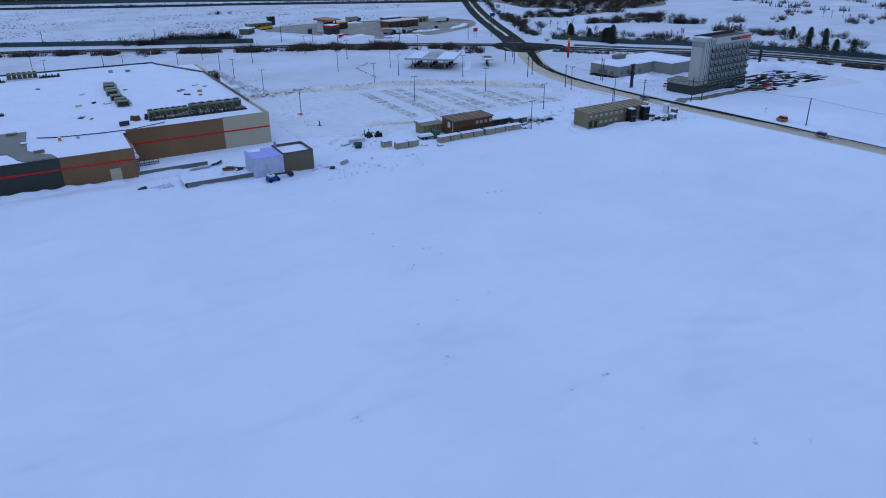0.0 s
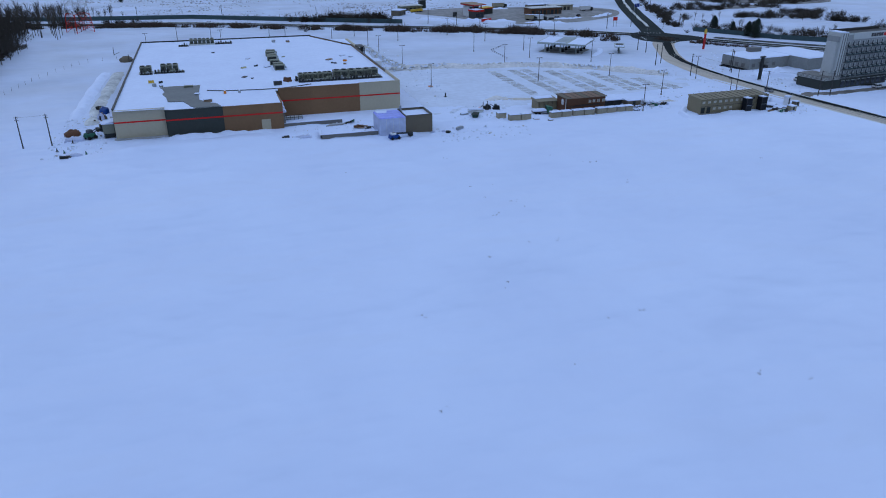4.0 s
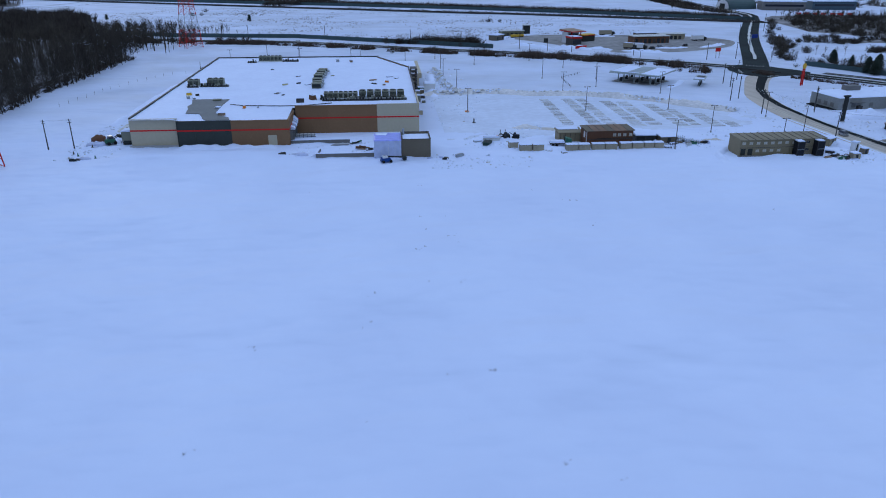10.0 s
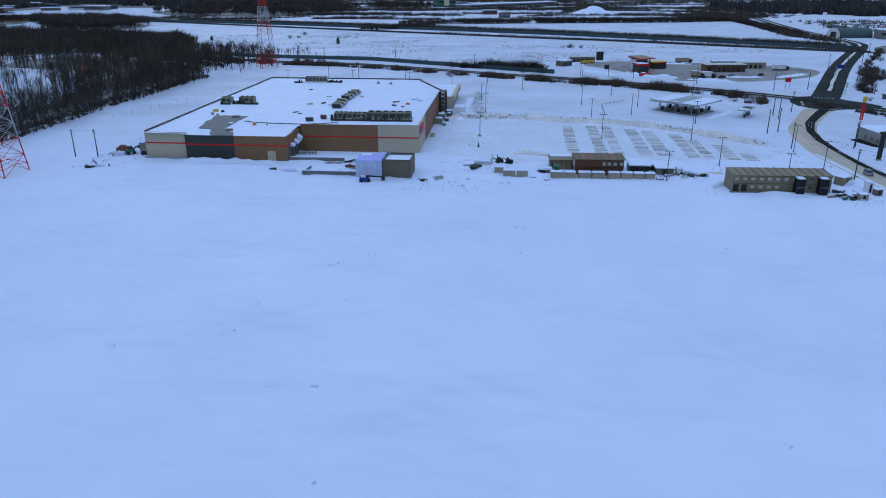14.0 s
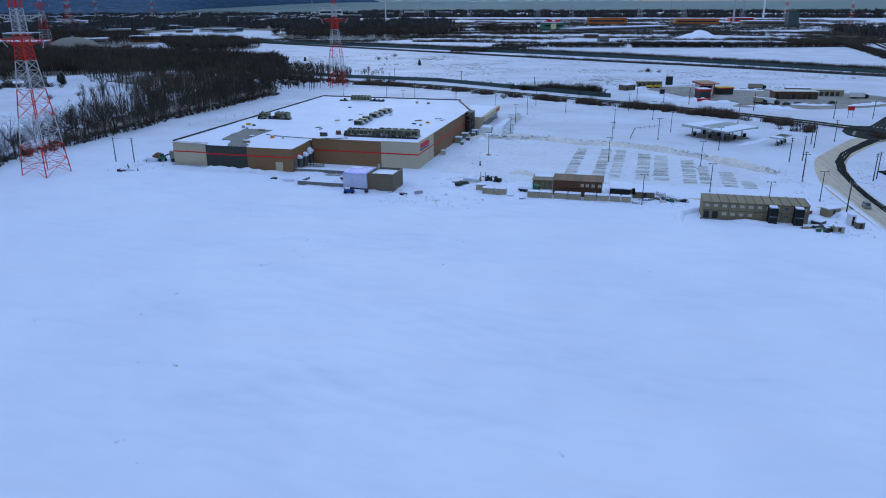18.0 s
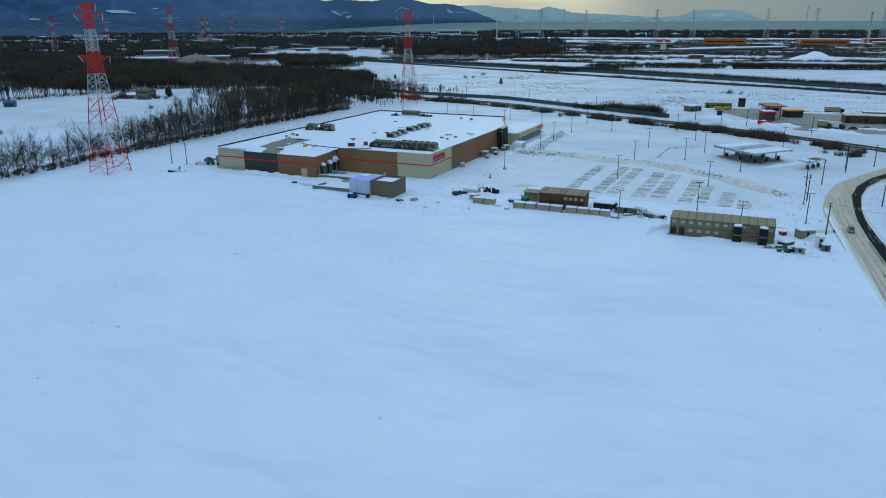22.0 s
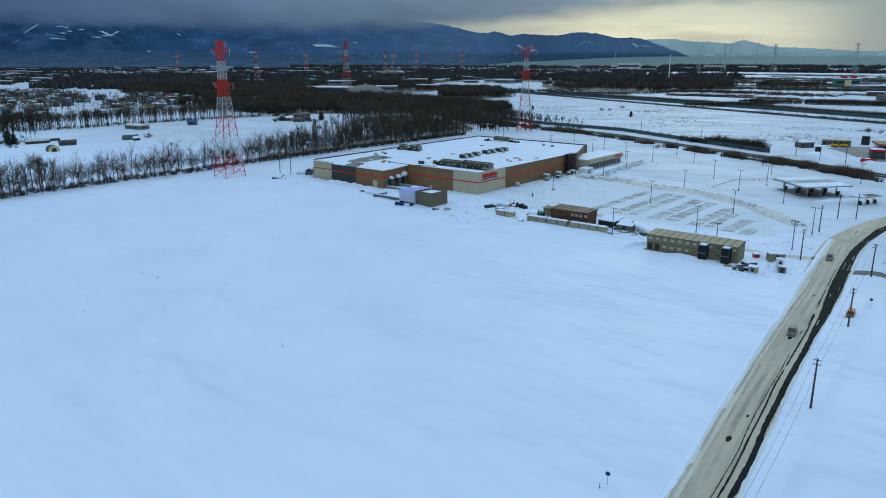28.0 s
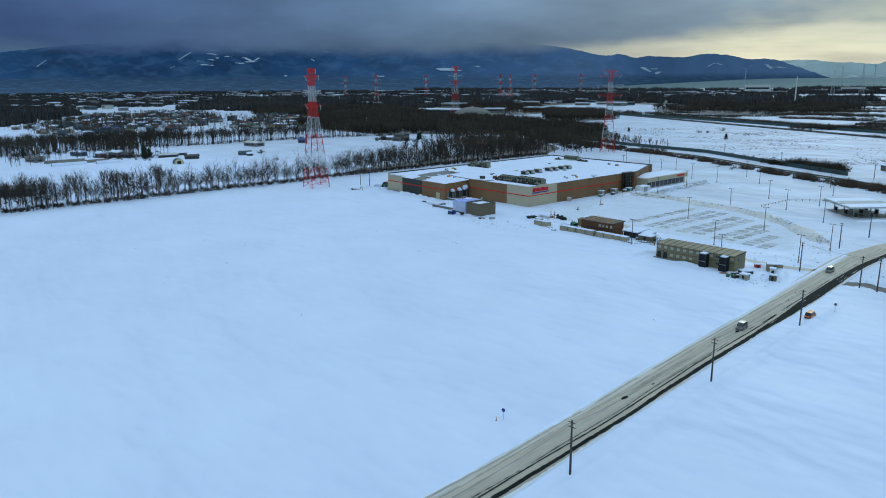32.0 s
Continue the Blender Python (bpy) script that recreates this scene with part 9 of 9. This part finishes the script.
for i in range(3):
    rng2, sh = random.Random(500 + i), Shape()
    sh.tube((0, 0, -0.2), (0, 0, 2.5), 0.25, k=5)
    for k in range(9):
        z, r = 1.0 + k * 0.95, 2.5 * math.sqrt(1 - k / 9.5) * (0.75 if k == 0 else 1.0)
        for j in range(9):
            a = j * 0.698 + k * 0.4 + rng2.uniform(-0.15, 0.15)
            q = r * rng2.uniform(0.75, 1.15)
            c, d = (math.cos(a), math.sin(a)), (-math.sin(a), math.cos(a))
            sh.f.append(tuple(range(len(sh.v), len(sh.v) + 3)))
            sh.v += [(0, 0, z + 1.5), (c[0] * q + d[0] * 0.5, c[1] * q + d[1] * 0.5, z - 0.3), (c[0] * q - d[0] * 0.5, c[1] * q - d[1] * 0.5, z - 0.3)]
    CON.append(sh)
for i, (x, y, s) in enumerate(((-266, 172, 1.25), (-270, 177, 0.9), (-241, 429, 0.9), (-236, 424, 0.8), (-232, 418, 0.8), (-246, 432, 0.7), (306.5, 325, 0.75), (300, 286.6, 0.95), (311, 300, 0.85), (302, 306, 0.8), (306, 326, 0.9), (304, 290, 1.2), (301, 293, 1.0), (360, 210, 0.9), (363, 203, 1.0), (361, 196, 0.9), (366, 190, 0.9), (391, 238, 0.9), (397, 231, 0.9), (404, 226, 0.8), (-345, 40, 1.1), (-352, 60, 1.0), (-338, 110, 1.0), (-420, 240, 0.9), (-95, 300, 0.8), (-105, 330, 0.8), (-120, 280, 0.7), (-20, 610, 0.7), (-140, 640, 0.6))):
    t = thing("conifer_tree", "dark green evergreen conifer in the snow", "tree", (x, y, 0), i * 40, "conifers")
    t.scale = (s * 1.3, s * 1.3, s * 0.8)
    part("crown", CON[i % 3], CONIFER, t)
    part("trunk", Shape().tube((0, 0, -0.3), (0, 0, 2.0), 0.3, k=6), BARK, t)


# ---- farms and town ----
def house(x, y, rz, w, d, h, wall, roof, label, rise=1.8, name="house"):
    t = thing(name, label, "house" if name == "house" else name.replace("_", " "), (x, y, 0), rz, "houses")
    part("wall", Shape().box(-w / 2, w / 2, -d / 2, d / 2, 0, h), wall, t)
    s = Shape()
    e = 0.4
    for sg in (-1, 1):
        s.prism([(-w / 2 - e, min(0, sg * (d / 2 + e))), (w / 2 + e, min(0, sg * (d / 2 + e))), (w / 2 + e, max(0, sg * (d / 2 + e))), (-w / 2 - e, max(0, sg * (d / 2 + e)))], h - 0.05, [h + (0.15 if sg < 0 else rise), h + (0.15 if sg < 0 else rise), h + (rise if sg < 0 else 0.15), h + (rise if sg < 0 else 0.15)])
    part("roof", s, roof, t)
    part("window", Shape().box(-w * 0.35, -w * 0.1, -d / 2 - 0.05, -d / 2, 0.9, 2.0).box(w * 0.1, w * 0.35, -d / 2 - 0.05, -d / 2, 0.9, 2.0), GLASS, t)
    part("window", Shape().box(w / 2, w / 2 + 0.05, -d * 0.3, d * 0.2, 0.9, 2.0), GLASS, t)
    part("door", Shape().box(-0.5, 0.5, -d / 2 - 0.06, -d / 2, 0, 2.0), LOUVRE, t)
    return t


def arched_barn(x, y, rz, w, L, h, skin, end, label, name="arched_barn"):
    t = thing(name, label, "barn", (x, y, 0), rz, "arched barns")
    s, n = Shape(), 12
    arc = [(-w / 2 * math.cos(math.pi * i / n), h * math.sin(math.pi * i / n) ** 0.8) for i in range(n + 1)]
    for (a, p), (b, q) in zip(arc, arc[1:]):
        s.face([(-L / 2, a, p), (L / 2, a, p), (L / 2, b, q), (-L / 2, b, q)])
    part("skin", s, skin, t)
    for sx in (-1, 1):
        part("end_wall", Shape().face([(sx * L / 2 * 0.99, a, p) for a, p in (arc if sx < 0 else arc[::-1])]), end, t)
        part("door", Shape().box(min(sx * L / 2, sx * (L / 2 + 0.06)), max(sx * L / 2, sx * (L / 2 + 0.06)), -w * 0.2, w * 0.2, 0, h * 0.6), LOUVRE, t)


arched_barn(-214, 174, -15, 6.5, 8, 3.6, TEAL, PALEYELLOW, "arched barn with a dark skin and pale yellow end wall")
arched_barn(-234, 237, 70, 6.5, 10, 3.2, TEAL, HOTELG, "dark arched barn standing in the snow")
for x, y, r, w, d, h, wm, rm, lb in ((-298, 282, 5, 18, 9, 3.0, HOUSEW[1], DIRTY, "wide farmhouse with a snowy grey roof"), (-237, 195, 70, 10, 3.5, 2.0, CAP, CAP, "dark low timber shed in the snow"), (-291, 328, 40, 7, 5.5, 3.0, HOUSEW[3], BLUE, "small blue-roofed farm shed in snow"), (-249, 412, 10, 12, 9, 4.6, HOUSEW[1], CAP, "two-storey farmhouse with a steep dark roof"), (-258, 400, 20, 7, 5, 3.0, CAP, CAP, "dark shed beside the farmhouse"), (-238, 398, 5, 10, 5, 2.6, HOUSEW[1], CAP, "low grey shed beside the farmhouse yard"),
                                     (-291, 162, 15, 10, 8, 4.0, HOUSEW[1], SNOW, "grey two-storey farmhouse under snow"), (-298, 152, 0, 8, 6, 3.4, HOUSEW[2], SNOW, "brown farm shed under snow"), (-283, 166, 30, 8, 6, 3.2, HOUSEW[1], CAP, "grey farm shed with a bare dark roof"), (-325, 145, 15, 13, 6, 3.2, HOUSEW[3], SNOW, "long blue-grey barn with a snowy roof"), (-262, 188, 80, 14, 3, 1.8, CAP, DIRTY, "row of dark low sheds in snow"), (-270, 200, 80, 12, 3, 1.8, CAP, SNOW, "row of dark low sheds in snow"), (-303, 108, 20, 12, 7, 3.4, HOTELG, HOTELG, "plain grey metal barn in the snow"), (-134, 400, 30, 8, 6, 3.0, HOUSEW[2], RED, "red-roofed hut among the trees"), (-225, 236, 80, 4, 3, 1.6, CAP, SNOW, "tiny dark hut in the snow"), (-138, 50, 62, 24, 10, 4.0, CAP, HOUSEW[1], "long dark barn among the bare trees"), (-152, 62, 62, 12, 8, 3.4, HOUSEW[1], SNOW, "grey shed under snow among the bare trees"), (-252, 400, 40, 6, 5, 3, HOUSEW[0], SNOW, "pale annexe beside the farmhouse yard")):
    house(x, y, r, w, d, h, wm, rm, lb, 1.4)
for x, y, r, L in ((-270, 130, 85, 32), (-262, 118, 85, 22), (-284, 122, 85, 26), (-256, 142, 85, 16)):
    arched_barn(x, y, r, 4.5, L, 2.0, SNOW if L < 25 else HOTELG, WHITE, "long low greenhouse tunnel under snow", "greenhouse")
rng = random.Random(61)
town = fill([(-530, 210), (-700, 190), (-1010, 400), (-940, 540), (-700, 500), (-560, 370)], 215, rng)
town += fill([(-451, 414), (-534, 385), (-700, 500), (-838, 650), (-610, 560)], 70, rng)
TOWNROOF = [mat("town_roof_" + n, c, 0.6, var=0.15) for n, c in (("teal", (0.05, 0.13, 0.15)), ("red", (0.20, 0.045, 0.035)), ("blue", (0.05, 0.08, 0.17)), ("green", (0.05, 0.10, 0.07)), ("grey", (0.11, 0.11, 0.115)))]
ROOFS = [SNOW, SNOW, SNOW, CAP, TOWNROOF[0], TOWNROOF[1], TOWNROOF[2], TOWNROOF[3], TOWNROOF[4], TOWNROOF[4], CAP, DIRTY]
for i, (x, y) in enumerate(town):
    rm = ROOFS[rng.randrange(12)]
    house(x, y, rng.uniform(-20, 70), rng.uniform(6.5, 11), rng.uniform(5.5, 8), rng.uniform(3.4, 5.6), HOUSEW[rng.choice((0, 0, 1, 2, 2, 3, 4))], rm, "small far town house under " + ("snow" if rm is SNOW else "patchy snow on a painted metal roof" if rm is not DIRTY else "thin grey snow"), 1.3)
woods("town_trees", MINI, [(x + rng.uniform(-12, 12), y + rng.uniform(-12, 12), 0, rng.uniform(0.3, 0.75)) for x, y in town * 10] + [(x, y, 0, rng.uniform(0.5, 0.9)) for x, y in fill([(-275, 165), (-330, 150), (-370, 200), (-310, 195)], 90, rng)] + [(x, y, 0, rng.uniform(0.4, 0.7)) for x, y in fill([(-400, 250), (-540, 300), (-560, 380), (-420, 440), (-350, 420)], 90, rng)], WOODLAND, "bare trees between the houses of the town", "trees")

# ---- far works and plain ----
t = thing("storage_dome", "pale grey domed store beside long works halls", "dome", (-486, 765, 0), 20)
s, n = Shape(), 14
for k in range(6):
    r0, r1, z0, z1 = 30 * math.cos(k * 0.2618), 30 * math.cos((k + 1) * 0.2618), 15 * math.sin(k * 0.2618), 15 * math.sin((k + 1) * 0.2618)
    for i in range(n):
        a, b = 6.28318 * i / n, 6.28318 * (i + 1) / n
        s.face([(r0 * math.cos(a), r0 * math.sin(a), z0), (r0 * math.cos(b), r0 * math.sin(b), z0), (r1 * math.cos(b), r1 * math.sin(b), z1), (r1 * math.cos(a), r1 * math.sin(a), z1)])
part("shell", s, HOTELG, t)
part("vent", Shape().tube((0, 0, 14.8), (0, 0, 16.4), 2.0, k=8), STEEL, t)


def hall(x, y, rz, w, d, h, wm, rm, label):
    t = thing("works_hall", label, "works hall", (x, y, 0), rz, "far works halls")
    part("wall", Shape().box(-w / 2, w / 2, -d / 2, d / 2, 0, h), wm, t)
    part("roof", Shape().box(-w / 2 - 0.5, w / 2 + 0.5, -d / 2 - 0.5, d / 2 + 0.5, h, h + 0.9), rm, t)
    part("window_band", Shape().box(-w * 0.45, w * 0.45, -d / 2 - 0.2, -d / 2, h * 0.45, h * 0.7), GLASS, t)
    return t


def hall_front(x0, y0, x1, y1, d, h, wm, rm, label):
    """A hall whose front foot runs from (x0, y0) to (x1, y1)."""
    a = math.atan2(y1 - y0, x1 - x0)
    return hall((x0 + x1) / 2 - math.sin(a) * d / 2, (y0 + y1) / 2 + math.cos(a) * d / 2, math.degrees(a), math.hypot(x1 - x0, y1 - y0), d, h, wm, rm, label)


for x0, y0, x1, y1, d, h, wm, rm, lb in ((-637, 776, -563, 810, 30, 7, HOUSEW[3], SNOW, "long blue-grey works hall with a snow roof"), (-791, 998, -747, 1017, 26, 8, HOTELG, SNOW, "grey works hall with a snow roof"), (-561, 870, -527, 885, 22, 7, HOTELG, SNOW, "grey works hall with a snow roof"), (-521, 930, -446, 963, 24, 8, OFFBROWN, SNOW, "brown works hall with a snow roof"),
                                         (93, 1317, 279, 1503, 26, 7, HOTELG, SNOW, "far long grey shed"), (330, 1880, 420, 1900, 30, 12, TAUPE, SNOW, "far taupe works shed")):
    hall_front(x0, y0, x1, y1, d, h, wm, rm, lb)
t = hall_front(39, 1444, 76, 1460, 22, 14, GREEN, SNOW, "dark green works hall with red gear on its roof")
part("bay", Shape().box(-6, 5, -11.6, -11, 1, 12), PALEYELLOW, t, "pale yellow front bay")
for k in range(6):
    part("roof_gear", Shape().box(-16 + k * 5.6, -14.2 + k * 5.6 + (k * 5 % 3) * 1.6, -4, 3, 14.9, 16.6 + (k * 7 % 3) * 1.5), RED, t, "red roof machinery")
for x, y, r, w, d, h, wm, rm, lb in ((166, 1824, 3, 92, 30, 14, FARORANGE, FARORANGE, "far orange works hall on the plain"), (376, 1845, 3, 100, 30, 12, FARORANGE, FARORANGE, "far orange works hall on the plain"), (520, 2080, 3, 60, 30, 10, RED, SNOW, "far red works hall on the plain"), (520, 1750, 3, 120, 25, 10, TAUPE, SNOW, "far grey shed on the plain"), (-875, 2780, 20, 90, 40, 26, HOTELW, HOTELW, "far pale plant building"),
                                     (494, 672, -16, 40, 22, 8, HOTELG, SNOW, "white works hall beside the north road"), (546, 672, -8, 44, 24, 8, HOUSEW[3], SNOW, "grey works hall beside the north road"), (560, 760, 20, 60, 24, 8, OFFBROWN, SNOW, "brown works hall beside the north road"), (-520, 2700, 4, 70, 30, 20, HOTELW, HOTELW, "far white plant building"), (-410, 2720, 4, 60, 30, 16, HOTELG, SNOW, "far grey plant building"), (-620, 2680, 4, 50, 30, 13, HOUSEW[0], SNOW, "far cream plant building"), (-700, 2500, 4, 70, 20, 9, TAUPE, SNOW, "far taupe plant shed"), (130, 1130, 3, 22, 10, 6, OFFBROWN, SNOW, "far brown farm shed")):
    hall(x, y, r, w, d, h, wm, rm, lb)
house(147, 1033, 20, 14, 9, 5, HOUSEW[1], CAP, "lone dark farmhouse on the plain", 2.4)
arched_barn(456, 690, 10, 20, 34, 9, TEAL, WHITE, "big teal arched hall with a white end beside the north road")
rng = random.Random(77)
for i in range(210):
    a, d = radians(rng.uniform(-72, -28)), rng.uniform(1500, 3300)
    x, y = 235 + math.sin(a) * d, -38 + math.cos(a) * d
    hall(x, y, rng.uniform(-20, 40), rng.uniform(12, 42), rng.uniform(9, 18), rng.uniform(4, 8), (HOTELW, HOTELG, HOUSEW[0], HOUSEW[3], TAUPE, HOTELG)[i % 6], SNOW if i % 3 else HOTELG, "far pale works hall on the plain")
for az, d, h in ((-22.5, 3700, 92), (-16.35, 3900, 100), (-14.42, 3900, 104), (-12.6, 3900, 112), (4.0, 3600, 110)):
    t = thing("wind_turbine", "white three-bladed wind turbine far off", "wind turbine", (235 + d * math.sin(radians(az)), -38 + d * math.cos(radians(az)), 0), -az, "wind turbines")
    part("tower", Shape().tube((0, 0, 0), (0, 0, h), 1.6, 1.0, 8), TURBINE, t)
    part("nacelle", Shape().box(-2, 2, -5, 4, h - 2, h + 2), TURBINE, t)
    for k in range(3):
        b = 0.4 + k * 2.094 + az
        part("blade", Shape().tube((0, -5, h), (math.sin(b) * h * 0.42, -5, h + math.cos(b) * h * 0.42), 0.7, 0.25, 4), TURBINE, t)
for az, d, h, m in ((9.5, 2100, 70, CONCRETE), (11.5, 2400, 60, WHITE)):
    t = thing("works_chimney", "tall works chimney far off", "chimney", (148 + d * math.sin(radians(az)), -32 + d * math.cos(radians(az)), 0), 0, "far chimneys")
    part("shaft", Shape().tube((0, 0, 0), (0, 0, h), 3.2, 2.2, 10), m, t)
    part("rim", Shape().tube((0, 0, h), (0, 0, h + 2), 2.6, k=10), CAP, t)

t = thing("works_chimney", "slim white chimney far off on the plain", "chimney", (-361, 1731, 0), 0, "far chimneys")
part("shaft", Shape().tube((0, 0, 0), (0, 0, 56), 1.5, 1.0, 10), WHITE, t)
part("rim", Shape().tube((0, 0, 56), (0, 0, 57.2), 1.3, k=10), STEEL, t)
t = thing("works_tower", "square dark grey works tower far off on the plain", "tower", (546, 1668, 0), 12)
part("wall", Shape().box(-11, 11, -8, 8, 0, 31), TEAL, t)
part("roof", Shape().box(-11.6, 11.6, -8.6, 8.6, 31, 32.4), CAP, t)
part("lift_house", Shape().box(-5, 3, -4, 4, 32.4, 36), TAUPE, t)

for k in range(7):
    x, y = 472 + 7 * k, 608 - 2.2 * k + (k % 2) * 1.5
    t = thing("fire_engine" if k % 3 == 0 else "red_van", "red service vehicle parked before the works hall", "van", (x, y, 0), 75 + 6 * (k % 3), "red vehicles")
    part("body", Shape().prism([(-3, -1.1), (3, -1.1), (3, 1.1), (-3, 1.1)], 0.5, [2.6, 2.2, 2.2, 2.6]), RED, t)
    part("windscreen", Shape().box(2.98, 3.05, -0.95, 0.95, 1.3, 2.0), GLASS, t)
    part("base", Shape().box(-2.8, 2.8, -1.0, 1.0, 0.1, 0.5), TYRE, t)
solid("snow_hill", bank([(258, 1128), (290, 1140), (326, 1150)], 60, 14, 71, 6, 0.4), SNOW, "big white heap of dumped snow on the plain", "snow heap", kind="structure", smooth=True)
lotp = solid("hotel_car_park", Shape().prism([(252, 158), (300, 150), (312, 172), (288, 190), (258, 188)], 0.0, 0.04), LOTSNOW, "half-cleared hotel car park with dark bare patches", "car park", kind="structure")
for k, (line, w, h) in enumerate((([(226, 207), (232, 203), (238, 196)], 8, 2.4), ([(230, 213), (237, 206), (242, 203)], 5, 1.6), ([(288, 196), (296, 192), (306, 181)], 7, 2.2), ([(300, 192), (310, 186), (316, 176)], 6, 1.8))):
    solid("snow_mound", bank(line, w, h, 60 + k, 0.8, 0.7), SNOW, "rough heaped mound of cleared snow", "snow mound", "snow mounds", "structure", True)
rng = random.Random(88)
for k in range(110):
    x, y = rng.uniform(250, 300), rng.uniform(162, 186)
    part("bare_patch", Shape().turned_box(x, y, rng.uniform(2, 8), rng.uniform(0.8, 2.4), 0.03, 0.06 + 0.0003 * k, rng.uniform(-25, 10)), ASPHALT if k % 3 else GREYASPH, lotp)
for x, y, r in ((275, 178, -20), (283, 172, -18)):
    car("car", "dark car parked in the hotel car park", LOUVRE, (x, y, 0.05), r)
